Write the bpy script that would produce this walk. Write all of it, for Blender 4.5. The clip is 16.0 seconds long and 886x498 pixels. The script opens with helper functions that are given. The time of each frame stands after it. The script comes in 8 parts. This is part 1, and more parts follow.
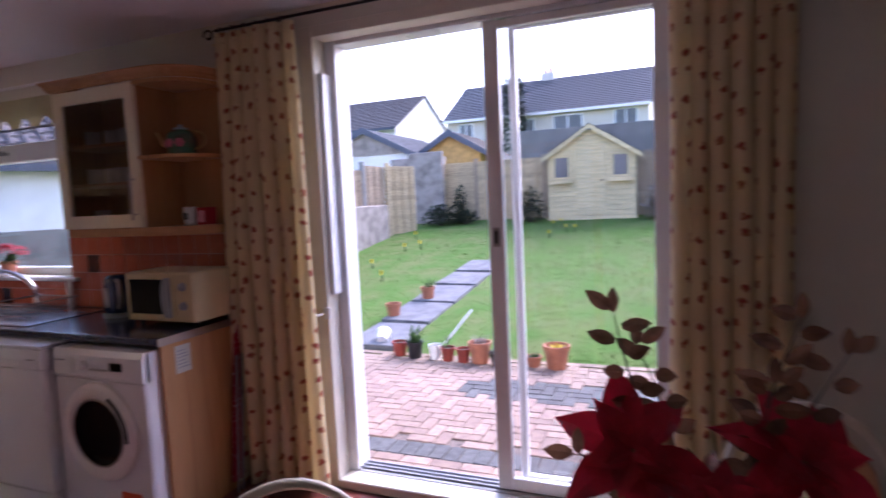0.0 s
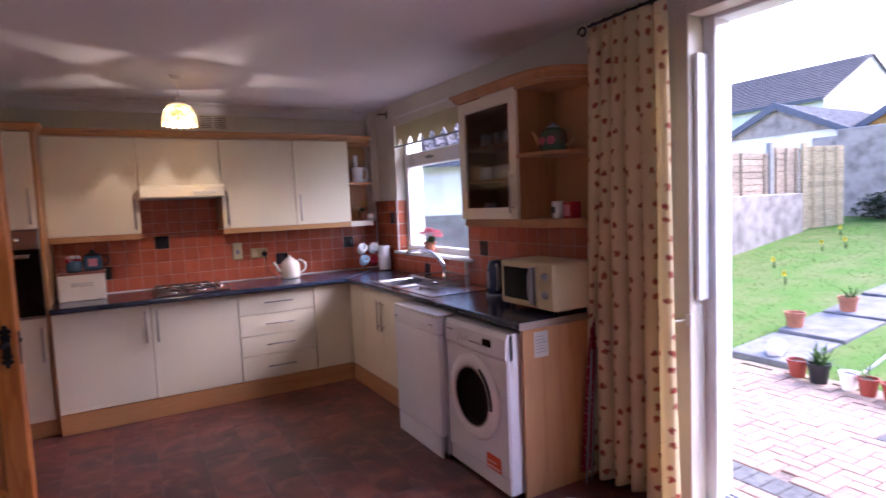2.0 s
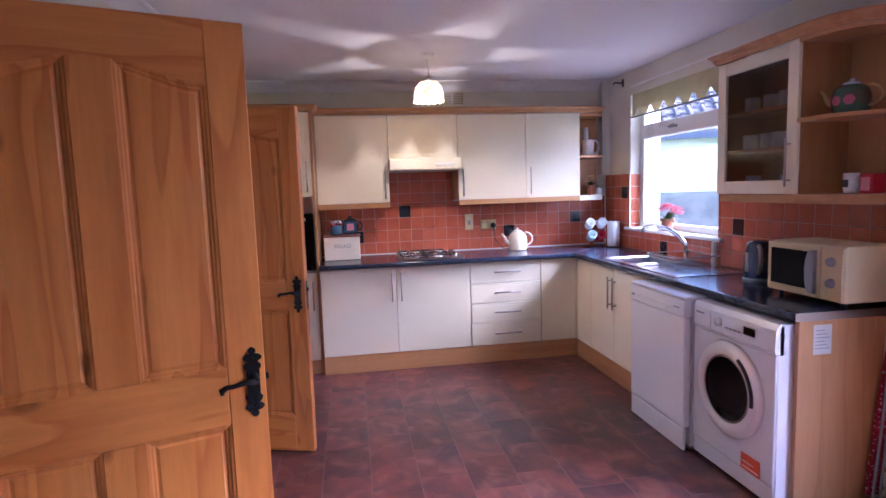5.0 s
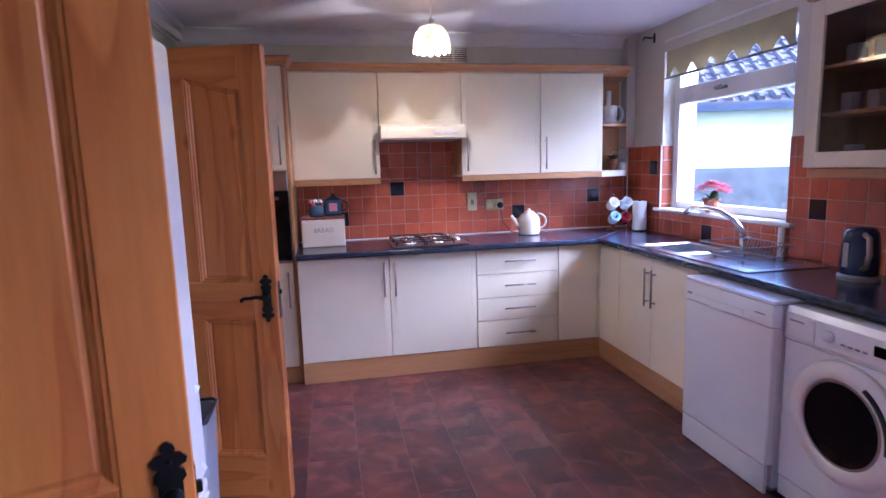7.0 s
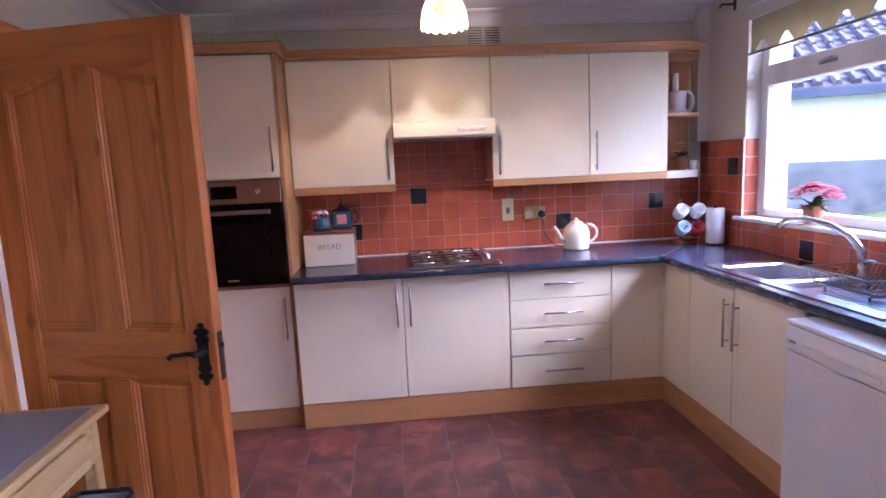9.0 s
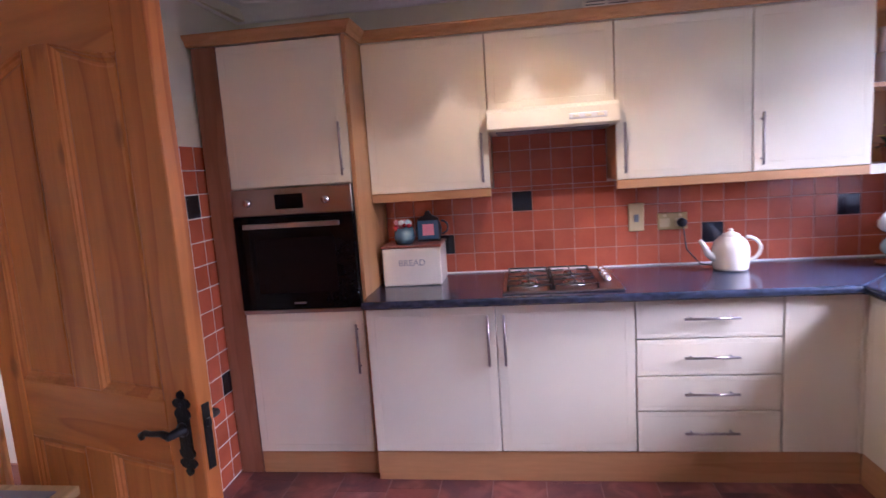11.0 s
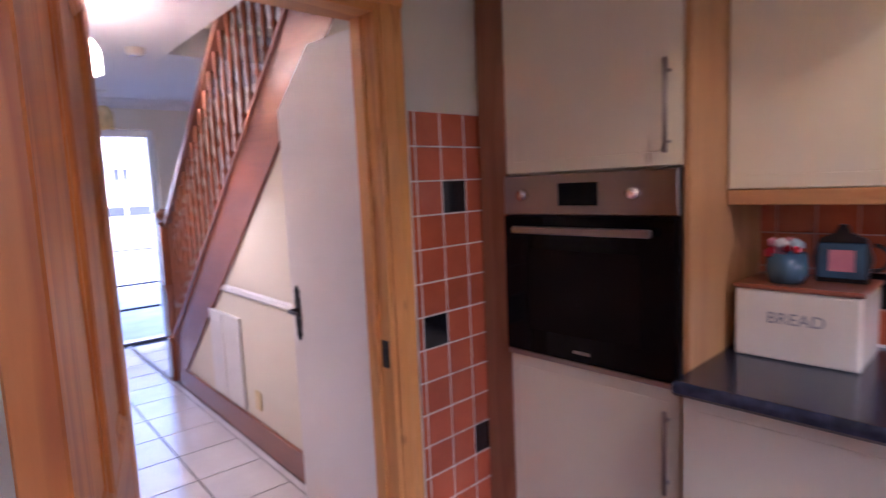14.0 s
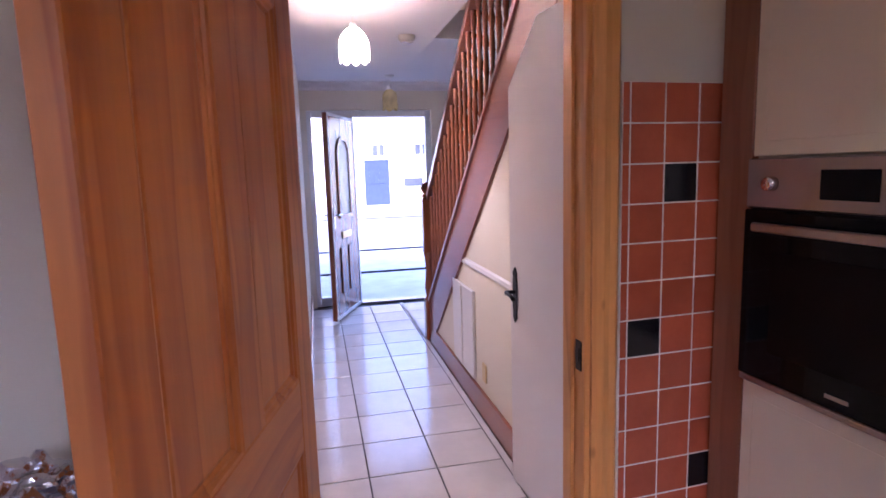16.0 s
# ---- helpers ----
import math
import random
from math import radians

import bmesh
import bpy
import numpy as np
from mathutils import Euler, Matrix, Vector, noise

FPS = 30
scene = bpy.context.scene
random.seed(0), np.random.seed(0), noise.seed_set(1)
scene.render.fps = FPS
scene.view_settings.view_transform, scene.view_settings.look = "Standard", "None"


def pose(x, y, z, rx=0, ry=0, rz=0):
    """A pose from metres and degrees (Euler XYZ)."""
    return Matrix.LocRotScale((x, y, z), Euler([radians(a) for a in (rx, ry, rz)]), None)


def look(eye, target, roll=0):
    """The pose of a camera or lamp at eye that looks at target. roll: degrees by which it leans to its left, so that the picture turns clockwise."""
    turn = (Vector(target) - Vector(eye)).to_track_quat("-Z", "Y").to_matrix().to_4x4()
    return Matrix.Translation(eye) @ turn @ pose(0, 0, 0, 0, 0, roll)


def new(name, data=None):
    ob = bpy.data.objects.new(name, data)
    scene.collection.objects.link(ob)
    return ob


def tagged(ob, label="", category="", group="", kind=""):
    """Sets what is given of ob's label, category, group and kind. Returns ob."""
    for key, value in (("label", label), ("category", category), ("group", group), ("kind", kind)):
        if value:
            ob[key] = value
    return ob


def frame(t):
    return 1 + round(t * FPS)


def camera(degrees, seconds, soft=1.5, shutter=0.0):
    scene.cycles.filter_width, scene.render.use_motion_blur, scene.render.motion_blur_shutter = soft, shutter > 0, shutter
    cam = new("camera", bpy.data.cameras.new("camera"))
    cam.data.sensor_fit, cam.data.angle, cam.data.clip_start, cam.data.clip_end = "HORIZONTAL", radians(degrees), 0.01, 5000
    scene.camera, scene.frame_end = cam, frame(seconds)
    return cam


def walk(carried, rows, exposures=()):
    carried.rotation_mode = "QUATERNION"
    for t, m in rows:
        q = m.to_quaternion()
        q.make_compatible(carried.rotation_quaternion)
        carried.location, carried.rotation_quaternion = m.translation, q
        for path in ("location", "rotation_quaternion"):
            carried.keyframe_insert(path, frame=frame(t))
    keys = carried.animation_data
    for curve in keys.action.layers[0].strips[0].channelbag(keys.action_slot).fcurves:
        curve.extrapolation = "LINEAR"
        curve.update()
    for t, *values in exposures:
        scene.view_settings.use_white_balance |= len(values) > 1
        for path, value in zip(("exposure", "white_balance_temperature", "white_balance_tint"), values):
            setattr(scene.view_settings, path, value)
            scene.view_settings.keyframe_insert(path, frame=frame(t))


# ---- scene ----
cam = camera(76.2, 16.0, shutter=0.5)
PATH = [
    (0, (0.095, 0.059, 1.478), (-0.649, 1.907, 1.307), -2.6),
    (0.5, (0.076, 0.164, 1.493), (-1.018, 1.828, 1.317), -2.2),
    (1, (0.089, 0.224, 1.519), (-1.26, 1.689, 1.341), -2.5),
    (1.5, (0.144, 0.23, 1.533), (-1.433, 1.448, 1.361), -2.7),
    (2, (0.153, 0.233, 1.513), (-1.58, 1.218, 1.356), -2.5),
    (2.5, (0.143, 0.196, 1.521), (-1.676, 1.011, 1.355), -2.6),
    (3, (0.125, 0.175, 1.527), (-1.756, 0.828, 1.347), -2.4),
    (3.5, (0.124, 0.155, 1.521), (-1.801, 0.665, 1.338), -2.2),
    (4, (0.127, 0.145, 1.521), (-1.824, 0.54, 1.329), -2.1),
    (4.5, (0.121, 0.078, 1.508), (-1.844, 0.39, 1.307), -1.8),
    (7, (-0.728, 0.006, 1.466), (-2.669, 0.39, 1.174), -1.6),
    (7.5, (-0.892, 0.128, 1.476), (-2.83, 0.525, 1.179), -1.7),
    (8, (-1.051, 0.242, 1.473), (-2.995, 0.609, 1.179), -2.0),
    (8.5, (-1.219, 0.317, 1.451), (-3.18, 0.583, 1.162), -2.3),
    (9, (-1.369, 0.346, 1.491), (-3.34, 0.519, 1.199), -2.6),
    (11.5, (-2.236, 0.55, 1.497), (-4.162, 0.082, 1.23), -3.8),
    (12, (-2.465, 0.565, 1.484), (-4.327, -0.119, 1.232), -3.6),
    (12.5, (-2.655, 0.508, 1.481), (-4.459, -0.323, 1.249), -3.6),
    (13, (-2.807, 0.486, 1.459), (-4.554, -0.465, 1.25), -3.6),
    (13.5, (-2.959, 0.46, 1.435), (-4.585, -0.688, 1.239), -2.9),
    (14, (-3.114, 0.396, 1.442), (-4.478, -1.048, 1.215), -2.5),
    (14.5, (-3.232, 0.345, 1.448), (-4.292, -1.335, 1.213), -2.5),
    (15, (-3.331, 0.365, 1.441), (-4.131, -1.45, 1.189), -2.4),
    (15.5, (-3.382, 0.393, 1.445), (-4.012, -1.486, 1.173), -2.1),
    (16, (-3.388, 0.399, 1.457), (-3.918, -1.509, 1.177), -1.7),
]
EXPOSURES = [(0, 2.12, 5400, 35), (1.0, 2.12, 5450, 36), (2.0, 2.72, 5400, 37), (3.0, 3.32, 5300, 36), (4.5, 3.55, 4860, 33), (7.0, 3.4, 4480, 33), (9.0, 3.4, 4850, 37),
             (11.5, 3.35, 4850, 37), (13.0, 3.25, 4900, 36), (14.5, 2.75, 5150, 39), (16.0, 2.7, 5150, 41)]
walk(cam, [(t, look(eye, target, roll)) for t, eye, target, roll in PATH], EXPOSURES)

# ---- world and lights ----
world = bpy.data.worlds.new("overcast_sky")
world.use_nodes = True
scene.world = world
wn = world.node_tree.nodes
sky = wn.new("ShaderNodeTexSky")
sky.sky_type = "NISHITA"
sky.sun_disc = False
sky.sun_elevation, sky.sun_rotation = radians(40), radians(21)
sky.air_density, sky.dust_density, sky.ozone_density = 1.2, 2.5, 1.0
wn["Background"].inputs["Strength"].default_value = 0.15
world.node_tree.links.new(sky.outputs[0], wn["Background"].inputs["Color"])

sun = new("sun", bpy.data.lights.new("sun", "SUN"))
sun.data.energy, sun.data.angle, sun.data.color = 1.3, radians(40), (1, 0.97, 0.93)
sun.matrix_world = look((5, 13, 12), (0, 0, 0))


def point_lamp(name, x, y, z, watts, colour, radius):
    lamp = new(name, bpy.data.lights.new(name, "POINT"))
    lamp.data.energy, lamp.data.color, lamp.data.shadow_soft_size = watts, colour, radius
    lamp.location = (x, y, z)
    return lamp


point_lamp("kitchen_bulb", -4.10, 0.64, 2.176, 1.9, (1, 0.80, 0.50), 0.008)
point_lamp("hall_bulb", -3.81, -2.80, 2.12, 7.5, (1, 0.82, 0.62), 0.02)

# ---- materials ----
MATS = {}


def mat(name, col, rough=0.5, metal=0.0, var=0.1, scale=5.0, bump=0.05, bscale=90.0, col2=None, coat=0.0, rnd=0.0, stretch=(1, 1, 1), spec=0.5, island=False):
    """Painted, glazed, metal or stone surface: colour at two scales of noise, fine relief and a varying gloss."""
    m = bpy.data.materials.new(name)
    m.use_nodes = True
    nt = m.node_tree
    b = nt.nodes["Principled BSDF"]
    L = nt.links.new
    tc = nt.nodes.new("ShaderNodeTexCoord")
    mp = nt.nodes.new("ShaderNodeMapping")
    mp.inputs["Scale"].default_value = stretch
    if rnd and not island:
        inf = nt.nodes.new("ShaderNodeObjectInfo")
        sc = nt.nodes.new("ShaderNodeMath")
        sc.operation, sc.inputs[1].default_value = "MULTIPLY", 37.0
        vadd = nt.nodes.new("ShaderNodeVectorMath")
        L(inf.outputs["Random"], sc.inputs[0])
        L(tc.outputs["Object"], vadd.inputs[0])
        L(sc.outputs[0], vadd.inputs[1])
        L(vadd.outputs[0], mp.inputs["Vector"])
    else:
        L(tc.outputs["Object"], mp.inputs["Vector"])
    n1 = nt.nodes.new("ShaderNodeTexNoise")
    n1.inputs["Scale"].default_value, n1.inputs["Detail"].default_value = scale, 6
    n2 = nt.nodes.new("ShaderNodeTexNoise")
    n2.inputs["Scale"].default_value, n2.inputs["Detail"].default_value = bscale, 4
    for n in (n1, n2):
        L(mp.outputs[0], n.inputs["Vector"])
    ramp = nt.nodes.new("ShaderNodeValToRGB")
    c2 = col2 or tuple(c * (1 - 2.2 * var) for c in col)
    ramp.color_ramp.elements[0].position, ramp.color_ramp.elements[1].position = 0.32, 0.62
    ramp.color_ramp.elements[0].color = (*c2, 1)
    ramp.color_ramp.elements[1].color = (*col, 1)
    L(n1.outputs["Fac"], ramp.inputs["Fac"])
    mul = nt.nodes.new("ShaderNodeMixRGB")
    mul.blend_type, mul.inputs["Fac"].default_value = "MULTIPLY", 1.0
    mr = nt.nodes.new("ShaderNodeMapRange")
    mr.inputs["To Min"].default_value, mr.inputs["To Max"].default_value = 1 - var, 1 + var * 0.6
    L(n2.outputs["Fac"], mr.inputs["Value"])
    L(ramp.outputs[0], mul.inputs[1])
    L(mr.outputs[0], mul.inputs[2])
    out = mul.outputs[0]
    if rnd:
        hs = nt.nodes.new("ShaderNodeMixRGB")
        hs.blend_type, hs.inputs["Fac"].default_value = "MULTIPLY", 1.0
        src = nt.nodes.new("ShaderNodeNewGeometry" if island else "ShaderNodeObjectInfo")
        r2 = nt.nodes.new("ShaderNodeMapRange")
        r2.inputs["To Min"].default_value, r2.inputs["To Max"].default_value = 1 - rnd, 1 + rnd * 0.5
        L(src.outputs["Random Per Island" if island else "Random"], r2.inputs["Value"])
        L(out, hs.inputs[1])
        L(r2.outputs[0], hs.inputs[2])
        out = hs.outputs[0]
    L(out, b.inputs["Base Color"])
    rr = nt.nodes.new("ShaderNodeMapRange")
    rr.inputs["To Min"].default_value, rr.inputs["To Max"].default_value = max(0.02, rough - 0.05), min(1, rough + 0.05)
    L(n1.outputs["Fac"], rr.inputs["Value"])
    L(rr.outputs[0], b.inputs["Roughness"])
    b.inputs["Metallic"].default_value = metal
    b.inputs["Specular IOR Level"].default_value = spec
    b.inputs["Coat Weight"].default_value = coat
    b.inputs["Coat Roughness"].default_value = 0.12
    if bump:
        bp = nt.nodes.new("ShaderNodeBump")
        bp.inputs["Strength"].default_value, bp.inputs["Distance"].default_value = bump, 0.01
        L(n2.outputs["Fac"], bp.inputs["Height"])
        L(bp.outputs[0], b.inputs["Normal"])
    MATS[name] = m
    return m


def wood(name, light, dark, axis="z", rough=0.4, coat=0.2, rings=14.0, knots=True, knot=5.5, streak=0.0):
    """Sawn pine or beech: long wavering grain along one axis, darker latewood, a few knots."""
    m = bpy.data.materials.new(name)
    m.use_nodes = True
    nt = m.node_tree
    b = nt.nodes["Principled BSDF"]
    L = nt.links.new
    tc = nt.nodes.new("ShaderNodeTexCoord")
    inf = nt.nodes.new("ShaderNodeObjectInfo")
    add = nt.nodes.new("ShaderNodeVectorMath")
    sc = nt.nodes.new("ShaderNodeVectorMath")
    sc.operation = "SCALE"
    sc.inputs["Scale"].default_value = 7.0
    L(inf.outputs["Random"], sc.inputs[0])
    L(tc.outputs["Object"], add.inputs[0])
    L(sc.outputs[0], add.inputs[1])
    mp = nt.nodes.new("ShaderNodeMapping")
    mp.inputs["Scale"].default_value = {"z": (1, 1, 0.1), "x": (0.1, 1, 1), "y": (1, 0.1, 1)}[axis]
    L(add.outputs[0], mp.inputs["Vector"])
    n0 = nt.nodes.new("ShaderNodeTexNoise")
    n0.inputs["Scale"].default_value, n0.inputs["Detail"].default_value = 4.5, 3
    L(mp.outputs[0], n0.inputs["Vector"])
    w = nt.nodes.new("ShaderNodeMath")
    w.operation = "MULTIPLY"
    w.inputs[1].default_value = rings
    L(n0.outputs["Fac"], w.inputs[0])
    fr = nt.nodes.new("ShaderNodeMath")
    fr.operation = "FRACT"
    L(w.outputs[0], fr.inputs[0])
    ramp = nt.nodes.new("ShaderNodeValToRGB")
    e = ramp.color_ramp.elements
    e[0].position, e[0].color = 0.0, (*light, 1)
    e[1].position, e[1].color = 1.0, (*light, 1)
    mid = tuple((a + 2 * d) / 3 for a, d in zip(light, dark))
    k = ramp.color_ramp.elements.new(0.45)
    k.color = (*light, 1)
    k = ramp.color_ramp.elements.new(0.8)
    k.color = (*mid, 1)
    k = ramp.color_ramp.elements.new(0.92)
    k.color = (*dark, 1)
    L(fr.outputs[0], ramp.inputs["Fac"])
    n2 = nt.nodes.new("ShaderNodeTexNoise")
    n2.inputs["Scale"].default_value, n2.inputs["Detail"].default_value = 70, 5
    L(mp.outputs[0], n2.inputs["Vector"])
    mr = nt.nodes.new("ShaderNodeMapRange")
    mr.inputs["To Min"].default_value, mr.inputs["To Max"].default_value = 0.82, 1.12
    L(n2.outputs["Fac"], mr.inputs["Value"])
    mul = nt.nodes.new("ShaderNodeMixRGB")
    mul.blend_type, mul.inputs["Fac"].default_value = "MULTIPLY", 1
    L(ramp.outputs[0], mul.inputs[1])
    L(mr.outputs[0], mul.inputs[2])
    out = mul.outputs[0]
    if streak:
        ms = nt.nodes.new("ShaderNodeMapping")
        ms.inputs["Scale"].default_value = {"z": (1, 1, 0.05), "x": (0.05, 1, 1), "y": (1, 0.05, 1)}[axis]
        L(add.outputs[0], ms.inputs["Vector"])
        n3 = nt.nodes.new("ShaderNodeTexNoise")
        n3.inputs["Scale"].default_value, n3.inputs["Detail"].default_value = 13.0, 2
        L(ms.outputs[0], n3.inputs["Vector"])
        sr = nt.nodes.new("ShaderNodeValToRGB")
        se = sr.color_ramp.elements
        se[0].position, se[0].color = 0.36, (1 - 0.8 * streak, 1 - 1.1 * streak, 1 - 1.2 * streak, 1)
        se[1].position, se[1].color = 0.66, (1 + 0.5 * streak, 1 + 0.9 * streak, 1 + 0.8 * streak, 1)
        L(n3.outputs["Fac"], sr.inputs["Fac"])
        sm = nt.nodes.new("ShaderNodeMixRGB")
        sm.blend_type, sm.inputs["Fac"].default_value = "MULTIPLY", 1
        L(out, sm.inputs[1])
        L(sr.outputs[0], sm.inputs[2])
        out = sm.outputs[0]
    if knots:
        mk = nt.nodes.new("ShaderNodeMapping")
        mk.inputs["Scale"].default_value = {"z": (1, 1, 0.5), "x": (0.5, 1, 1), "y": (1, 0.5, 1)}[axis]
        L(add.outputs[0], mk.inputs["Vector"])
        vo = nt.nodes.new("ShaderNodeTexVoronoi")
        vo.inputs["Scale"].default_value = knot
        L(mk.outputs[0], vo.inputs["Vector"])
        kr = nt.nodes.new("ShaderNodeMapRange")
        kr.inputs["From Min"].default_value, kr.inputs["From Max"].default_value = 0.055, 0.12
        kr.inputs["To Min"].default_value, kr.inputs["To Max"].default_value = 0.75, 0.0
        L(vo.outputs["Distance"], kr.inputs["Value"])
        mx = nt.nodes.new("ShaderNodeMixRGB")
        mx.inputs[2].default_value = (*(c * 0.5 for c in dark), 1)
        L(kr.outputs[0], mx.inputs["Fac"])
        L(out, mx.inputs[1])
        out = mx.outputs[0]
    L(out, b.inputs["Base Color"])
    b.inputs["Roughness"].default_value = rough
    b.inputs["Coat Weight"].default_value = coat
    b.inputs["Coat Roughness"].default_value = 0.2
    bp = nt.nodes.new("ShaderNodeBump")
    bp.inputs["Strength"].default_value, bp.inputs["Distance"].default_value = 0.12, 0.004
    L(n2.outputs["Fac"], bp.inputs["Height"])
    L(bp.outputs[0], b.inputs["Normal"])
    MATS[name] = m
    return m


def glass(name, tint=(1, 1, 1), rough=0.0):
    """Thin window glass: clear, with a mirror-like reflection that grows at a slant."""
    m = bpy.data.materials.new(name)
    m.use_nodes = True
    nt = m.node_tree
    nt.nodes.remove(nt.nodes["Principled BSDF"])
    tr = nt.nodes.new("ShaderNodeBsdfTransparent")
    tr.inputs[0].default_value = (*tint, 1)
    gl = nt.nodes.new("ShaderNodeBsdfGlossy")
    gl.inputs["Roughness"].default_value = 0.02 + rough
    lw = nt.nodes.new("ShaderNodeLayerWeight")
    lw.inputs["Blend"].default_value = 0.5
    pw = nt.nodes.new("ShaderNodeMath")
    pw.operation, pw.inputs[1].default_value = "POWER", 4.0
    ad = nt.nodes.new("ShaderNodeMath")
    ad.operation, ad.inputs[1].default_value, ad.inputs[2].default_value = "MULTIPLY_ADD", 0.6, 0.025
    mx = nt.nodes.new("ShaderNodeMixShader")
    nt.links.new(lw.outputs["Facing"], pw.inputs[0])
    nt.links.new(pw.outputs[0], ad.inputs[0])
    nt.links.new(ad.outputs[0], mx.inputs[0])
    nt.links.new(tr.outputs[0], mx.inputs[1])
    nt.links.new(gl.outputs[0], mx.inputs[2])
    nt.links.new(mx.outputs[0], nt.nodes["Material Output"].inputs[0])
    MATS[name] = m
    return m


def printed_cloth(name, base, dot, dot2, scale=11.0, rough=0.9):
    """Woven cotton printed with scattered small motifs in two colours."""
    m = mat(name, base, rough, var=0.06, scale=3, bump=0.25, bscale=400)
    nt = m.node_tree
    b = nt.nodes["Principled BSDF"]
    L = nt.links.new
    old = b.inputs["Base Color"].links[0].from_socket
    uv = nt.nodes.new("ShaderNodeUVMap")
    vo = nt.nodes.new("ShaderNodeTexVoronoi")
    vo.voronoi_dimensions = "2D"
    vo.inputs["Scale"].default_value, vo.inputs["Randomness"].default_value = scale, 0.55
    nz = nt.nodes.new("ShaderNodeTexNoise")
    nz.inputs["Scale"].default_value = 55
    sm = nt.nodes.new("ShaderNodeMixRGB")
    sm.inputs["Fac"].default_value = 0.035
    L(uv.outputs[0], sm.inputs[1])
    L(uv.outputs[0], nz.inputs["Vector"])
    L(nz.outputs["Color"], sm.inputs[2])
    L(sm.outputs[0], vo.inputs["Vector"])
    kr = nt.nodes.new("ShaderNodeMapRange")
    kr.inputs["From Min"].default_value, kr.inputs["From Max"].default_value = 0.15, 0.2
    kr.inputs["To Min"].default_value, kr.inputs["To Max"].default_value = 1, 0
    L(vo.outputs["Distance"], kr.inputs["Value"])
    inner = nt.nodes.new("ShaderNodeMapRange")
    inner.inputs["From Min"].default_value, inner.inputs["From Max"].default_value = 0.07, 0.12
    L(vo.outputs["Distance"], inner.inputs["Value"])
    cm = nt.nodes.new("ShaderNodeMixRGB")
    cm.inputs[1].default_value, cm.inputs[2].default_value = (*dot, 1), (*dot2, 1)
    L(inner.outputs[0], cm.inputs["Fac"])
    mx = nt.nodes.new("ShaderNodeMixRGB")
    L(kr.outputs[0], mx.inputs["Fac"])
    L(old, mx.inputs[1])
    L(cm.outputs[0], mx.inputs[2])
    L(mx.outputs[0], b.inputs["Base Color"])
    tl = nt.nodes.new("ShaderNodeBsdfTranslucent")
    L(mx.outputs[0], tl.inputs[0])
    ms = nt.nodes.new("ShaderNodeMixShader")
    ms.inputs[0].default_value = 0.5
    L(b.outputs[0], ms.inputs[1])
    L(tl.outputs[0], ms.inputs[2])
    L(ms.outputs[0], nt.nodes["Material Output"].inputs[0])
    return m


def shade_glass(name, col, strength):
    """Lampshade glass that lets its bulb's light through: translucent, softly glossy, lit from inside."""
    m = mat(name, col, 0.25, var=0.12, scale=14, bump=0.05, bscale=60)
    nt = m.node_tree
    b = nt.nodes["Principled BSDF"]
    nt.links.new(b.inputs["Base Color"].links[0].from_socket, b.inputs["Emission Color"])
    b.inputs["Emission Strength"].default_value = strength
    return m


def see_through(name, share):
    """Thin petals, leaves and cloth pass part of the light that falls on their backs."""
    nt = MATS[name].node_tree
    b = nt.nodes["Principled BSDF"]
    tl = nt.nodes.new("ShaderNodeBsdfTranslucent")
    nt.links.new(b.inputs["Base Color"].links[0].from_socket, tl.inputs[0])
    ms = nt.nodes.new("ShaderNodeMixShader")
    ms.inputs[0].default_value = share
    nt.links.new(b.outputs[0], ms.inputs[1])
    nt.links.new(tl.outputs[0], ms.inputs[2])
    nt.links.new(ms.outputs[0], nt.nodes["Material Output"].inputs[0])


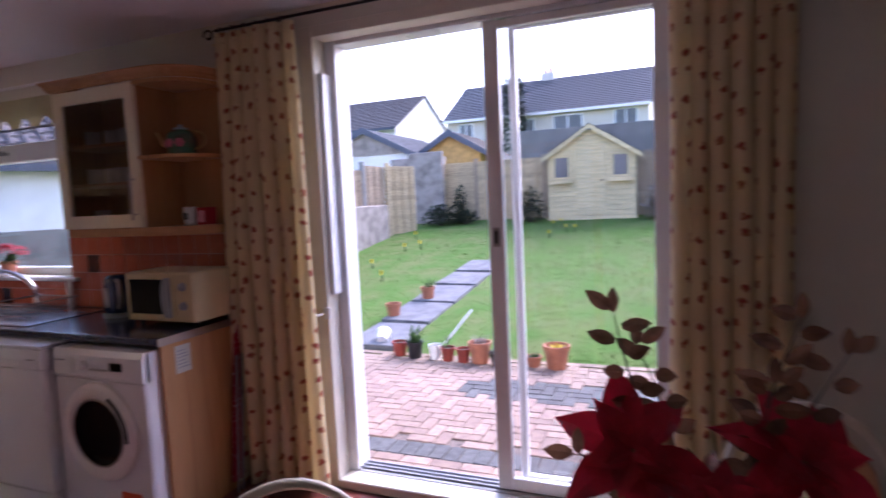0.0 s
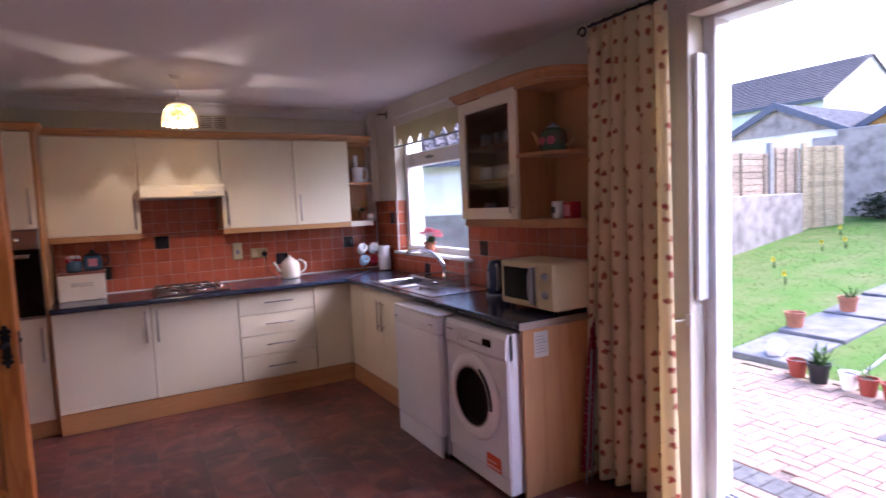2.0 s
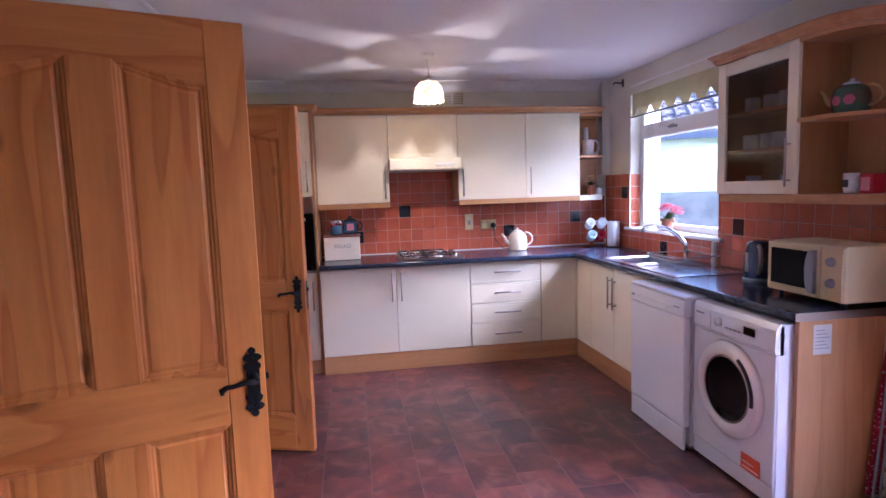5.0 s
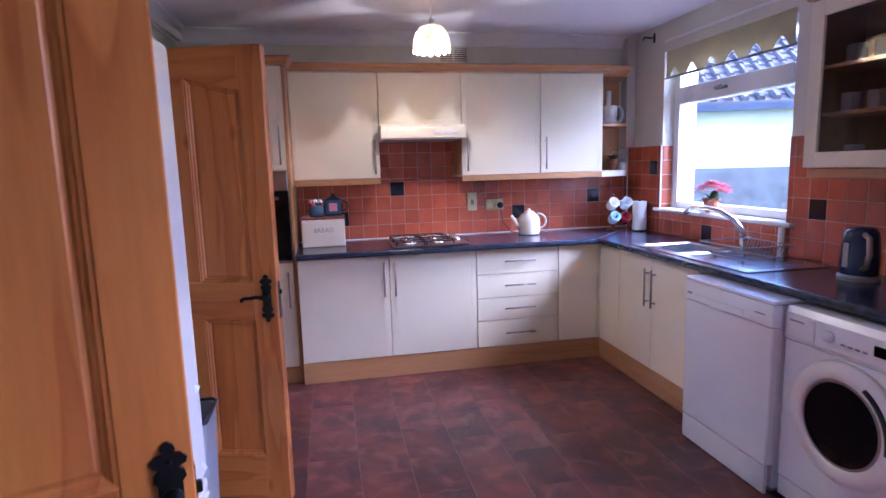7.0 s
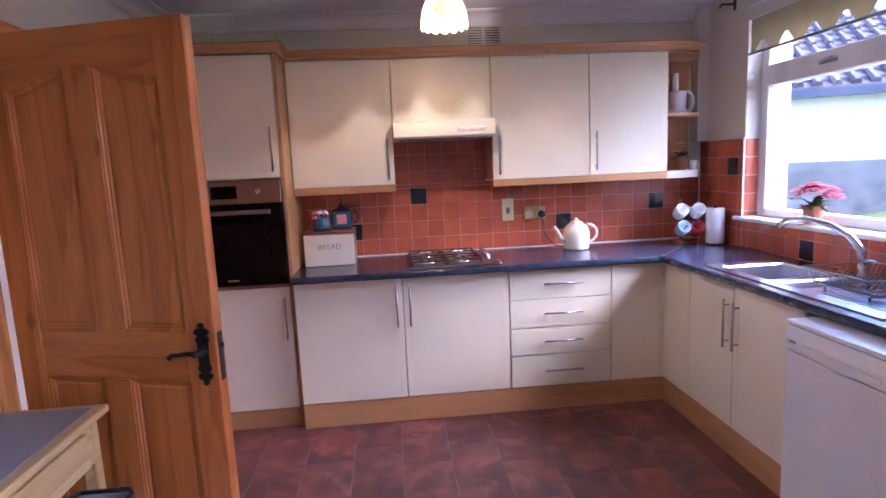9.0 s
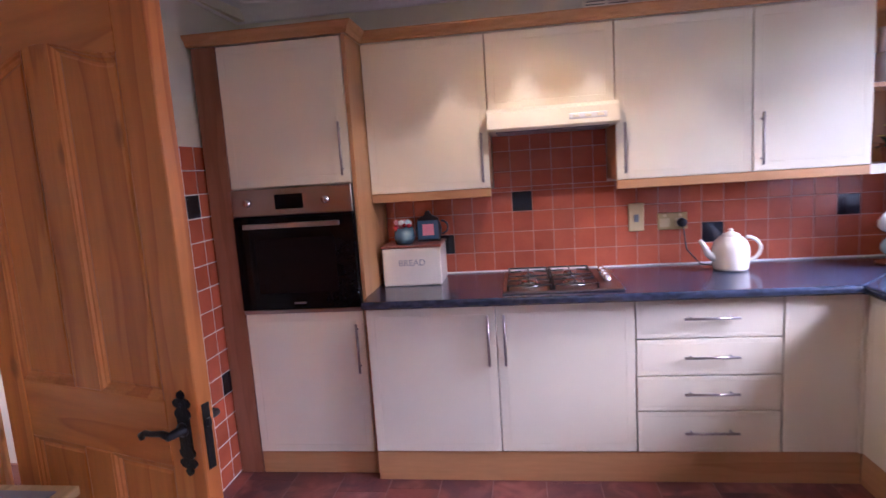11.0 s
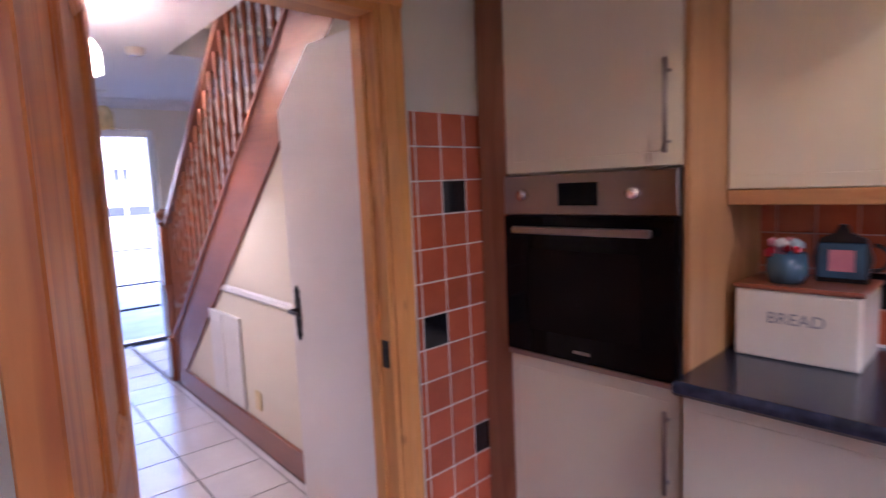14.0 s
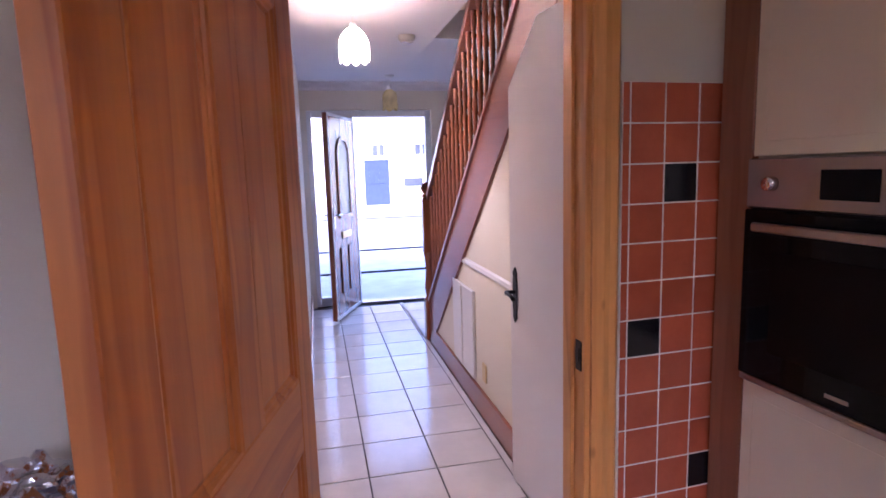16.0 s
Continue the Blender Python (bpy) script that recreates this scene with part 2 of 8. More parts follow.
def vinyl_stone(name):
    """Printed vinyl slate: plum, brick-red and pale clouded veins that differ from slab to slab."""
    m = mat(name, (0.19, 0.052, 0.039), 0.33, var=0.16, scale=4.2, bump=0.06, bscale=40, col2=(0.062, 0.022, 0.026), rnd=0.34, coat=0.1)
    nt = m.node_tree
    b = nt.nodes["Principled BSDF"]
    L = nt.links.new
    old = b.inputs["Base Color"].links[0].from_socket
    src = next(n for n in nt.nodes if n.type == "MAPPING").outputs[0]
    nz = nt.nodes.new("ShaderNodeTexNoise")
    nz.inputs["Scale"].default_value, nz.inputs["Detail"].default_value, nz.inputs["Distortion"].default_value = 6.5, 6, 0.7
    L(src, nz.inputs["Vector"])
    ramp = nt.nodes.new("ShaderNodeValToRGB")
    e = ramp.color_ramp.elements
    e[0].position, e[0].color = 0.50, (0, 0, 0, 1)
    e[1].position, e[1].color = 0.74, (0.62, 0.62, 0.62, 1)
    L(nz.outputs["Fac"], ramp.inputs["Fac"])
    mx = nt.nodes.new("ShaderNodeMixRGB")
    mx.inputs[2].default_value = (0.33, 0.135, 0.105, 1)
    L(ramp.outputs[0], mx.inputs["Fac"])
    L(old, mx.inputs[1])
    nd = nt.nodes.new("ShaderNodeTexNoise")
    nd.inputs["Scale"].default_value, nd.inputs["Detail"].default_value, nd.inputs["Distortion"].default_value = 4.0, 5, 0.9
    L(src, nd.inputs["Vector"])
    rd = nt.nodes.new("ShaderNodeValToRGB")
    f = rd.color_ramp.elements
    f[0].position, f[0].color = 0.52, (0, 0, 0, 1)
    f[1].position, f[1].color = 0.68, (0.7, 0.7, 0.7, 1)
    L(nd.outputs["Fac"], rd.inputs["Fac"])
    md = nt.nodes.new("ShaderNodeMixRGB")
    md.inputs[2].default_value = (0.045, 0.020, 0.030, 1)
    L(rd.outputs[0], md.inputs["Fac"])
    L(mx.outputs[0], md.inputs[1])
    L(md.outputs[0], b.inputs["Base Color"])
    return m


mat("wall_paint", (0.70, 0.67, 0.56), 0.75, var=0.015, scale=2, bump=0.08, bscale=160)
mat("hall_paint", (0.80, 0.74, 0.62), 0.7, var=0.012, scale=2, bump=0.06, bscale=160)
mat("ceiling_paint", (0.78, 0.76, 0.77), 0.92, var=0.012, scale=1.5, bump=0.08, bscale=120)
mat("white_satin", (0.80, 0.77, 0.76), 0.65, var=0.01, scale=4, bump=0.03)
mat("white_gloss", (0.82, 0.80, 0.78), 0.3, var=0.01, scale=4, bump=0.02)
mat("cream_gloss", (0.74, 0.68, 0.56), 0.35, var=0.05, scale=4, bump=0.03)
mat("upvc", (0.83, 0.84, 0.85), 0.28, var=0.02, scale=3, bump=0.01)
mat("unit_cream", (0.80, 0.73, 0.55), 0.36, var=0.02, scale=2, bump=0.015, bscale=200, coat=0.08)
mat("carcass", (0.70, 0.62, 0.48), 0.5, var=0.04)
mat("appliance_white", (0.80, 0.81, 0.84), 0.25, var=0.02, scale=2, bump=0.01, coat=0.2)
mat("grey_plastic", (0.25, 0.26, 0.28), 0.4, var=0.05)
mat("black_plastic", (0.015, 0.015, 0.018), 0.3, var=0.1)
mat("navy_plastic", (0.02, 0.032, 0.09), 0.22, var=0.1, coat=0.3)
mat("black_iron", (0.012, 0.012, 0.014), 0.38, metal=0.3, var=0.15, bump=0.2, bscale=120)
mat("black_glass", (0.003, 0.003, 0.004), 0.08, var=0.05, bump=0, spec=0.12)
mat("brushed_steel", (0.40, 0.35, 0.33), 0.3, metal=1.0, var=0.04, scale=6, bump=0.02, bscale=300)
mat("chrome", (0.75, 0.75, 0.77), 0.1, metal=1.0, var=0.03, bump=0)
mat("sink_steel", (0.62, 0.64, 0.68), 0.24, metal=1.0, var=0.05, bump=0.02, bscale=250)
mat("brass", (0.60, 0.45, 0.20), 0.3, metal=1.0, var=0.1)
mat("worktop_laminate", (0.017, 0.022, 0.040), 0.22, var=0.2, scale=26, bump=0.03, bscale=180, col2=(0.042, 0.054, 0.095), coat=0.25)
mat("terracotta_tile", (0.50, 0.122, 0.052), 0.22, var=0.09, scale=7, bump=0.03, bscale=60, col2=(0.42, 0.095, 0.042), rnd=0.14, coat=0.35)
mat("black_tile", (0.012, 0.013, 0.018), 0.15, var=0.1, scale=8, bump=0.02, coat=0.4)
mat("grout_warm", (0.55, 0.28, 0.20), 0.9, var=0.12, scale=20, bump=0.2, bscale=200)
mat("grout", (0.86, 0.78, 0.72), 0.9, var=0.1, scale=20, bump=0.2, bscale=200)
vinyl_stone("vinyl_tile")
mat("vinyl_joint", (0.27, 0.175, 0.16), 0.6, var=0.2, scale=9)
mat("hall_tile", (0.78, 0.74, 0.72), 0.16, var=0.06, scale=3, bump=0.03, bscale=20, rnd=0.06, coat=0.3)
mat("hall_joint", (0.09, 0.08, 0.08), 0.8, var=0.1)
mat("paper_white", (0.82, 0.82, 0.80), 0.8, var=0.03, bump=0.1, bscale=200)
mat("leaflet_paper", (0.60, 0.58, 0.50), 0.8, var=0.04, bump=0.1, bscale=200)
mat("cream_ceramic", (0.80, 0.74, 0.62), 0.2, var=0.04, coat=0.4, bump=0.01)
mat("white_ceramic", (0.82, 0.82, 0.82), 0.15, var=0.02, coat=0.4, bump=0.01)
mat("green_ceramic", (0.05, 0.15, 0.09), 0.2, var=0.2, scale=20, coat=0.4, col2=(0.10, 0.07, 0.05))
mat("yellow_ceramic", (0.55, 0.36, 0.14), 0.25, var=0.1, coat=0.3)
mat("pink_ceramic", (0.55, 0.12, 0.18), 0.3, var=0.15, scale=30)
mat("red_ceramic", (0.42, 0.02, 0.035), 0.2, var=0.08, coat=0.4)
mat("blue_ceramic", (0.06, 0.13, 0.20), 0.25, var=0.1, coat=0.3)
mat("pale_blue_ceramic", (0.50, 0.66, 0.75), 0.2, var=0.05, coat=0.3)
mat("clay_pot", (0.45, 0.17, 0.09), 0.8, var=0.15, scale=9, bump=0.2, bscale=120)
mat("red_pot", (0.30, 0.05, 0.03), 0.5, var=0.1)
mat("soil", (0.05, 0.035, 0.025), 0.95, var=0.3, scale=40, bump=0.6, bscale=120)
mat("leaf_green", (0.06, 0.12, 0.03), 0.5, var=0.2, scale=20, rnd=0.3, island=True)
mat("petal_pink", (0.72, 0.15, 0.19), 0.6, var=0.15, scale=30, rnd=0.4, island=True)
mat("petal_red", (0.50, 0.010, 0.030), 0.6, var=0.2, scale=14, bump=0.3, bscale=60, rnd=0.35, island=True)
mat("petal_yellow", (0.80, 0.62, 0.03), 0.6, var=0.1)
mat("gold_leaf", (0.27, 0.13, 0.07), 0.38, metal=0.3, var=0.25, scale=20, rnd=0.5, island=True)
mat("foil", (0.75, 0.75, 0.78), 0.18, metal=1.0, var=0.05, bump=0.6, bscale=40)
mat("bin_grey", (0.30, 0.31, 0.35), 0.45, var=0.05)
mat("bin_dark", (0.03, 0.03, 0.05), 0.4, var=0.1)
mat("peach_pad", (0.62, 0.38, 0.22), 0.8, var=0.1, bump=0.2, bscale=250)
mat("red_label", (0.72, 0.10, 0.03), 0.5, var=0.03)
mat("dark_print", (0.05, 0.05, 0.05), 0.6, var=0.02)
mat("pink_print", (0.70, 0.25, 0.30), 0.6, var=0.1)
mat("cream_plastic", (0.72, 0.57, 0.28), 0.4, var=0.04)
mat("microwave_cream", (0.62, 0.51, 0.29), 0.35, var=0.03)
mat("blind_cloth", (0.58, 0.52, 0.34), 0.85, var=0.06, bump=0.2, bscale=300)
mat("brick_red", (0.33, 0.232, 0.17), 0.85, var=0.18, scale=18, bump=0.35, bscale=90, rnd=0.25, col2=(0.25, 0.16, 0.13))
mat("brick_grey", (0.11, 0.11, 0.105), 0.85, var=0.18, scale=18, bump=0.35, bscale=90, rnd=0.25)
mat("brick_joined", (0.33, 0.232, 0.17), 0.85, var=0.18, scale=18, bump=0.35, bscale=90, rnd=0.25, island=True)
mat("sand_joint", (0.20, 0.15, 0.12), 0.95, var=0.25, scale=30, bump=0.4, bscale=200)
mat("concrete", (0.30, 0.29, 0.28), 0.9, var=0.15, scale=6, bump=0.3, bscale=70)
mat("slab", (0.18, 0.18, 0.185), 0.85, var=0.2, scale=5, bump=0.3, bscale=80)
mat("grass", (0.085, 0.165, 0.030), 0.95, var=0.24, scale=2.2, bump=0.5, bscale=50, col2=(0.14, 0.17, 0.055), spec=0.1)
mat("grass_blade", (0.115, 0.20, 0.042), 0.8, var=0.15, scale=2, bump=0, spec=0.1, rnd=0.14, island=True)
mat("render_white", (0.74, 0.73, 0.70), 0.9, var=0.06, scale=2, bump=0.2, bscale=60)
mat("render_cream", (0.66, 0.60, 0.52), 0.9, var=0.06, scale=2, bump=0.2, bscale=60)
mat("render_grey", (0.21, 0.20, 0.18), 0.9, var=0.15, scale=3, bump=0.3, bscale=60)
mat("roof_slate", (0.11, 0.115, 0.13), 0.75, var=0.2, scale=4, bump=0.3, bscale=30, rnd=0.3, island=True)
mat("roof_brown", (0.13, 0.11, 0.105), 0.8, var=0.2, scale=4, bump=0.3, bscale=30, rnd=0.3, island=True)
mat("gutter_dark", (0.05, 0.06, 0.09), 0.4, var=0.1)
mat("fence_new", (0.60, 0.45, 0.26), 0.8, var=0.15, scale=8, bump=0.3, bscale=60, rnd=0.2, stretch=(1, 1, 6))
mat("fence_old", (0.40, 0.30, 0.20), 0.85, var=0.2, scale=8, bump=0.3, bscale=60, rnd=0.2, stretch=(1, 1, 6))
mat("shed_wood", (0.74, 0.59, 0.33), 0.75, var=0.12, scale=6, bump=0.25, bscale=60, rnd=0.12, stretch=(0.4, 1, 4))
mat("orange_boards", (0.55, 0.33, 0.10), 0.8, var=0.15, scale=8, bump=0.2)
mat("oven_inner", (0.008, 0.005, 0.005), 0.25, var=0.1, scale=3, spec=0.08)
mat("far_glass", (0.10, 0.11, 0.13), 0.1, var=0.2, scale=1)
# front door glass: daylight coming through it is put into the pale colour
mat("daylit_frosted_pane", (0.70, 0.74, 0.77), 0.22, var=0.05, scale=12, bump=0.2, bscale=90)
mat("blue_door", (0.035, 0.055, 0.12), 0.4, var=0.1)
mat("matt_dark", (0.025, 0.025, 0.028), 0.97, var=0.1, spec=0.0)
mat("pale_concrete", (0.58, 0.57, 0.55), 0.9, var=0.08, scale=3, bump=0.3, bscale=70)
mat("road", (0.30, 0.30, 0.30), 0.9, var=0.15, scale=8, bump=0.3, bscale=90)
mat("tree_bark", (0.09, 0.07, 0.05), 0.9, var=0.3, scale=10, bump=0.5)
mat("conifer", (0.045, 0.08, 0.035), 0.8, var=0.3, scale=4, rnd=0.5, island=True)
mat("shrub", (0.05, 0.07, 0.03), 0.8, var=0.3, scale=6, rnd=0.5, island=True)
mat("weathered", (0.36, 0.31, 0.27), 0.9, var=0.22, scale=4, bump=0.4, bscale=40)
wood("pine_v", (0.61, 0.215, 0.036), (0.47, 0.135, 0.019), "z", 0.40, 0.08, 7, streak=0.09)
wood("pine_h", (0.61, 0.215, 0.036), (0.47, 0.135, 0.019), "x", 0.40, 0.08, 7, streak=0.09)
wood("frame_pine_v", (0.74, 0.35, 0.09), (0.58, 0.23, 0.05), "z", 0.40, 0.2, 6, knot=9.0, streak=0.05)
wood("frame_pine_h", (0.74, 0.35, 0.09), (0.58, 0.23, 0.05), "x", 0.40, 0.2, 6, knot=9.0, streak=0.05)
wood("beech_v", (0.50, 0.26, 0.10), (0.43, 0.205, 0.075), "z", 0.4, 0.15, 5, False)
wood("beech_y", (0.50, 0.26, 0.10), (0.43, 0.205, 0.075), "y", 0.4, 0.15, 5, False)
wood("beech_x", (0.50, 0.26, 0.10), (0.43, 0.205, 0.075), "x", 0.4, 0.15, 5, False)
wood("mahogany_z", (0.27, 0.085, 0.035), (0.21, 0.062, 0.025), "z", 0.25, 0.5, 6, False)
wood("mahogany_y", (0.29, 0.095, 0.048), (0.235, 0.074, 0.036), "y", 0.28, 0.4, 3, False)
wood("filler_v", (0.30, 0.125, 0.06), (0.25, 0.10, 0.045), "z", 0.4, 0.15, 5, False)
wood("pale_pine", (0.64, 0.46, 0.20), (0.52, 0.34, 0.13), "x", 0.5, 0.1, 6, False)
glass("window_glass")
glass("smoked_glass", (0.74, 0.71, 0.69))
printed_cloth("curtain_cloth", (0.94, 0.82, 0.54), (0.45, 0.09, 0.08), (0.55, 0.29, 0.15), 12.0)
printed_cloth("dotted_cover", (0.40, 0.02, 0.05), (0.70, 0.6, 0.6), (0.60, 0.2, 0.25), 38)
shade_glass("tiffany_glass", (1.0, 0.80, 0.45), 0.10)


def leaded(name):
    """Small cells of amber, honey and white glass."""
    nt = MATS[name].node_tree
    b = nt.nodes["Principled BSDF"]
    tc = nt.nodes.new("ShaderNodeTexCoord")
    vo = nt.nodes.new("ShaderNodeTexVoronoi")
    vo.inputs["Scale"].default_value = 42
    nt.links.new(tc.outputs["Object"], vo.inputs["Vector"])
    ramp = nt.nodes.new("ShaderNodeValToRGB")
    e = ramp.color_ramp.elements
    e[0].position, e[0].color = 0.12, (0.55, 0.34, 0.08, 1)
    e[1].position, e[1].color = 0.75, (1.0, 0.92, 0.66, 1)
    k = e.new(0.5)
    k.color = (1.0, 0.74, 0.34, 1)
    nt.links.new(vo.outputs["Color"], ramp.inputs["Fac"])
    for socket in ("Base Color", "Emission Color"):
        nt.links.new(ramp.outputs[0], b.inputs[socket])


leaded("tiffany_glass")
shade_glass("opal_glass", (1.0, 0.88, 0.70), 4.0)
shade_glass("amber_glass", (0.9, 0.75, 0.35), 0.0)
for leafy in ("petal_pink", "gold_leaf", "leaf_green", "grass_blade"):
    see_through(leafy, 0.4)
see_through("petal_red", 0.25)
see_through("blind_cloth", 0.45)
see_through("opal_glass", 0.75)
see_through("tiffany_glass", 0.05)
M = MATS

# ---- builders ----
W = {}


def thing(name, at=(0, 0, 0), label="", category="", group="", m=None, kind=""):
    ob = new(name)
    ob.empty_display_size = 0.1
    W[ob] = m if m is not None else Matrix.Translation(at)
    ob.matrix_world = W[ob]
    return tagged(ob, label, category, group, kind)


def finish(bm, name, smooth=False):
    me = bpy.data.meshes.new(name)
    bmesh.ops.recalc_face_normals(bm, faces=bm.faces)
    bm.to_mesh(me)
    bm.free()
    if smooth:
        me.polygons.foreach_set("use_smooth", [True] * len(me.polygons))
    return me


def part(name, bm, material, parent=None, label="", xf=None, local=False, smooth=False, kind="", category=""):
    """One mesh object. Built in the world's places, or, with local, in its parent's own."""
    me = finish(bm, name, smooth)
    me.materials.append(M[material])
    ob = new(name, me)
    if xf is not None:
        me.transform(xf)
    W[ob] = Matrix.Identity(4)
    if parent is not None:
        ob.parent = parent
        if not local:
            me.transform(W[parent].inverted())
        W[ob] = W[parent].copy()
    return tagged(ob, label, category, "", kind)


def structure(name, bm, material, label, category, xf=None, smooth=False):
    return part(name, bm, material, None, label, xf, False, smooth, "structure", category)


def B():
    return bmesh.new()


def box(bm, x0, x1, y0, y1, z0, z1, bev=0.0, seg=1):
    lo, hi = (min(x0, x1), min(y0, y1), min(z0, z1)), (max(x0, x1), max(y0, y1), max(z0, z1))
    v = [bm.verts.new((x, y, z)) for x in (lo[0], hi[0]) for y in (lo[1], hi[1]) for z in (lo[2], hi[2])]
    f = [bm.faces.new([v[i] for i in q]) for q in ((0, 1, 3, 2), (4, 6, 7, 5), (0, 4, 5, 1), (2, 3, 7, 6), (0, 2, 6, 4), (1, 5, 7, 3))]
    if bev:
        es = list({e for q in f for e in q.edges})
        bmesh.ops.bevel(bm, geom=es, offset=bev, segments=seg, affect="EDGES", profile=0.5)
    return bm


def prism(bm, pts, axis, a, b):
    """A flat outline in the two other axes (in x, y, z order), drawn out along axis from a to b."""
    def at(p, q):
        u, w = p
        return {"x": (q, u, w), "y": (u, q, w), "z": (u, w, q)}[axis]
    lo = [bm.verts.new(at(p, a)) for p in pts]
    hi = [bm.verts.new(at(p, b)) for p in pts]
    n = len(pts)
    bm.faces.new(lo)
    bm.faces.new(hi[::-1])
    for i in range(n):
        bm.faces.new((lo[i], lo[(i + 1) % n], hi[(i + 1) % n], hi[i]))
    return bm


def lathe(bm, prof, c=(0, 0, 0), seg=24, axis="z", start=0.0, sweep=2 * math.pi):
    """A profile of (radius, height) turned round an axis."""
    full = abs(sweep - 2 * math.pi) < 1e-6
    rings = []
    for i in range(seg if full else seg + 1):
        a = start + sweep * i / seg
        row = []
        for r, h in prof:
            p = (r * math.cos(a), r * math.sin(a), h)
            p = {"z": p, "y": (p[0], p[2], p[1]), "x": (p[2], p[0], p[1])}[axis]
            row.append(bm.verts.new((c[0] + p[0], c[1] + p[1], c[2] + p[2])))
        rings.append(row)
    n = len(rings)
    for i in range(n if full else n - 1):
        p, q = rings[i], rings[(i + 1) % n]
        for j in range(len(prof) - 1):
            if prof[j][0] < 1e-6 and prof[j + 1][0] < 1e-6:
                continue
            try:
                bm.faces.new((p[j], q[j], q[j + 1], p[j + 1]))
            except ValueError:
                pass
    bmesh.ops.remove_doubles(bm, verts=[v for r in rings for v in r], dist=1e-5)
    return bm


def tube(bm, pts, r, seg=10, caps=True):
    """A round bar along points; r is one radius or one for each point."""
    pts = [Vector(p) for p in pts]
    rs = r if isinstance(r, (list, tuple)) else [r] * len(pts)
    rings = []
    up = None
    for i, p in enumerate(pts):
        d = (pts[min(i + 1, len(pts) - 1)] - pts[max(i - 1, 0)]).normalized()
        if up is None:
            up = Vector((0, 0, 1)) if abs(d.z) < 0.9 else Vector((1, 0, 0))
        s = d.cross(up).normalized()
        up = s.cross(d).normalized()
        rings.append([bm.verts.new(p + rs[i] * (math.cos(2 * math.pi * k / seg) * s + math.sin(2 * math.pi * k / seg) * up)) for k in range(seg)])
    for a, b in zip(rings, rings[1:]):
        for k in range(seg):
            bm.faces.new((a[k], a[(k + 1) % seg], b[(k + 1) % seg], b[k]))
    if caps:
        bm.faces.new(rings[0][::-1])
        bm.faces.new(rings[-1])
    return bm


def arc(c, r, a0, a1, n, plane="xz"):
    out = []
    for i in range(n + 1):
        a = radians(a0 + (a1 - a0) * i / n)
        u, w = r * math.cos(a), r * math.sin(a)
        out.append({"xz": (c[0] + u, c[1], c[2] + w), "yz": (c[0], c[1] + u, c[2] + w), "xy": (c[0] + u, c[1] + w, c[2])}[plane])
    return out


def leaf(bm, at, way, up, long, wide, fold=0.15, bend=0.2, n=4):
    """A pointed leaf with a folded midrib that droops towards its tip."""
    way, up = Vector(way).normalized(), Vector(up)
    side = way.cross(up).normalized()
    up = side.cross(way)
    rows = []
    for i in range(n + 1):
        t = i / n
        w = wide * math.sin(math.pi * min(1, 0.08 + 0.92 * t)) ** 0.8 * 0.5 * (1 if t < 1 else 0)
        c = Vector(at) + way * long * t - up * bend * long * t * t
        rows.append((bm.verts.new(c - side * w + up * fold * w), bm.verts.new(c), bm.verts.new(c + side * w + up * fold * w)))
    for a, b in zip(rows, rows[1:]):
        bm.faces.new((a[0], a[1], b[1], b[0]))
        bm.faces.new((a[1], a[2], b[2], b[1]))


def wall_run(name, axis, p0, p1, u0, u1, z0, z1, holes, material, label, xf=None, category="wall"):
    """A wall from p0 to p1 thick along axis, with openings (u0, u1, z0, z1) cut right through."""
    bm = B()
    us = sorted({u0, u1, *(h[0] for h in holes), *(h[1] for h in holes)})
    for a, b in zip(us, us[1:]):
        zs = [z0]
        for h in sorted((h for h in holes if h[0] <= a + 1e-6 and h[1] >= b - 1e-6), key=lambda h: h[2]):
            zs += [h[2], h[3]]
        zs.append(z1)
        for c, d in zip(zs[::2], zs[1::2]):
            if d - c > 1e-4:
                box(bm, *((p0, p1, a, b) if axis == "x" else (a, b, p0, p1)), c, d)
    bmesh.ops.remove_doubles(bm, verts=bm.verts, dist=1e-5)
    return structure(name, bm, material, label, category, xf)


HP = Matrix.Translation((-4.14, -1.1, 0))
HM = HP @ pose(0, 0, 0, 0, 0, -3) @ HP.inverted()

# ---- the kitchen's shell ----
XW, XE, YN, YS, ZC = -5.16, 1.75, 2.50, -1.00, 2.46
bm = B()
box(bm, XW, XE, YS, YN, -0.12, -0.0009)
floor = structure("floor", bm, "vinyl_joint", "dark red-brown vinyl floor with printed stone tiles", "floor")
bm = B()
box(bm, XW - 0.1, XE + 0.1, YS - 0.1, YN + 0.1, ZC, ZC + 0.15)
structure("ceiling", bm, "ceiling_paint", "smooth white painted kitchen ceiling", "ceiling")
wall_west = wall_run("wall_west", "x", XW - 0.2, XW, YS - 0.1, YN + 0.28, 0, ZC, [], "wall_paint", "cream painted wall behind the kitchen units")
wall_north = wall_run("wall_north", "y", YN, YN + 0.28, XW, XE, -0.12, ZC, [(-4.66, -3.43, 1.10, 2.25), (-1.60, 0.20, -0.12, 2.36)], "wall_paint", "cream painted outer wall with window and patio door")
wall_run("wall_east", "x", XE, XE + 0.2, YS - 0.1, YN + 0.28, 0, ZC, [], "wall_paint", "plain cream painted end wall")
wall_south = wall_run("wall_south", "y", YS - 0.12, YS, XW, XE, 0, ZC, [(-4.215, -3.365, 0, 1.99), (-1.42, -0.635, 0, 1.99)], "wall_paint", "cream painted inner wall with two doorways")


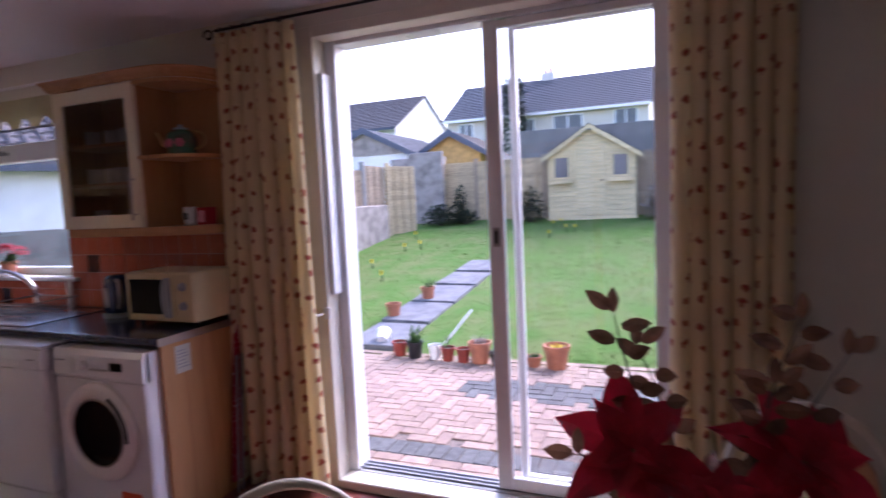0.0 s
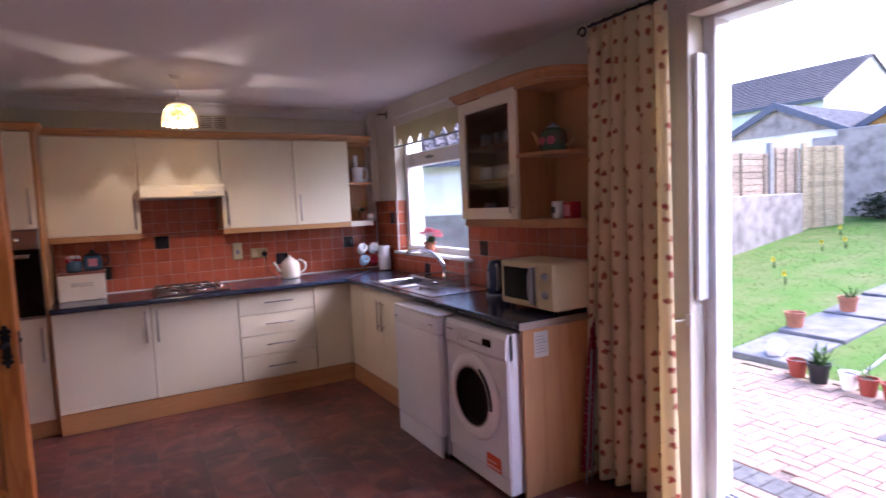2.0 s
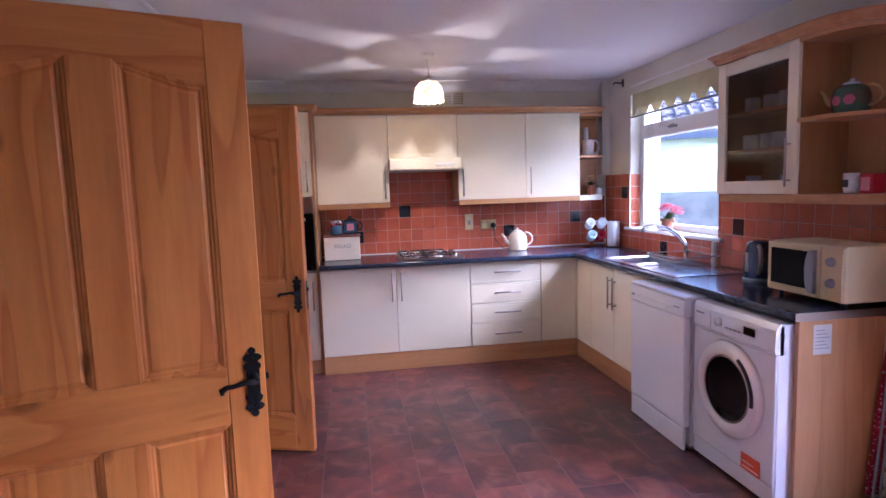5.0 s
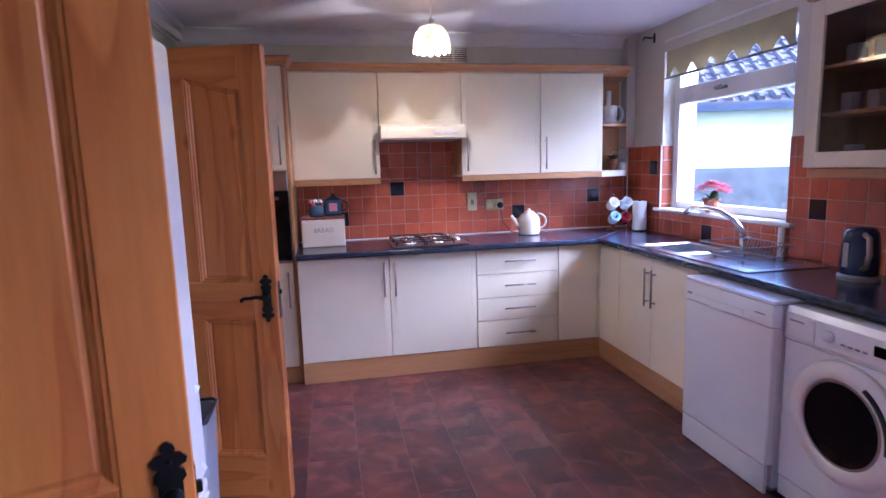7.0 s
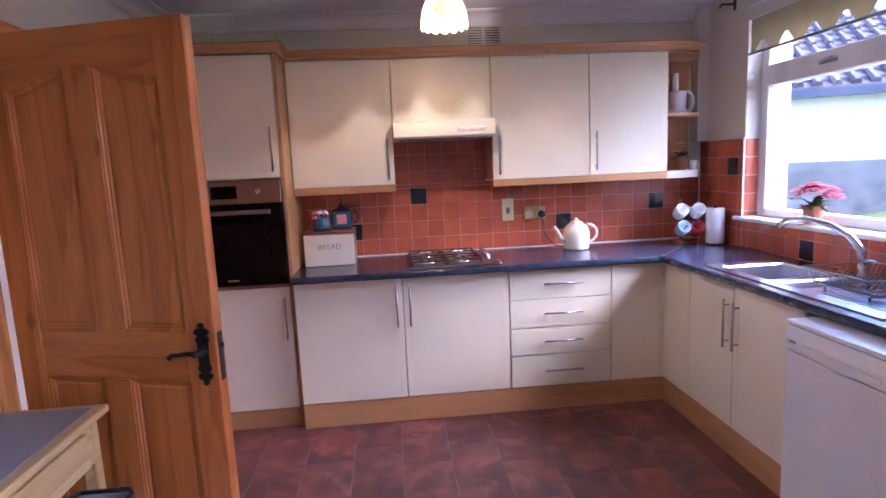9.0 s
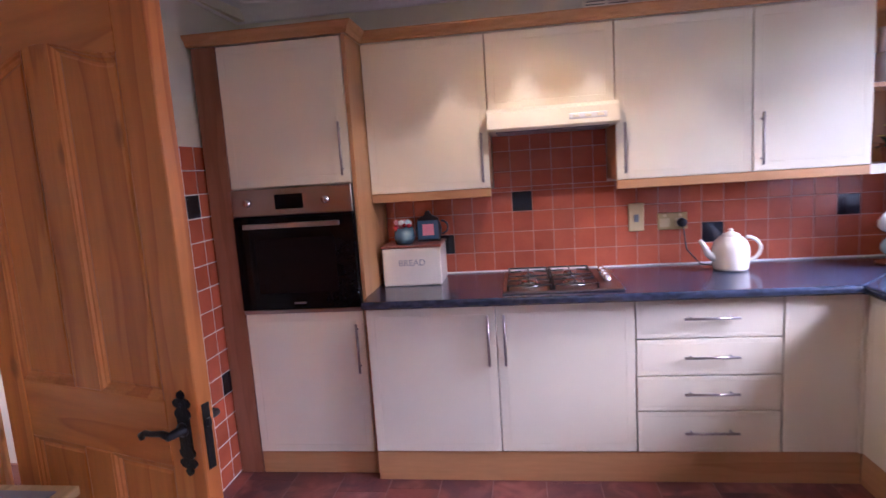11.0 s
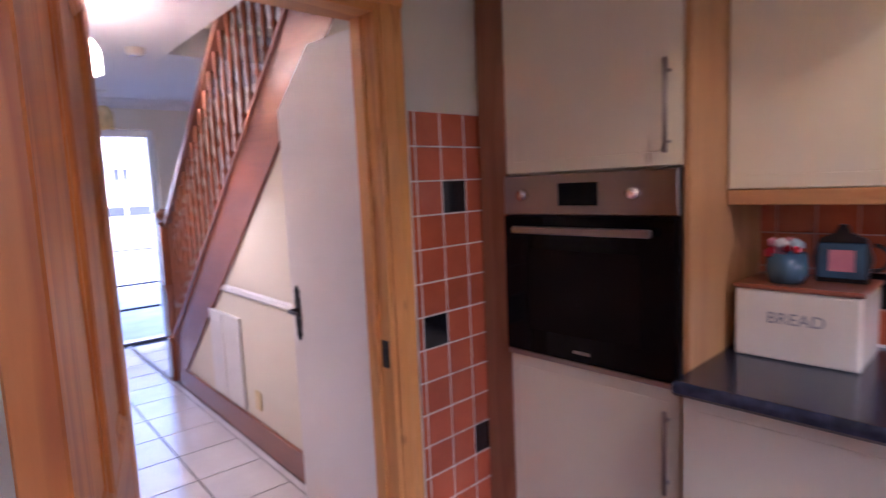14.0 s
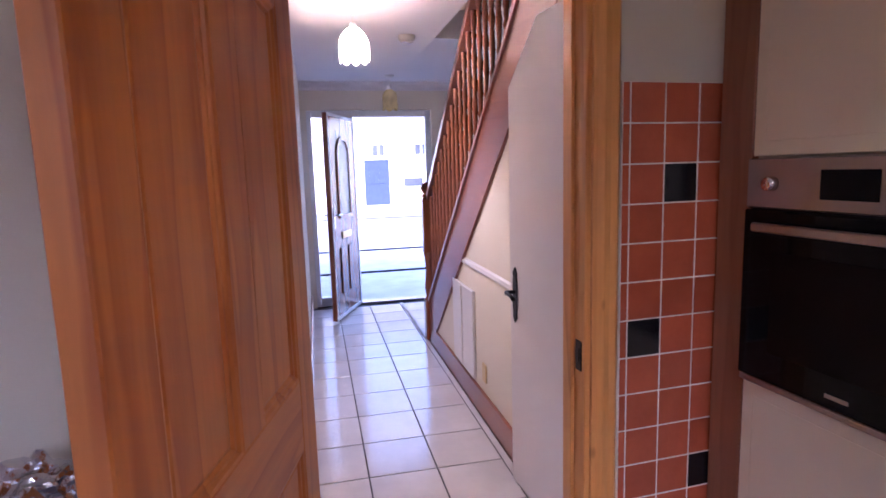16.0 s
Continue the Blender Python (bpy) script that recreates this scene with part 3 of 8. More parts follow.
def coving(name, length, xf):
    bm = B()
    prof = [(0, 0), (0, -0.09), (0.008, -0.092)]
    for i in range(7):
        a = math.pi / 2 * i / 6
        prof.append((0.085 - 0.07 * math.cos(a), -0.085 + 0.07 * math.sin(a)))
    prof += [(0.095, -0.008), (0.095, 0)]
    prism(bm, prof, "x", 0, length)
    return structure(name, bm, "ceiling_paint", "white plaster coving along the ceiling", "coving", xf, True)


coving("coving", YN - YS, pose(XW, YN, ZC, 0, 0, -90))
coving("coving", XE - XW, pose(XW, YS, ZC, 0, 0, 0))
for ob in [o for o in scene.objects if o.name.startswith("coving")]:
    for q in ob.data.polygons:
        q.use_smooth = False
bm = B()
box(bm, XW, XW + 0.09, 2.425, YN, 1.576, ZC)
structure("pipe_boxing", bm, "wall_paint", "cream painted boxed-in pipe in the corner", "trim")

# far side of the near doorway
bm = B()
box(bm, -2.2, -0.2, -1.9, -1.8, 0, 2.4)
box(bm, -2.2, -2.1, -1.8, YS - 0.12, 0, 2.4)
box(bm, -0.3, -0.2, -1.8, YS - 0.12, 0, 2.4)
box(bm, -2.2, -0.2, -1.9, YS - 0.12, 2.4, 2.5)
box(bm, -2.2, -0.2, -1.9, YS - 0.12, -0.1, -0.002)
structure("wall_side_room", bm, "hall_paint", "plain cream wall beyond the near doorway", "wall")


def door_lining(name, x0, x1, label):
    """Pine lining and moulded architraves on both faces of a doorway in the south wall."""
    t = thing(name, (x0, YS, 0), label, "door frame", kind="structure")
    y0, y1 = YS - 0.125, YS + 0.005
    for a, b in ((x0, x0 + 0.028), (x1 - 0.028, x1)):
        part("jamb", box(B(), a, b, y0, y1, 0, 1.99, 0.003), "frame_pine_v", t)
    part("head", box(B(), x0 + 0.0285, x1 - 0.0285, y0, y1, 1.962, 1.99, 0.003), "frame_pine_h", t)
    for s, y in ((1, y1), (-1, y0)):
        prof = [(0, 0), (0.08, 0), (0.08, 0.012), (0.07, 0.02), (0.05, 0.018), (0.03, 0.022), (0.012, 0.014), (0, 0.012)]
        for a, m_ in ((x0 + 0.012, -1), (x1 - 0.012, 1)):
            bm = B()
            prism(bm, [(a + m_ * u, y + s * w) for u, w in prof], "z", 0, 1.985 if m_ else 0)
            part("architrave", bm, "frame_pine_v", t)
        bm = B()
        prism(bm, [(y + s * w, 1.986 + u) for u, w in prof], "x", x0 - 0.073, x1 + 0.073)
        part("architrave", bm, "frame_pine_h", t)
    for a, m_ in ((x0 + 0.028, 1), (x1 - 0.028, -1)):
        part("door_stop", box(B(), a, a + m_ * 0.012, y0 + 0.02, y0 + 0.07, 0, 1.962, 0.002), "frame_pine_v", t)
    return t


lining = door_lining("door_frame_hall", -4.215, -3.365, "knotty varnished pine door frame to the hall")
bm = B()
box(bm, -4.188, -4.184, YS - 0.045, YS - 0.012, 0.862, 0.952, 0.001)
box(bm, -4.1845, -4.180, YS - 0.04, YS - 0.02, 0.89, 0.93, 0.001)
part("strike_plate", bm, "black_iron", lining, "black iron strike plate")
door_lining("door_frame_side", -1.42, -0.635, "varnished pine door frame in the dining area")


def iron_handle(t, x, z, side, lever=-1, k=0.84):
    """Black antique lever on a long shaped plate, and its scroll end."""
    y = side * 0.0225
    half = [(0.0, 0.125), (0.008, 0.119), (0.011, 0.110), (0.007, 0.102), (0.019, 0.099), (0.027, 0.089), (0.024, 0.079), (0.013, 0.073), (0.022, 0.064), (0.024, 0.052), (0.018, 0.044), (0.018, 0.02)]
    out = half + [(u, -w) for u, w in half[::-1]]
    out = [(u, w * k) for u, w in out]
    pts = [(x + u, z + w) for u, w in out] + [(x - u, z + w) for u, w in out[-2:0:-1]]
    bm = B()
    prism(bm, pts, "y", y, y + side * 0.006)
    plate = part("handle_plate", bm, "black_iron", t, "ornate black iron handle plate", local=True)
    bm = B()
    lathe(bm, [(0.0, 0.0), (0.017, 0.0), (0.017, 0.006), (0.011, 0.012), (0.009, 0.045), (0.0, 0.047)], (0, 0, 0), 14)
    bm.transform(Matrix.Translation((x, y + side * 0.006, z + 0.012)) @ pose(0, 0, 0, -90 * side, 0, 0))
    yy = y + side * 0.045
    tube(bm, [(x, yy, z + 0.012), (x + lever * 0.026, yy, z + 0.016), (x + lever * 0.06, yy, z + 0.010), (x + lever * 0.08, yy, z + 0.010), (x + lever * 0.094, yy, z + 0.002), (x + lever * 0.092, yy, z - 0.008)],
         [0.009, 0.008, 0.007, 0.0075, 0.009, 0.006], 8)
    part("lever", bm, "black_iron", plate, local=True, smooth=True)
    for dz in (-0.085 * k, 0.085 * k):
        bm = B()
        lathe(bm, [(0.0, 0.003), (0.004, 0.002), (0.005, 0.0)], (0, 0, 0), 8)
        bm.transform(Matrix.Translation((x, y + side * 0.0062, z + dz)) @ pose(0, 0, 0, -90 * side, 0, 0))
        part("screw", bm, "black_iron", plate, local=True)


def pine_door(name, m, label, w=0.78, h=1.965, z0=0.008, handle=True, edge=0.045, lever_z=0.93):
    """A four-panel pine door: stiles, rails, muntins, and raised panels, the upper pair under a swept arch."""
    t = thing(name, label=label, category="door", m=m, kind="structure")
    st, th = 0.105, 0.022
    top, mid0, mid1, bot = h - 0.115, 0.835, 1.0, 0.215
    part("stile", box(B(), 0, st, -th, th, z0, h, 0.003), "pine_v", t, local=True)
    part("stile", box(B(), w - st, w, -th, th, z0, h, 0.003), "pine_v", t, local=True)
    mu0, mu1 = w / 2 - 0.052, w / 2 + 0.052

    def arch(x):
        c = abs(x - w / 2) / (w / 2 - st)
        c = min(1, max(0, c))
        return top - 0.055 + 0.055 * (1 - (3 * c * c - 2 * c ** 3))

    xs = [st + (w - 2 * st) * i / 24 for i in range(25)]
    bm = B()
    prism(bm, [(x, arch(x)) for x in xs] + [(w - st, h), (st, h)], "y", -th + 0.0005, th - 0.0005)
    part("top_rail", bm, "pine_h", t, local=True)
    part("mid_rail", box(B(), st, w - st, -th + 0.0005, th - 0.0005, mid0, mid1, 0.003), "pine_h", t, local=True)
    part("bottom_rail", box(B(), st, w - st, -th + 0.0005, th - 0.0005, z0, bot, 0.003), "pine_h", t, local=True)
    part("muntin", box(B(), mu0, mu1, -th + 0.001, th - 0.001, mid1, arch(w / 2) + 0.002, 0.003), "pine_v", t, local=True)
    part("muntin", box(B(), mu0, mu1, -th + 0.001, th - 0.001, bot, mid0, 0.003), "pine_v", t, local=True)
    for a, b, c, upper in ((st, mu0, bot, 0), (mu1, w - st, bot, 0), (st, mu0, mid1, 1), (mu1, w - st, mid1, 1)):
        bm = B()
        px = [a + (b - a) * i / 10 for i in range(11)]
        tops = [arch(x) if upper else mid0 for x in px]
        rim = [(a, c)] + [(b, c)] + [(x, z) for x, z in zip(px[::-1], tops[::-1])]
        cx, cz = (a + b) / 2, (c + sum(tops) / len(tops)) / 2
        hw, hh = (b - a) / 2, (sum(tops) / len(tops) - c) / 2

        def inset(p, d):
            return (cx + (p[0] - cx) * (hw - d) / hw, cz + (p[1] - cz) * (hh - d) / hh)
        for s in (-1, 1):
            loops = [[bm.verts.new((q[0], s * y, q[1])) for q in (inset(p, d) for p in rim)] for d, y in ((0, 0.0205), (0.006, 0.0187), (0.010, 0.0135), (0.015, 0.0125), (0.020, 0.0075), (0.025, 0.0085), (0.029, 0.0105))]
            n = len(rim)
            for p, q in zip(loops, loops[1:]):
                for i in range(n):
                    bm.faces.new((p[i], p[(i + 1) % n], q[(i + 1) % n], q[i]))
            bm.faces.new(loops[-1])
        part("panel", bm, "pine_v", t, local=True)
    if handle:
        for s in (-1, 1):
            iron_handle(t, w - edge, lever_z, s)
        bm = B()
        box(bm, w - 0.0005, w + 0.0025, -0.011, 0.011, 0.84, 1.0, 0.001)
        box(bm, w + 0.002, w + 0.012, -0.006, 0.006, 0.945, 0.965, 0.002)
        part("latch", bm, "black_iron", t, local=True)
    for z in (0.25, 1.7):
        part("hinge", tube(B(), [(-0.004, -th - 0.003, z), (-0.004, -th - 0.003, z + 0.09)], 0.006, 8), "brass", t, local=True)
    return t


pine_door("door_near", pose(-1.397, -0.941, 0, 0, 0, 110.2), "orange varnished pine panelled door standing open beside the fridge", w=0.75, edge=0.036, lever_z=0.95)
pine_door("door_hall", pose(-3.406, -0.962, 0, 0, 0, 72.9), "orange varnished pine panelled door open into the kitchen", w=0.770)

# ---- patio door ----
patio = thing("patio_door", (-0.7, YN + 0.1, 0), "white-framed sliding patio door, slid half open to the garden", "patio door", kind="structure")
F0, F1 = YN + 0.04, YN + 0.20
bm = B()
box(bm, -1.60, -1.53, YN - 0.012, YN + 0.10, -0.0, 2.36, 0.004)
box(bm, 0.12, 0.20, YN - 0.012, YN + 0.10, -0.0, 2.36, 0.004)
box(bm, -1.5295, 0.1195, YN - 0.012, YN + 0.10, 2.305, 2.36, 0.004)
box(bm, -1.5295, 0.1195, YN - 0.02, YN + 0.10, -0.03, 0.045, 0.006)
part("window_frame", bm, "cream_gloss", patio, "cream painted timber surround")
bm = B()
box(bm, -1.58, -1.475, YN + 0.101, YN + 0.22, 0.0, 2.35, 0.004)
box(bm, 0.117, 0.20, YN + 0.101, YN + 0.22, 0.0, 2.35, 0.004)
box(bm, -1.4745, 0.1165, YN + 0.101, YN + 0.22, 2.285, 2.35, 0.004)
box(bm, -1.4745, 0.1165, YN + 0.101, YN + 0.22, -0.02, 0.05, 0.004)
part("track_frame", bm, "upvc", patio, "white outer frame")
bm = B()
for y in (0.125, 0.16, 0.195):
    box(bm, -1.474, 0.116, YN + y - 0.004, YN + y + 0.004, 0.05, 0.062)
part("track", bm, "grey_plastic", patio, "dark metal sliding track")


def sash(name, x0, x1, y0, y1, st):
    s = part(name, box(B(), x0, x0 + st, y0, y1, 0.06, 2.28, 0.004), "upvc", patio)
    part("stile", box(B(), x1 - st, x1, y0, y1, 0.06, 2.28, 0.004), "upvc", s)
    part("rail", box(B(), x0 + st + 0.0005, x1 - st - 0.0005, y0, y1, 2.245, 2.28, 0.004), "upvc", s)
    part("rail", box(B(), x0 + st + 0.0005, x1 - st - 0.0005, y0, y1, 0.06, 0.12, 0.004), "upvc", s)
    pane = part("pane", box(B(), x0 + st - 0.005, x1 - st + 0.005, (y0 + y1) / 2 - 0.003, (y0 + y1) / 2 + 0.003, 0.115, 2.25), "window_glass", s)
    pane.visible_shadow = False
    return s


sliding = sash("sliding_sash", -0.695, 0.115, YN + 0.110, YN + 0.142, 0.075)
fixed = sash("fixed_sash", -0.59, 0.115, YN + 0.168, YN + 0.20, 0.035)
bm = B()
box(bm, -0.676, -0.640, YN + 0.104, YN + 0.1105, 1.25, 1.34, 0.003)
part("handle", bm, "brushed_steel", sliding, "recessed metal pull handle")
bm = B()
box(bm, -0.668, -0.648, YN + 0.099, YN + 0.1045, 1.265, 1.325, 0.004)
part("handle_grip", bm, "black_plastic", sliding)
bm = B()
box(bm, -1.55, -1.515, YN - 0.025, YN - 0.0125, 0.90, 0.96, 0.004)
box(bm, -1.5285, -1.505, YN + 0.02, YN + 0.10, 1.02, 2.14, 0.004)
part("lock_keep", bm, "upvc", patio)

# ---- kitchen window ----
win = thing("kitchen_window", (-4.05, YN + 0.1, 1.1), "white plastic framed kitchen window over the sink", "window", kind="structure")
a0, a1, y0, y1 = -4.66, -3.43, YN + 0.09, YN + 0.16
bm = B()
box(bm, a0, a0 + 0.065, y0, y1, 1.10, 2.25, 0.004)
box(bm, a1 - 0.1, a1, y0, y1, 1.10, 2.25, 0.004)
box(bm, a0 + 0.0655, a1 - 0.1005, y0, y1, 1.10, 1.15, 0.004)
box(bm, a0 + 0.0655, a1 - 0.1005, y0, y1, 2.19, 2.25, 0.004)
box(bm, a0 + 0.0655, a1 - 0.1005, y0 - 0.012, y1, 1.865, 1.985, 0.006)
part("window_frame", bm, "upvc", win)
for z0, z1 in ((1.145, 1.87), (1.98, 2.195)):
    p = part("pane", box(B(), a0 + 0.06, a1 - 0.095, y0 + 0.03, y0 + 0.036, z0, z1), "window_glass", win)
    p.visible_shadow = False
bm = B()
box(bm, -4.18, -4.06, y0 - 0.022, y0 - 0.0125, 1.915, 1.935, 0.004)
tube(bm, [(-4.15, y0 - 0.022, 1.925), (-4.15, y0 - 0.045, 1.925), (-4.06, y0 - 0.05, 1.935)], 0.007, 8)
part("window_handle", bm, "grey_plastic", win)
part("window_sill", box(B(), -4.72, -3.37, YN - 0.035, y0 + 0.0, 1.075, 1.0995, 0.006), "white_gloss", win, "white painted sill board")

# roller blind with a cut-out lower edge
blind = thing("roller_blind", (-4.05, YN + 0.03, 2.25), "olive-cream roller blind with triangular cut-outs, half rolled up", "blind")
bm = B()
tube(bm, [(-4.65, YN + 0.03, 2.285), (-3.44, YN + 0.03, 2.285)], 0.024, 14)
part("roller", bm, "blind_cloth", blind, smooth=True)
part("headrail", box(B(), -4.66, -3.43, YN - 0.002, YN + 0.06, 2.312, 2.335, 0.004), "white_gloss", blind)
bm = B()
xa, xb, n = -4.64, -3.45, 6
pitch = (xb - xa) / n
box(bm, xa, xb, YN + 0.004, YN + 0.006, 2.135, 2.285)
for i in range(n):
    c = xa + (i + 0.5) * pitch
    l, r = c - pitch / 2, c + pitch / 2
    prism(bm, [(l, 2.068), (l + pitch * 0.2, 2.068), (c - 0.012, 2.122), (c - 0.012, 2.135), (l, 2.135)], "y", YN + 0.004, YN + 0.006)
    prism(bm, [(r, 2.068), (r, 2.135), (c + 0.012, 2.135), (c + 0.012, 2.122), (r - pitch * 0.2, 2.068)], "y", YN + 0.004, YN + 0.006)
    box(bm, c - 0.012, c + 0.012, YN + 0.004, YN + 0.006, 2.122, 2.135)
part("cloth", bm, "blind_cloth", blind)
part("bottom_bar", tube(B(), [(-4.66, YN + 0.005, 2.06), (-3.44, YN + 0.005, 2.06)], 0.008, 10), "grey_plastic", blind, smooth=True)

# ---- tall oven housing ----
FX = -4.555      # faces of the base doors
UX = -4.860      # faces of the wall-unit doors


def bar_handle(p, pts_a, pts_b, out):
    """A round steel bar on two short posts."""
    a, b, o = Vector(pts_a), Vector(pts_b), Vector(out)
    bm = B()
    d = (b - a).normalized()
    tube(bm, [a + o - d * 0.03, b + o + d * 0.03], 0.006, 8)
    tube(bm, [a, a + o], 0.0045, 6)
    tube(bm, [b, b + o], 0.0045, 6)
    return part("handle", bm, "brushed_steel", p, "slim steel bar handle", smooth=True)


def rout(bm, way, margin):
    """A fine groove cut round the front of a slab door."""
    bm.normal_update()
    front = max(bm.faces, key=lambda q: q.normal.dot(way) * q.calc_area())
    for wide, deep in ((margin, 0.0), (0.0028, -0.0012), (0.0028, 0.0011)):
        bmesh.ops.inset_region(bm, faces=[front], thickness=wide, depth=deep)


def shaker_x(p, name, x, y0, y1, z0, z1, label=""):
    """A slab door facing +x with a fine routed border."""
    bm = B()
    box(bm, x - 0.02, x, y0 + 0.0015, y1 - 0.0015, z0 + 0.0015, z1 - 0.0015, 0.002)
    rout(bm, Vector((1, 0, 0)), 0.05 if z1 - z0 > 0.3 and y1 - y0 > 0.4 else 0.022)
    return part(name, bm, "unit_cream", p, label)


def shaker_y(p, name, y, x0, x1, z0, z1):
    bm = B()
    box(bm, x0 + 0.0015, x1 - 0.0015, y, y + 0.02, z0 + 0.0015, z1 - 0.0015, 0.002)
    rout(bm, Vector((0, -1, 0)), 0.045)
    return part(name, bm, "unit_cream", p)


TX = -4.615
tall = thing("oven_housing", (-4.9, -0.56, 0), "tall cream kitchen unit with beech sides holding the oven", "cabinet")
bm = B()
box(bm, XW, TX + 0.0, -0.255, -0.235, 0.0, 2.135, 0.002)
part("side_panel", bm, "beech_v", tall, "beech side panel")
part("side_panel", box(B(), XW, TX + 0.0, -0.985, -0.865, 0.0, 2.135, 0.002), "filler_v", tall, "dark red-brown filler panel")
part("body", box(B(), XW, TX - 0.022, -0.8645, -0.2555, 0.115, 2.13), "carcass", tall)
d = shaker_x(tall, "door", TX, -0.862, -0.258, 1.465, 2.13)
bar_handle(d, (TX, -0.292, 1.53), (TX, -0.292, 1.715), (0.03, 0, 0))
d = shaker_x(tall, "door", TX, -0.862, -0.258, 0.115, 0.845)
bar_handle(d, (TX, -0.292, 0.57), (TX, -0.292, 0.755), (0.03, 0, 0))
part("plinth", box(B(), TX - 0.024, TX - 0.004, -0.86, -0.256, 0, 0.114, 0.002), "beech_y", tall)


def cornice(name, pts, label, base=2.136):
    """Beech cornice moulding swept along corner points on the plan."""
    prof = [(0.0, 0.0), (0.012, 0.0), (0.015, 0.009), (0.021, 0.014), (0.024, 0.026), (0.036, 0.037), (0.042, 0.044), (0.042, 0.052), (0.0, 0.052)]
    bm = B()
    P = [Vector((*p, 0)) for p in pts]
    rings = []
    for i, p in enumerate(P):
        d0 = (p - P[i - 1]).normalized() if i else (P[1] - p).normalized()
        d1 = (P[i + 1] - p).normalized() if i < len(P) - 1 else d0
        n0, n1 = Vector((d0.y, -d0.x, 0)), Vector((d1.y, -d1.x, 0))
        n = (n0 + n1).normalized()
        n = n / max(0.3, n.dot(n0))
        rings.append([bm.verts.new((p.x + n.x * o, p.y + n.y * o, h)) for o, h in prof])
    for a, b in zip(rings, rings[1:]):
        for j in range(len(prof)):
            bm.faces.new((a[j], b[j], b[(j + 1) % len(prof)], a[(j + 1) % len(prof)]))
    bm.faces.new(rings[0])
    bm.faces.new(rings[-1][::-1])
    bm.transform(Matrix.Translation((0, 0, base)))
    return part(name, bm, "beech_y", None, label, category="cornice")


cornice("cornice", [(XW, -0.985), (TX, -0.985), (TX, -0.235), (UX, -0.235), (UX, 2.11), (-4.93, 2.34), (XW, 2.42)], "beech cornice moulding along the top of the wall units")
part("cornice_top", box(B(), XW, TX, -0.985, -0.235, 2.136, 2.15), "carcass", tall)

oven = thing("oven", (-4.7, -0.56, 0.85), "built-in oven with black glass door and steel control panel", "oven")
part("body", box(B(), -5.1, TX - 0.0, -0.858, -0.262, 0.85, 1.46), "black_plastic", oven).location = (0, 0, 0)
part("control_panel", box(B(), TX, TX + 0.018, -0.86, -0.26, 1.33, 1.46, 0.004), "brushed_steel", oven, "brushed steel control panel")
od = part("oven_door", box(B(), TX, TX + 0.024, -0.86, -0.26, 0.868, 1.326, 0.005), "black_glass", oven, "black glass oven door")
part("trim", box(B(), TX, TX + 0.016, -0.86, -0.26, 0.847, 0.866, 0.002), "brushed_steel", oven)
part("display", box(B(), TX + 0.018, TX + 0.0205, -0.64, -0.50, 1.36, 1.43, 0.001), "black_glass", oven)
for y in (-0.775, -0.385):
    bm = B()
    lathe(bm, [(0, 0.024), (0.017, 0.022), (0.019, 0.0), (0, 0)], (TX + 0.018, y, 1.395), 18, "x")
    part("knob", bm, "chrome", oven, "round metal knob", smooth=True)
bm = B()
box(bm, TX + 0.045, TX + 0.06, -0.80, -0.32, 1.272, 1.296, 0.005, 2)
for y in (-0.78, -0.34):
    box(bm, TX + 0.0245, TX + 0.046, y - 0.01, y + 0.01, 1.276, 1.292)
part("handle", bm, "brushed_steel", od, "flat steel bar handle")
part("inner_window", box(B(), TX + 0.0242, TX + 0.0262, -0.76, -0.36, 0.95, 1.22, 0.001), "oven_inner", od, "dark inner window")
bm = B()
box(bm, TX + 0.0244, TX + 0.0256, -0.59, -0.53, 0.895, 0.905)
part("badge", bm, "brushed_steel", od)

# ---- base units along the west wall ----
bases = "base units"


def base_x(y0, y1, handle_y, label):
    t = thing("base_cabinet", (-4.85, (y0 + y1) / 2, 0), label, "cabinet", bases)
    part("body", box(B(), XW + 0.03, FX - 0.022, y0 + 0.001, y1 - 0.001, 0.15, 0.868), "carcass", t)
    d_ = shaker_x(t, "door", FX, y0, y1, 0.15, 0.866)
    if handle_y is not None:
        bar_handle(d_, (FX, handle_y, 0.615), (FX, handle_y, 0.795), (0.03, 0, 0))
    return t


base_x(-0.230, 0.381, 0.345, "cream slab-door base cabinet with a steel bar handle")
base_x(0.383, 1.000, 0.42, "cream slab-door base cabinet under the hob")
base_x(1.622, 1.930, None, "narrow cream corner base cabinet with plain door")
t = thing("drawer_unit", (-4.85, 1.31, 0), "cream base unit with four drawers and steel bar handles", "drawer unit", bases)
part("body", box(B(), XW + 0.03, FX - 0.022, 1.003, 1.619, 0.15, 0.868), "carcass", t)
for z0, z1 in ((0.15, 0.345), (0.348, 0.512), (0.515, 0.684), (0.687, 0.866)):
    d = shaker_x(t, "drawer", FX, 1.004, 1.618, z0, z1)
    zc = (z0 + z1) / 2 + 0.004
    bar_handle(d, (FX, 1.235, zc), (FX, 1.405, zc), (0.028, 0, 0))
part("kickboard", box(B(), FX - 0.024, FX - 0.004, -0.230, 1.9485, 0, 0.149, 0.002), "beech_y", None, "beech kickboard under the base units", kind="structure", category="kickboard")

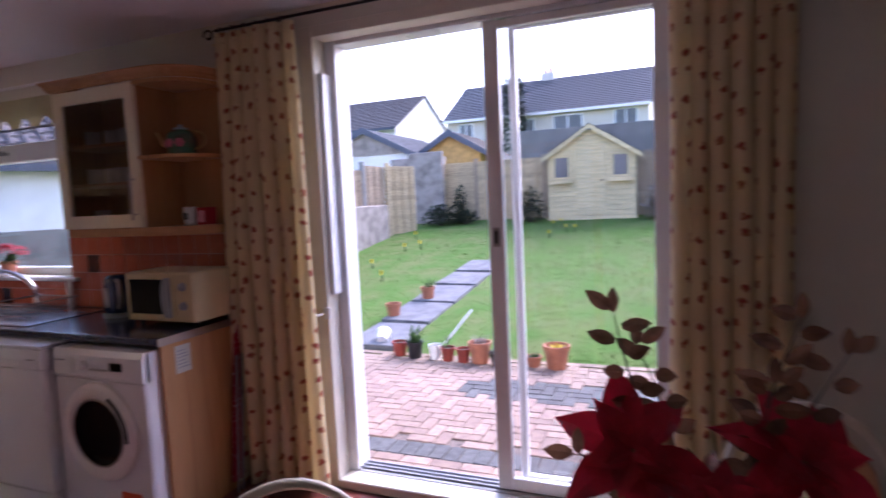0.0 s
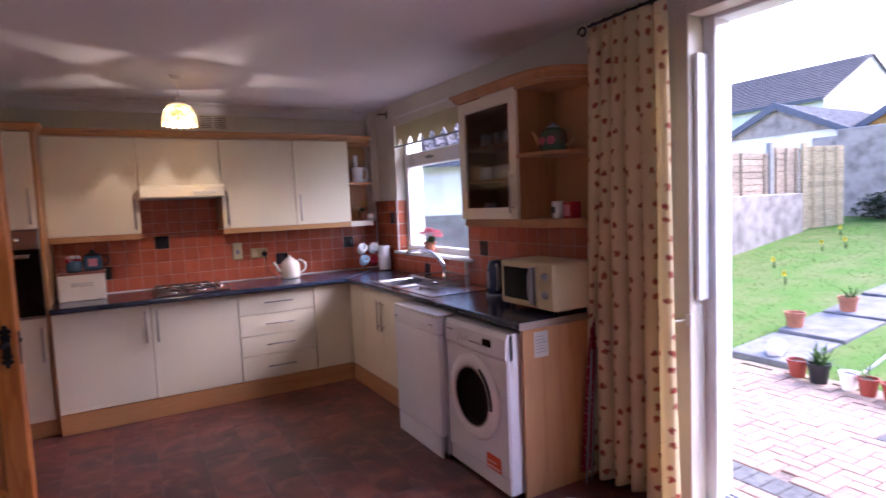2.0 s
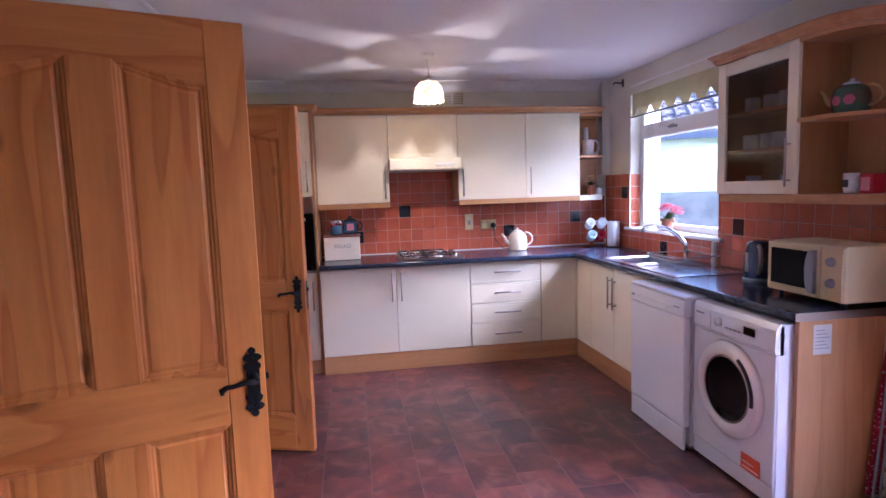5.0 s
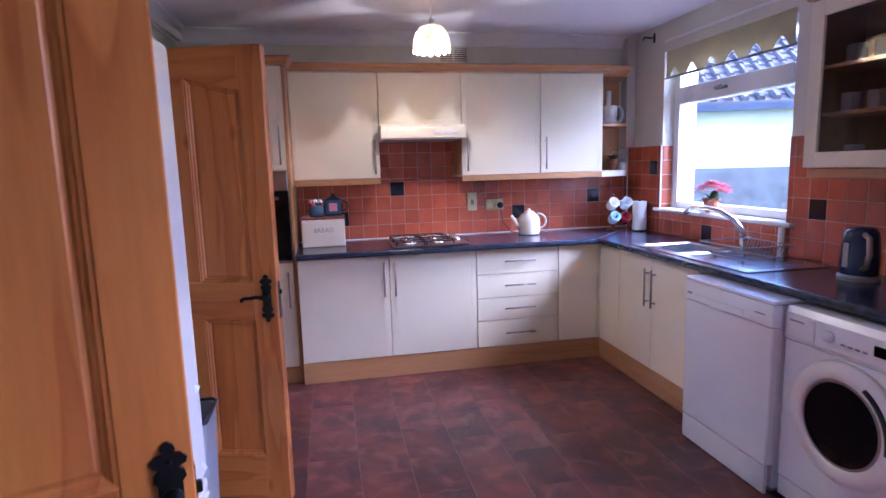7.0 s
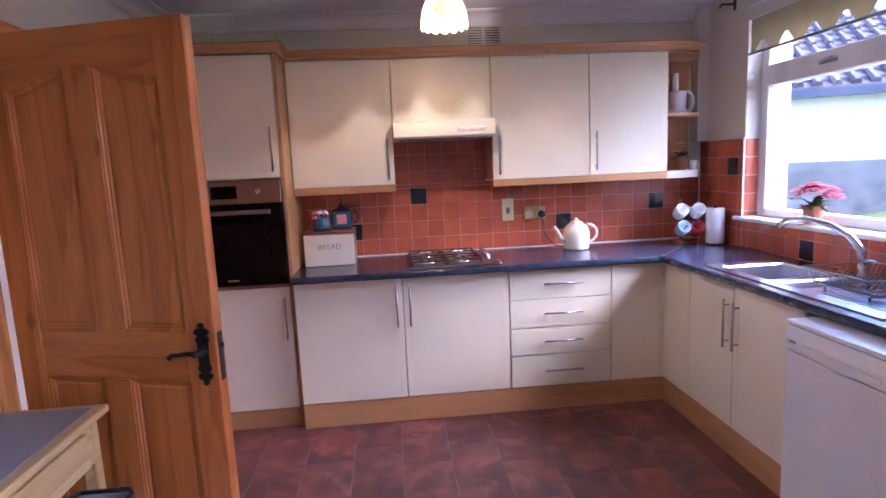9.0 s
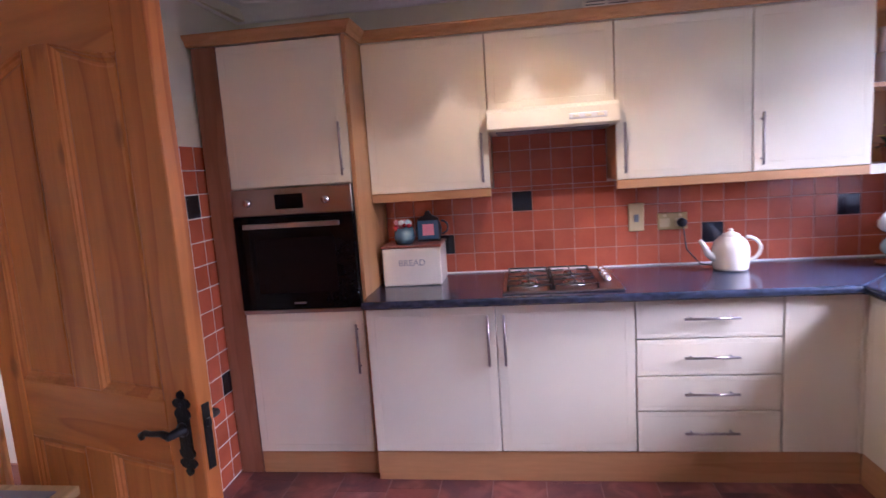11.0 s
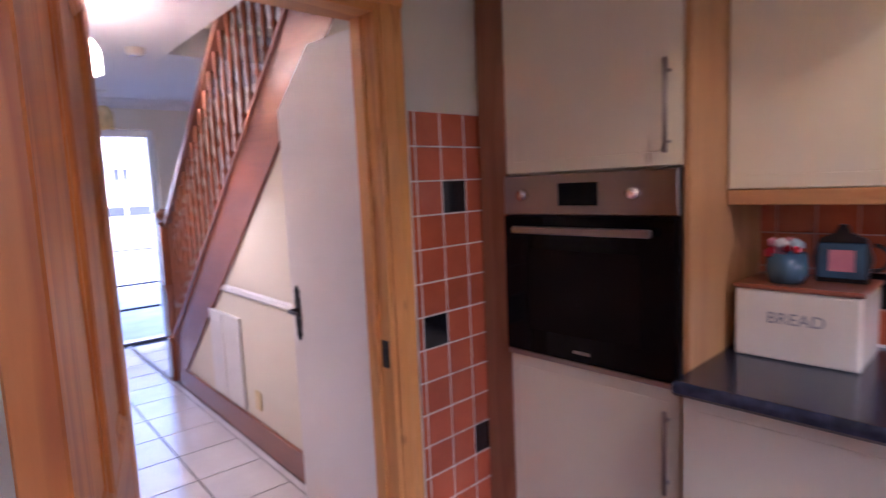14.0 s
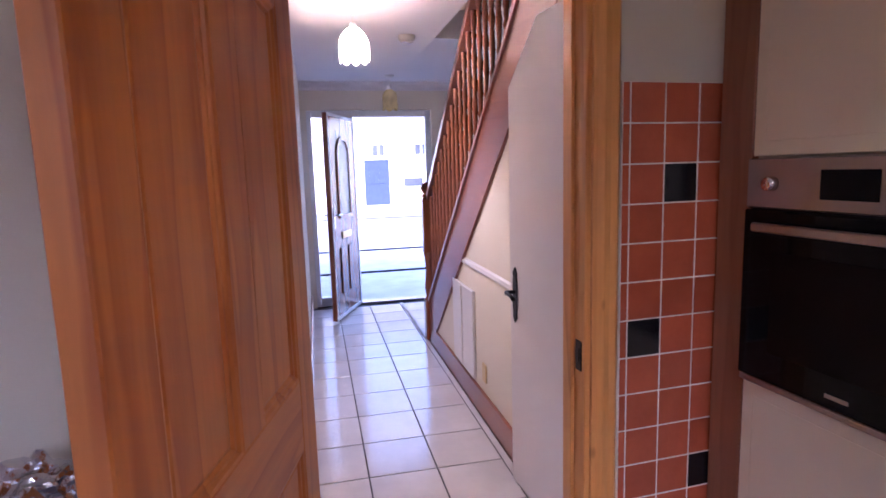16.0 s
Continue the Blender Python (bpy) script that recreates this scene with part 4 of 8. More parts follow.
# ---- base units along the north wall ----
FY = 1.945
t = thing("base_cabinet", (-4.4, 2.2, 0), "narrow cream corner base cabinet with plain door", "cabinet", bases)
part("body", box(B(), FX + 0.0, -4.262, FY + 0.022, YN - 0.03, 0.15, 0.868), "carcass", t)
shaker_y(t, "door", FY, FX + 0.01, -4.262, 0.15, 0.866)
part("corner_post", box(B(), FX - 0.022, FX + 0.0085, 1.9315, FY + 0.02, 0.15, 0.866, 0.001), "unit_cream", t)
t = thing("sink_cabinet", (-3.85, 2.2, 0), "cream double-door base cabinet under the sink", "cabinet", bases)
part("body", box(B(), -4.258, -3.40, FY + 0.022, YN - 0.03, 0.15, 0.71), "carcass", t)
for x0, x1, hx in ((-4.258, -3.86, -3.895), (-3.857, -3.40, -3.82)):
    d = shaker_y(t, "door", FY, x0, x1, 0.15, 0.866)
    bar_handle(d, (hx, FY, 0.585), (hx, FY, 0.765), (0, -0.03, 0))
part("kickboard", box(B(), FX - 0.0035, -3.36, FY + 0.004, FY + 0.024, 0, 0.149, 0.002), "beech_x", None, "beech kickboard under the sink units", kind="structure", category="kickboard")

# worktop: two runs mitred at the corner, with openings for the sink
wt = thing("worktop", (-4.8, 1, 0.87), "dark blue-black laminate worktop with a rounded front edge", "worktop")


def nose(front, back, along, a, b, sign):
    """Section of a worktop with a rounded nose, drawn along one axis."""
    pts = [(back, 0.872), (back, 0.91)]
    r = 0.016
    for i in range(7):
        an = math.pi / 2 * i / 6
        pts.append((front - sign * r + sign * r * math.sin(an), 0.91 - r + r * math.cos(an)))
    pts += [(front, 0.882), (front - sign * 0.01, 0.872)]
    return pts


bm = B()
prism(bm, nose(-4.50, XW + 0.002, "y", 0, 0, 1), "y", -0.233, 1.9005)
part("run", bm, "worktop_laminate", wt)
part("run", box(B(), XW + 0.002, -4.50, 1.901, YN - 0.002, 0.872, 0.91), "worktop_laminate", wt)
bm = B()
S0, S1 = -4.13, -3.10   # sink cut-out
prism(bm, nose(1.90, 1.99, "x", 0, 0, -1), "x", -4.499, -2.06)
part("run", bm, "worktop_laminate", wt)
part("run", box(B(), -4.499, S0, 1.9905, YN - 0.002, 0.872, 0.91), "worktop_laminate", wt)
part("run", box(B(), S1, -2.06, 1.9905, YN - 0.002, 0.872, 0.91), "worktop_laminate", wt)
part("run", box(B(), S0, S1, 2.42, YN - 0.002, 0.872, 0.91), "worktop_laminate", wt)
part("end_panel", box(B(), -2.085, -2.062, 1.925, YN - 0.003, 0, 0.8715, 0.002), "beech_v", wt, "beech end panel down to the floor")
bm = B()
prism(bm, [(-4.505, 1.905), (-4.495, 1.895), (-4.98, 2.38), (-4.99, 2.37)], "z", 0.91, 0.9115)
part("joint_strip", bm, "brushed_steel", wt, "thin metal strip on the mitre joint")
part("end_strip", box(B(), -2.0595, -2.055, 1.902, YN - 0.004, 0.873, 0.909), "brushed_steel", wt, "pale metal strip on the cut end")
part("sealant", box(B(), XW + 0.009, XW + 0.016, -0.23, 2.48, 0.9105, 0.918), "white_gloss", None, "white sealant bead along the worktop", category="trim")

# ---- wall units ----
walls_ = "wall units"


def wall_x(y0, y1, z0, z1, handle_y, label):
    t = thing("wall_cabinet", (-5.0, (y0 + y1) / 2, z0), label, "cabinet", walls_)
    part("body", box(B(), XW + 0.001, UX - 0.022, y0 + 0.001, y1 - 0.001, z0 + 0.001, 2.134), "beech_v", t)
    d_ = shaker_x(t, "door", UX, y0, y1, z0, 2.13)
    if handle_y is not None:
        bar_handle(d_, (UX, handle_y, z0 + 0.06), (UX, handle_y, z0 + 0.24), (0.03, 0, 0))
    return t


wall_x(-0.232, 0.379, 1.39, 2.13, 0.345, "cream wall cabinet with a steel bar handle")
wall_x(0.381, 0.985, 1.76, 2.13, None, "short cream wall cabinet above the cooker hood")
wall_x(0.987, 1.601, 1.39, 2.13, 1.025, "cream wall cabinet with a steel bar handle")
wall_x(1.603, 2.112, 1.39, 2.13, 1.64, "narrower cream wall cabinet with a steel bar handle")
for y0, y1 in ((-0.232, 0.379), (0.987, 2.112)):
    part("pelmet", box(B(), XW + 0.28, UX - 0.001, y0, y1, 1.345, 1.389, 0.003), "beech_y", None, "beech light pelmet under the wall cabinets", category="pelmet")
hood = thing("cooker_hood", (-4.95, 0.68, 1.65), "cream slim cooker hood over the hob", "cooker hood")
bm = B()
prism(bm, [(XW + 0.01, 1.655), (-4.735, 1.655), (-4.725, 1.665), (-4.735, 1.74), (-4.75, 1.757), (XW + 0.01, 1.757)], "y", 0.382, 0.984)
part("body", bm, "unit_cream", hood)
part("filter", box(B(), -5.10, -4.80, 0.42, 0.95, 1.649, 1.6545), "grey_plastic", hood)
bm = B()
box(bm, -4.7315, -4.7245, 0.76, 0.93, 1.685, 1.712, 0.003)
hs = part("switch_panel", bm, "white_gloss", hood)
for y in (0.79, 0.845, 0.90):
    part("switch", box(B(), -4.7245, -4.7205, y - 0.014, y + 0.014, 1.692, 1.704, 0.0015), "unit_cream", hs)

# open corner shelf at the end of the wall units
cs = thing("corner_shelf", (-5.0, 2.25, 1.35), "beech open corner shelf with quarter-round boards", "shelf", walls_)
part("back", box(B(), XW + 0.001, XW + 0.016, 2.114, 2.40, 1.35, 2.134), "beech_v", cs)
for z in (1.345, 1.735, 2.108):
    bm = B()
    pts = [(XW + 0.017, 2.1135)] + [(XW + 0.017 + 0.27 * math.cos(a) ** 0.6, 2.1135 + 0.285 * math.sin(a) ** 0.6) for a in (math.pi / 2 * i / 12 for i in range(13))]
    prism(bm, pts, "z", z, z + (0.046 if z < 1.4 else 0.02))
    part("board", bm, "beech_y" if z > 1.4 else "cream_gloss", cs)

# glass-fronted cabinet beside the window and its rounded end shelf
GY = 2.20
gc = thing("glass_cabinet", (-2.72, 2.35, 1.408), "beech wall cabinet with a cream glazed door holding crockery", "cabinet", walls_)
g0, g1 = -3.035, -2.425
part("side", box(B(), g0, g0 + 0.016, GY + 0.022, YN - 0.001, 1.408, 2.152), "beech_v", gc)
part("side", box(B(), g1 - 0.016, g1, GY + 0.022, YN - 0.001, 1.408, 2.152), "beech_v", gc)
part("back", box(B(), g0 + 0.0165, g1 - 0.0165, YN - 0.012, YN - 0.001, 1.408, 2.152), "beech_v", gc)
for z in (1.408, 1.638, 1.846, 2.136):
    part("shelf", box(B(), g0 + 0.0165, g1 - 0.0165, GY + 0.03, YN - 0.0125, z, z + 0.016), "beech_x", gc)
f = 0.07
gd = part("door", box(B(), g0 + 0.002, g0 + f, GY, GY + 0.02, 1.41, 2.148, 0.002), "unit_cream", gc)
part("stile", box(B(), g1 - f, g1 - 0.002, GY, GY + 0.02, 1.41, 2.148, 0.002), "unit_cream", gd)
part("rail", box(B(), g0 + f + 0.0003, g1 - f - 0.0003, GY, GY + 0.02, 1.41, 1.41 + f, 0.002), "unit_cream", gd)
part("rail", box(B(), g0 + f + 0.0003, g1 - f - 0.0003, GY, GY + 0.02, 2.148 - f, 2.148, 0.002), "unit_cream", gd)
part("pane", box(B(), g0 + f - 0.005, g1 - f + 0.005, GY + 0.012, GY + 0.016, 1.41 + f - 0.005, 2.148 - f + 0.005), "smoked_glass", gd)
bar_handle(gd, (g1 - 0.04, GY, 1.478), (g1 - 0.04, GY, 1.658), (0, -0.028, 0))
part("pelmet", box(B(), g0, g1, GY + 0.025, GY + 0.045, 1.363, 1.407, 0.003), "beech_x", gc)
es = thing("end_shelf", (-2.25, 2.35, 1.365), "beech rounded open end shelf beside the curtain", "shelf", walls_)
part("back", box(B(), g1 + 0.001, -2.095, YN - 0.014, YN - 0.001, 1.408, 2.152), "beech_v", es)
for z, h in ((1.363, 0.045), (1.757, 0.018), (2.134, 0.018)):
    bm = B()
    pts = [(g1 + 0.001, YN - 0.0145)] + [(g1 + 0.001 + 0.325 * math.sin(a) ** 0.7, YN - 0.0145 - (0.29 * math.cos(a) ** 0.7 if i < 14 else 0)) for i, a in enumerate(math.pi / 2 * i / 14 for i in range(15))]
    prism(bm, pts, "z", z, z + h)
    part("board", bm, "beech_x", es)
cornice("cornice", [(g0, YN - 0.002), (g0, GY), (g1, GY)] + [(g1 + 0.325 * math.sin(a) ** 0.7, YN - 0.0145 - 0.285 * math.cos(a) ** 0.7) for a in (math.pi / 2 * i / 8 for i in range(1, 8))] + [(-2.095, YN - 0.01)], "beech cornice moulding over the glass cabinet and end shelf", 2.154)

# ---- appliances ----
dw = thing("dishwasher", (-2.98, 2.1, 0), "white slimline dishwasher pulled a little forward", "dishwasher")
d0, d1 = -3.29, -2.70
DY = 1.79
part("body", box(B(), d0 + 0.004, d1 - 0.004, DY + 0.045, 2.42, 0.02, 0.845, 0.004), "appliance_white", dw)
dd = part("door", box(B(), d0, d1, DY, DY + 0.042, 0.135, 0.752, 0.008, 2), "appliance_white", dw)
bm = B()
prism(bm, [(DY, 0.756), (DY - 0.004, 0.80), (DY + 0.004, 0.848), (DY + 0.02, 0.852), (DY + 0.042, 0.852), (DY + 0.042, 0.756)], "x", d0, d1)
part("control_panel", bm, "appliance_white", dw)
part("lid", box(B(), d0 - 0.002, d1 + 0.002, DY + 0.0, 2.42, 0.853, 0.869, 0.004), "appliance_white", dw)
bm = B()
prism(bm, [(-3.20 + 0.33 * i / 10, 0.775 - 0.02 * math.sin(math.pi * i / 10)) for i in range(11)] + [(-2.87 - 0.33 * i / 10, 0.79) for i in range(11)], "y", DY - 0.0065, DY - 0.0035)
part("grip", bm, "appliance_white", dw, "shallow white hand grip")
bm = B()
box(bm, -3.27, -3.235, DY - 0.0045, DY - 0.001, 0.785, 0.798, 0.001)
part("badge", bm, "grey_plastic", dw)
part("print", box(B(), -2.80, -2.74, DY - 0.0045, DY - 0.001, 0.80, 0.806, 0.0005), "grey_plastic", dw)
part("kickplate", box(B(), d0 + 0.004, d1 - 0.004, DY + 0.002, DY + 0.02, 0.004, 0.130, 0.003), "appliance_white", dw)
for x in (d0 + 0.04, d1 - 0.04):
    part("foot", box(B(), x - 0.02, x + 0.02, DY + 0.05, DY + 0.09, 0, 0.02), "grey_plastic", dw)

wm = thing("washing_machine", (-2.38, 2.15, 0), "white front-loading washing machine with a dark round door", "washing machine")
w0, w1, WY = -2.685, -2.09, 1.84
part("body", box(B(), w0, w1, WY + 0.012, 2.42, 0.02, 0.855, 0.008, 2), "appliance_white", wm)
bm = B()
box(bm, w0, w1, WY, WY + 0.0115, 0.11, 0.715, 0.004)
part("front_panel", bm, "appliance_white", wm)
bm = B()
prism(bm, [(WY + 0.0, 0.719), (WY - 0.006, 0.735), (WY - 0.002, 0.83), (WY + 0.014, 0.856), (WY + 0.04, 0.856), (WY + 0.04, 0.719)], "x", w0, w1)
cp = part("control_panel", bm, "appliance_white", wm)
part("kickplate", box(B(), w0 + 0.003, w1 - 0.003, WY + 0.004, WY + 0.0115, 0.022, 0.106, 0.002), "appliance_white", wm)
cx, cz = -2.388, 0.470
bm = B()
lathe(bm, [(0.164, -0.002), (0.166, 0.022), (0.178, 0.034), (0.205, 0.034), (0.231, 0.018), (0.238, 0.0), (0.164, -0.002)], (0, 0, 0), 48)
bm.transform(Matrix.Translation((cx, WY, cz)) @ pose(0, 0, 0, 90, 0, 0))
rd = part("door", bm, "white_gloss", wm, "round white door rim", smooth=True)
bm = B()
lathe(bm, [(0.166, 0.022), (0.15, 0.014), (0.10, 0.006), (0.05, 0.003), (0.0, 0.002)], (0, 0, 0), 48)
bm.transform(Matrix.Translation((cx, WY, cz)) @ pose(0, 0, 0, 90, 0, 0))
part("door_glass", bm, "black_glass", rd, "dark bowl-shaped glass", smooth=True)
bm = B()
lathe(bm, [(0.166, 0.023), (0.162, 0.027), (0.156, 0.024)], (0, 0, 0), 48)
bm.transform(Matrix.Translation((cx, WY, cz)) @ pose(0, 0, 0, 90, 0, 0))
part("glass_ring", bm, "brushed_steel", rd, smooth=True)
bm = B()
tube(bm, [(cx + 0.20 * math.cos(a), WY - 0.036, cz + 0.20 * math.sin(a)) for a in (radians(d_) for d_ in range(-6, 66, 6))], 0.009, 8)
part("door_handle", bm, "black_plastic", rd, "curved black hand grip", smooth=True)
part("display", box(B(), -2.29, -2.215, WY - 0.0085, WY - 0.0045, 0.768, 0.806, 0.001), "black_glass", wm)
bm = B()
lathe(bm, [(0, 0.016), (0.02, 0.014), (0.022, 0.0)], (0, 0, 0), 20)
bm.transform(Matrix.Translation((-2.47, WY - 0.006, 0.785)) @ pose(0, 0, 0, 90, 0, 0))
part("dial", bm, "appliance_white", wm, smooth=True)
part("drawer_front", box(B(), w0 + 0.01, w0 + 0.15, WY - 0.0095, WY - 0.005, 0.735, 0.825, 0.002), "appliance_white", wm)
for i in range(4):
    part("button", box(B(), -2.42 + 0.03 * i, -2.404 + 0.03 * i, WY - 0.0085, WY - 0.0045, 0.765, 0.772), "grey_plastic", wm)
part("panel_print", box(B(), w0 + 0.03, w0 + 0.10, WY - 0.0107, WY - 0.0096, 0.80, 0.808), "grey_plastic", wm)
lb = part("sticker", box(B(), -2.295, -2.165, WY - 0.002, WY - 0.0005, 0.112, 0.192), "red_label", wm, "orange-red information sticker")
bm = B()
box(bm, -2.285, -2.175, WY - 0.0026, WY - 0.0021, 0.124, 0.130)
box(bm, -2.285, -2.21, WY - 0.0026, WY - 0.0021, 0.15, 0.155)
part("sticker_print", bm, "paper_white", lb)
for x in (w0 + 0.05, w1 - 0.05):
    part("foot", box(B(), x - 0.02, x + 0.02, WY + 0.03, WY + 0.07, 0, 0.02), "grey_plastic", wm)

# ---- fridge, table and bin by the south wall ----
fr = thing("fridge_freezer", (-1.97, -0.7, 0), "tall white fridge freezer with bowed handles", "fridge")
part("body", box(B(), -2.245, -1.70, -0.97, -0.415, 0.03, 1.77, 0.008, 2), "appliance_white", fr)
for z0, z1, hz in ((0.06, 0.66, (0.44, 0.64)), (0.672, 1.77, (0.70, 0.93))):
    d = part("door", box(B(), -2.245, -1.70, -0.41, -0.355, z0, z1, 0.012, 3), "appliance_white", fr)
    bm = B()
    zs = [hz[0] + (hz[1] - hz[0]) * i / 6 for i in range(7)]
    tube(bm, [(-2.20 + 0.0, -0.353 - 0.045 * math.sin(math.pi * i / 6), z) for i, z in enumerate(zs)], 0.011, 8)
    part("handle", bm, "appliance_white", d, "bowed white pull handle", smooth=True)
part("badge", box(B(), -1.99, -1.955, -0.3545, -0.352, 1.62, 1.632, 0.001), "grey_plastic", fr)
for x in (-2.2, -1.75):
    part("foot", box(B(), x - 0.02, x + 0.02, -0.9, -0.45, 0, 0.03), "grey_plastic", fr)

tb = thing("side_table", (-2.77, -0.8, 0), "cream painted side table with a pine-edged grey top and drawer", "table")
part("tabletop", box(B(), -3.20, -2.34, -0.98, -0.60, 0.755, 0.78, 0.004), "pale_pine", tb, "pine-edged tabletop")
part("inlay", box(B(), -3.165, -2.375, -0.955, -0.635, 0.7805, 0.784), "bin_grey", tb, "pale grey laminate inlay")
part("apron", box(B(), -3.15, -2.39, -0.632, -0.618, 0.625, 0.754, 0.002), "pale_pine", tb)
part("apron", box(B(), -3.15, -3.135, -0.955, -0.6305, 0.66, 0.754, 0.002), "pale_pine", tb)
dr = part("drawer", box(B(), -3.06, -2.48, -0.6175, -0.602, 0.635, 0.745, 0.003), "pale_pine", tb)
bm = B()
lathe(bm, [(0, 0.025), (0.014, 0.02), (0.009, 0.006), (0.008, 0.0)], (0, 0, 0), 12)
bm.transform(Matrix.Translation((-2.77, -0.60, 0.69)) @ pose(0, 0, 0, 90, 0, 0))
part("knob", bm, "pale_pine", dr, smooth=True)
for x in (-3.15, -2.43):
    for y in (-0.955, -0.655):
        part("leg", box(B(), x, x + 0.04, y, y + 0.04, 0, 0.754, 0.004), "pale_pine", tb)
part("shelf", box(B(), -3.14, -2.40, -0.95, -0.66, 0.42, 0.44, 0.003), "pale_pine", tb)

bn = thing("waste_bin", (-2.94, -0.575, 0), "grey plastic waste bin with a dark open rim", "bin")
bm = B()
hx, hy = 0.12, 0.085
rings = []
for z, k in ((0, 0.78), (0.55, 1.0), (0.55, 0.93), (0.02, 0.72)):
    rings.append([bm.verts.new((-2.94 + hx * k * sx, -0.575 + hy * k * sy, z)) for sx, sy in ((-1, -0.8), (-0.8, -1), (0.8, -1), (1, -0.8), (1, 0.8), (0.8, 1), (-0.8, 1), (-1, 0.8))])
for a, b in zip(rings, rings[1:]):
    for i in range(8):
        bm.faces.new((a[i], a[(i + 1) % 8], b[(i + 1) % 8], b[i]))
bm.faces.new(rings[0][::-1])
bm.faces.new(rings[-1])
part("body", bm, "bin_grey", bn)
bm = B()
lip = [(-2.94 + hx * 1.04 * sx, -0.575 + hy * 1.05 * sy, 0.552) for sx, sy in ((-1, -0.8), (-0.8, -1), (0.8, -1), (1, -0.8), (1, 0.8), (0.8, 1), (-0.8, 1), (-1, 0.8), (-1, -0.8))]
tube(bm, lip, 0.008, 6)
part("liner", bm, "bin_dark", bn, "dark bin liner over the rim", smooth=True)

# ---- hall beyond the pine frame (turned a little against the kitchen) ----
HX0, HX1, HY0, HY1, HZ = -5.25, -3.36, -5.70, -1.12, 2.38
bm = B()
box(bm, HX0, HX1 + 0.1, HY0 - 0.12, -1.0, -0.12, -0.004)
hall_floor = structure("hall_floor", bm, "hall_joint", "pale grey glazed hall floor tiles with dark joints", "floor", HM)
wall_run("wall_hall_east", "x", HX1, HX1 + 0.12, HY0, -1.0, 0, HZ, [], "hall_paint", "cream painted hall wall", HM)
wall_run("wall_hall_stairs", "x", HX0 - 0.12, HX0, HY0, -1.0, 0, 4.6, [], "hall_paint", "cream painted wall beside the stairs", HM)
wall_run("wall_hall_front", "y", HY0 - 0.2, HY0, HX0, HX1, 0, HZ, [(-4.74, -3.42, 0, 2.10)], "hall_paint", "cream painted front wall of the hall", HM)
bm = B()
box(bm, -4.36, HX1, HY0, -1.13, HZ, HZ + 0.2)
box(bm, HX0, -4.3605, HY0, -3.66, HZ, HZ + 0.2)
structure("ceiling_hall", bm, "ceiling_paint", "white painted hall ceiling open over the stairs", "ceiling", HM)
bm = B()
box(bm, HX0, -4.2, -3.66, -0.9, 4.6, 4.7)
box(bm, -4.36, -4.24, -3.66, -1.0, HZ + 0.2, 4.6)
box(bm, HX0, -4.24, -3.66, -3.54, HZ + 0.2, 4.6)
box(bm, HX0, -4.24, -1.12, -1.0, HZ, 4.6)
structure("wall_stairwell", bm, "hall_paint", "cream painted stairwell above the hall", "wall", HM)
bm = B()
cove = [(0, 0), (0, -0.085), (0.01, -0.085)] + [(0.08 - 0.065 * math.cos(math.pi / 2 * i / 6), -0.08 + 0.065 * math.sin(math.pi / 2 * i / 6)) for i in range(7)] + [(0.09, 0)]
prism(bm, [(HY0 + u, HZ + w) for u, w in cove], "x", HX0, HX1)
structure("coving", bm, "ceiling_paint", "white plaster coving above the front door", "coving", HM)
SL = 0.816


def strz(y):
    return (y + 4.18) * SL


bm = B()
prism(bm, [(-4.2, 0.0), (-1.90, 0.0), (-1.90, strz(-1.90) + 0.2), (-4.2, 0.18)], "x", -4.42, -4.372)
prism(bm, [(-1.8995, strz(-1.90)), (-1.72, 2.022), (-1.14, 2.022), (-1.14, 2.36), (-1.35, 2.36), (-1.8995, strz(-1.90) + 0.1)], "x", -4.42, -4.372)
structure("wall_under_stairs", bm, "hall_paint", "cream painted panel wall under the stairs", "wall", HM)

stairs = thing("staircase", label="mahogany-stained wooden staircase with turned balusters", category="staircase", m=HM @ Matrix.Translation((-4.8, -4.2, 0)), kind="structure")
bm = B()
prism(bm, [(-4.10, 0.0), (-1.30, strz(-1.30) - 0.07), (-1.30, strz(-1.30) + 0.36), (-4.20, 0.34), (-4.20, 0.0)], "x", -4.415, -4.366)
part("string", bm, "mahogany_y", stairs, "stained string board", HM)
bm = B()
prism(bm, [(-4.09, 0.01), (-1.75, strz(-1.75) - 0.062), (-1.75, strz(-1.75) + 0.015), (-4.19, 0.01)], "x", -4.3655, -4.356)
part("string_moulding", bm, "mahogany_y", stairs, "", HM)
bm = B()
prism(bm, [(-4.19, 0.335), (-1.30, strz(-1.30) + 0.355), (-1.30, strz(-1.30) + 0.39), (-4.19, 0.37)], "x", -4.435, -4.352)
part("string_cap", bm, "mahogany_y", stairs, "", HM)
for i in range(11):
    y = -4.16 + i * 0.225
    z = 0.185 * (i + 1)
    part("tread", box(B(), HX0 + 0.01, -4.406, y - 0.02, y + 0.225, z - 0.03, z, 0.004), "mahogany_y", stairs, "", HM)
    part("riser", box(B(), HX0 + 0.01, -4.406, y, y + 0.016, z - 0.185, z - 0.0305), "mahogany_y", stairs, "", HM)
bm = B()
prism(bm, [(-4.24, 1.17), (-1.30, strz(-1.30) + 1.17), (-1.30, strz(-1.30) + 1.23), (-4.24, 1.23)], "x", -4.425, -4.365)
part("handrail", bm, "mahogany_y", stairs, "polished handrail", HM)
bm = B()
box(bm, -4.425, -4.335, -4.29, -4.20, 0, 0.35, 0.004)
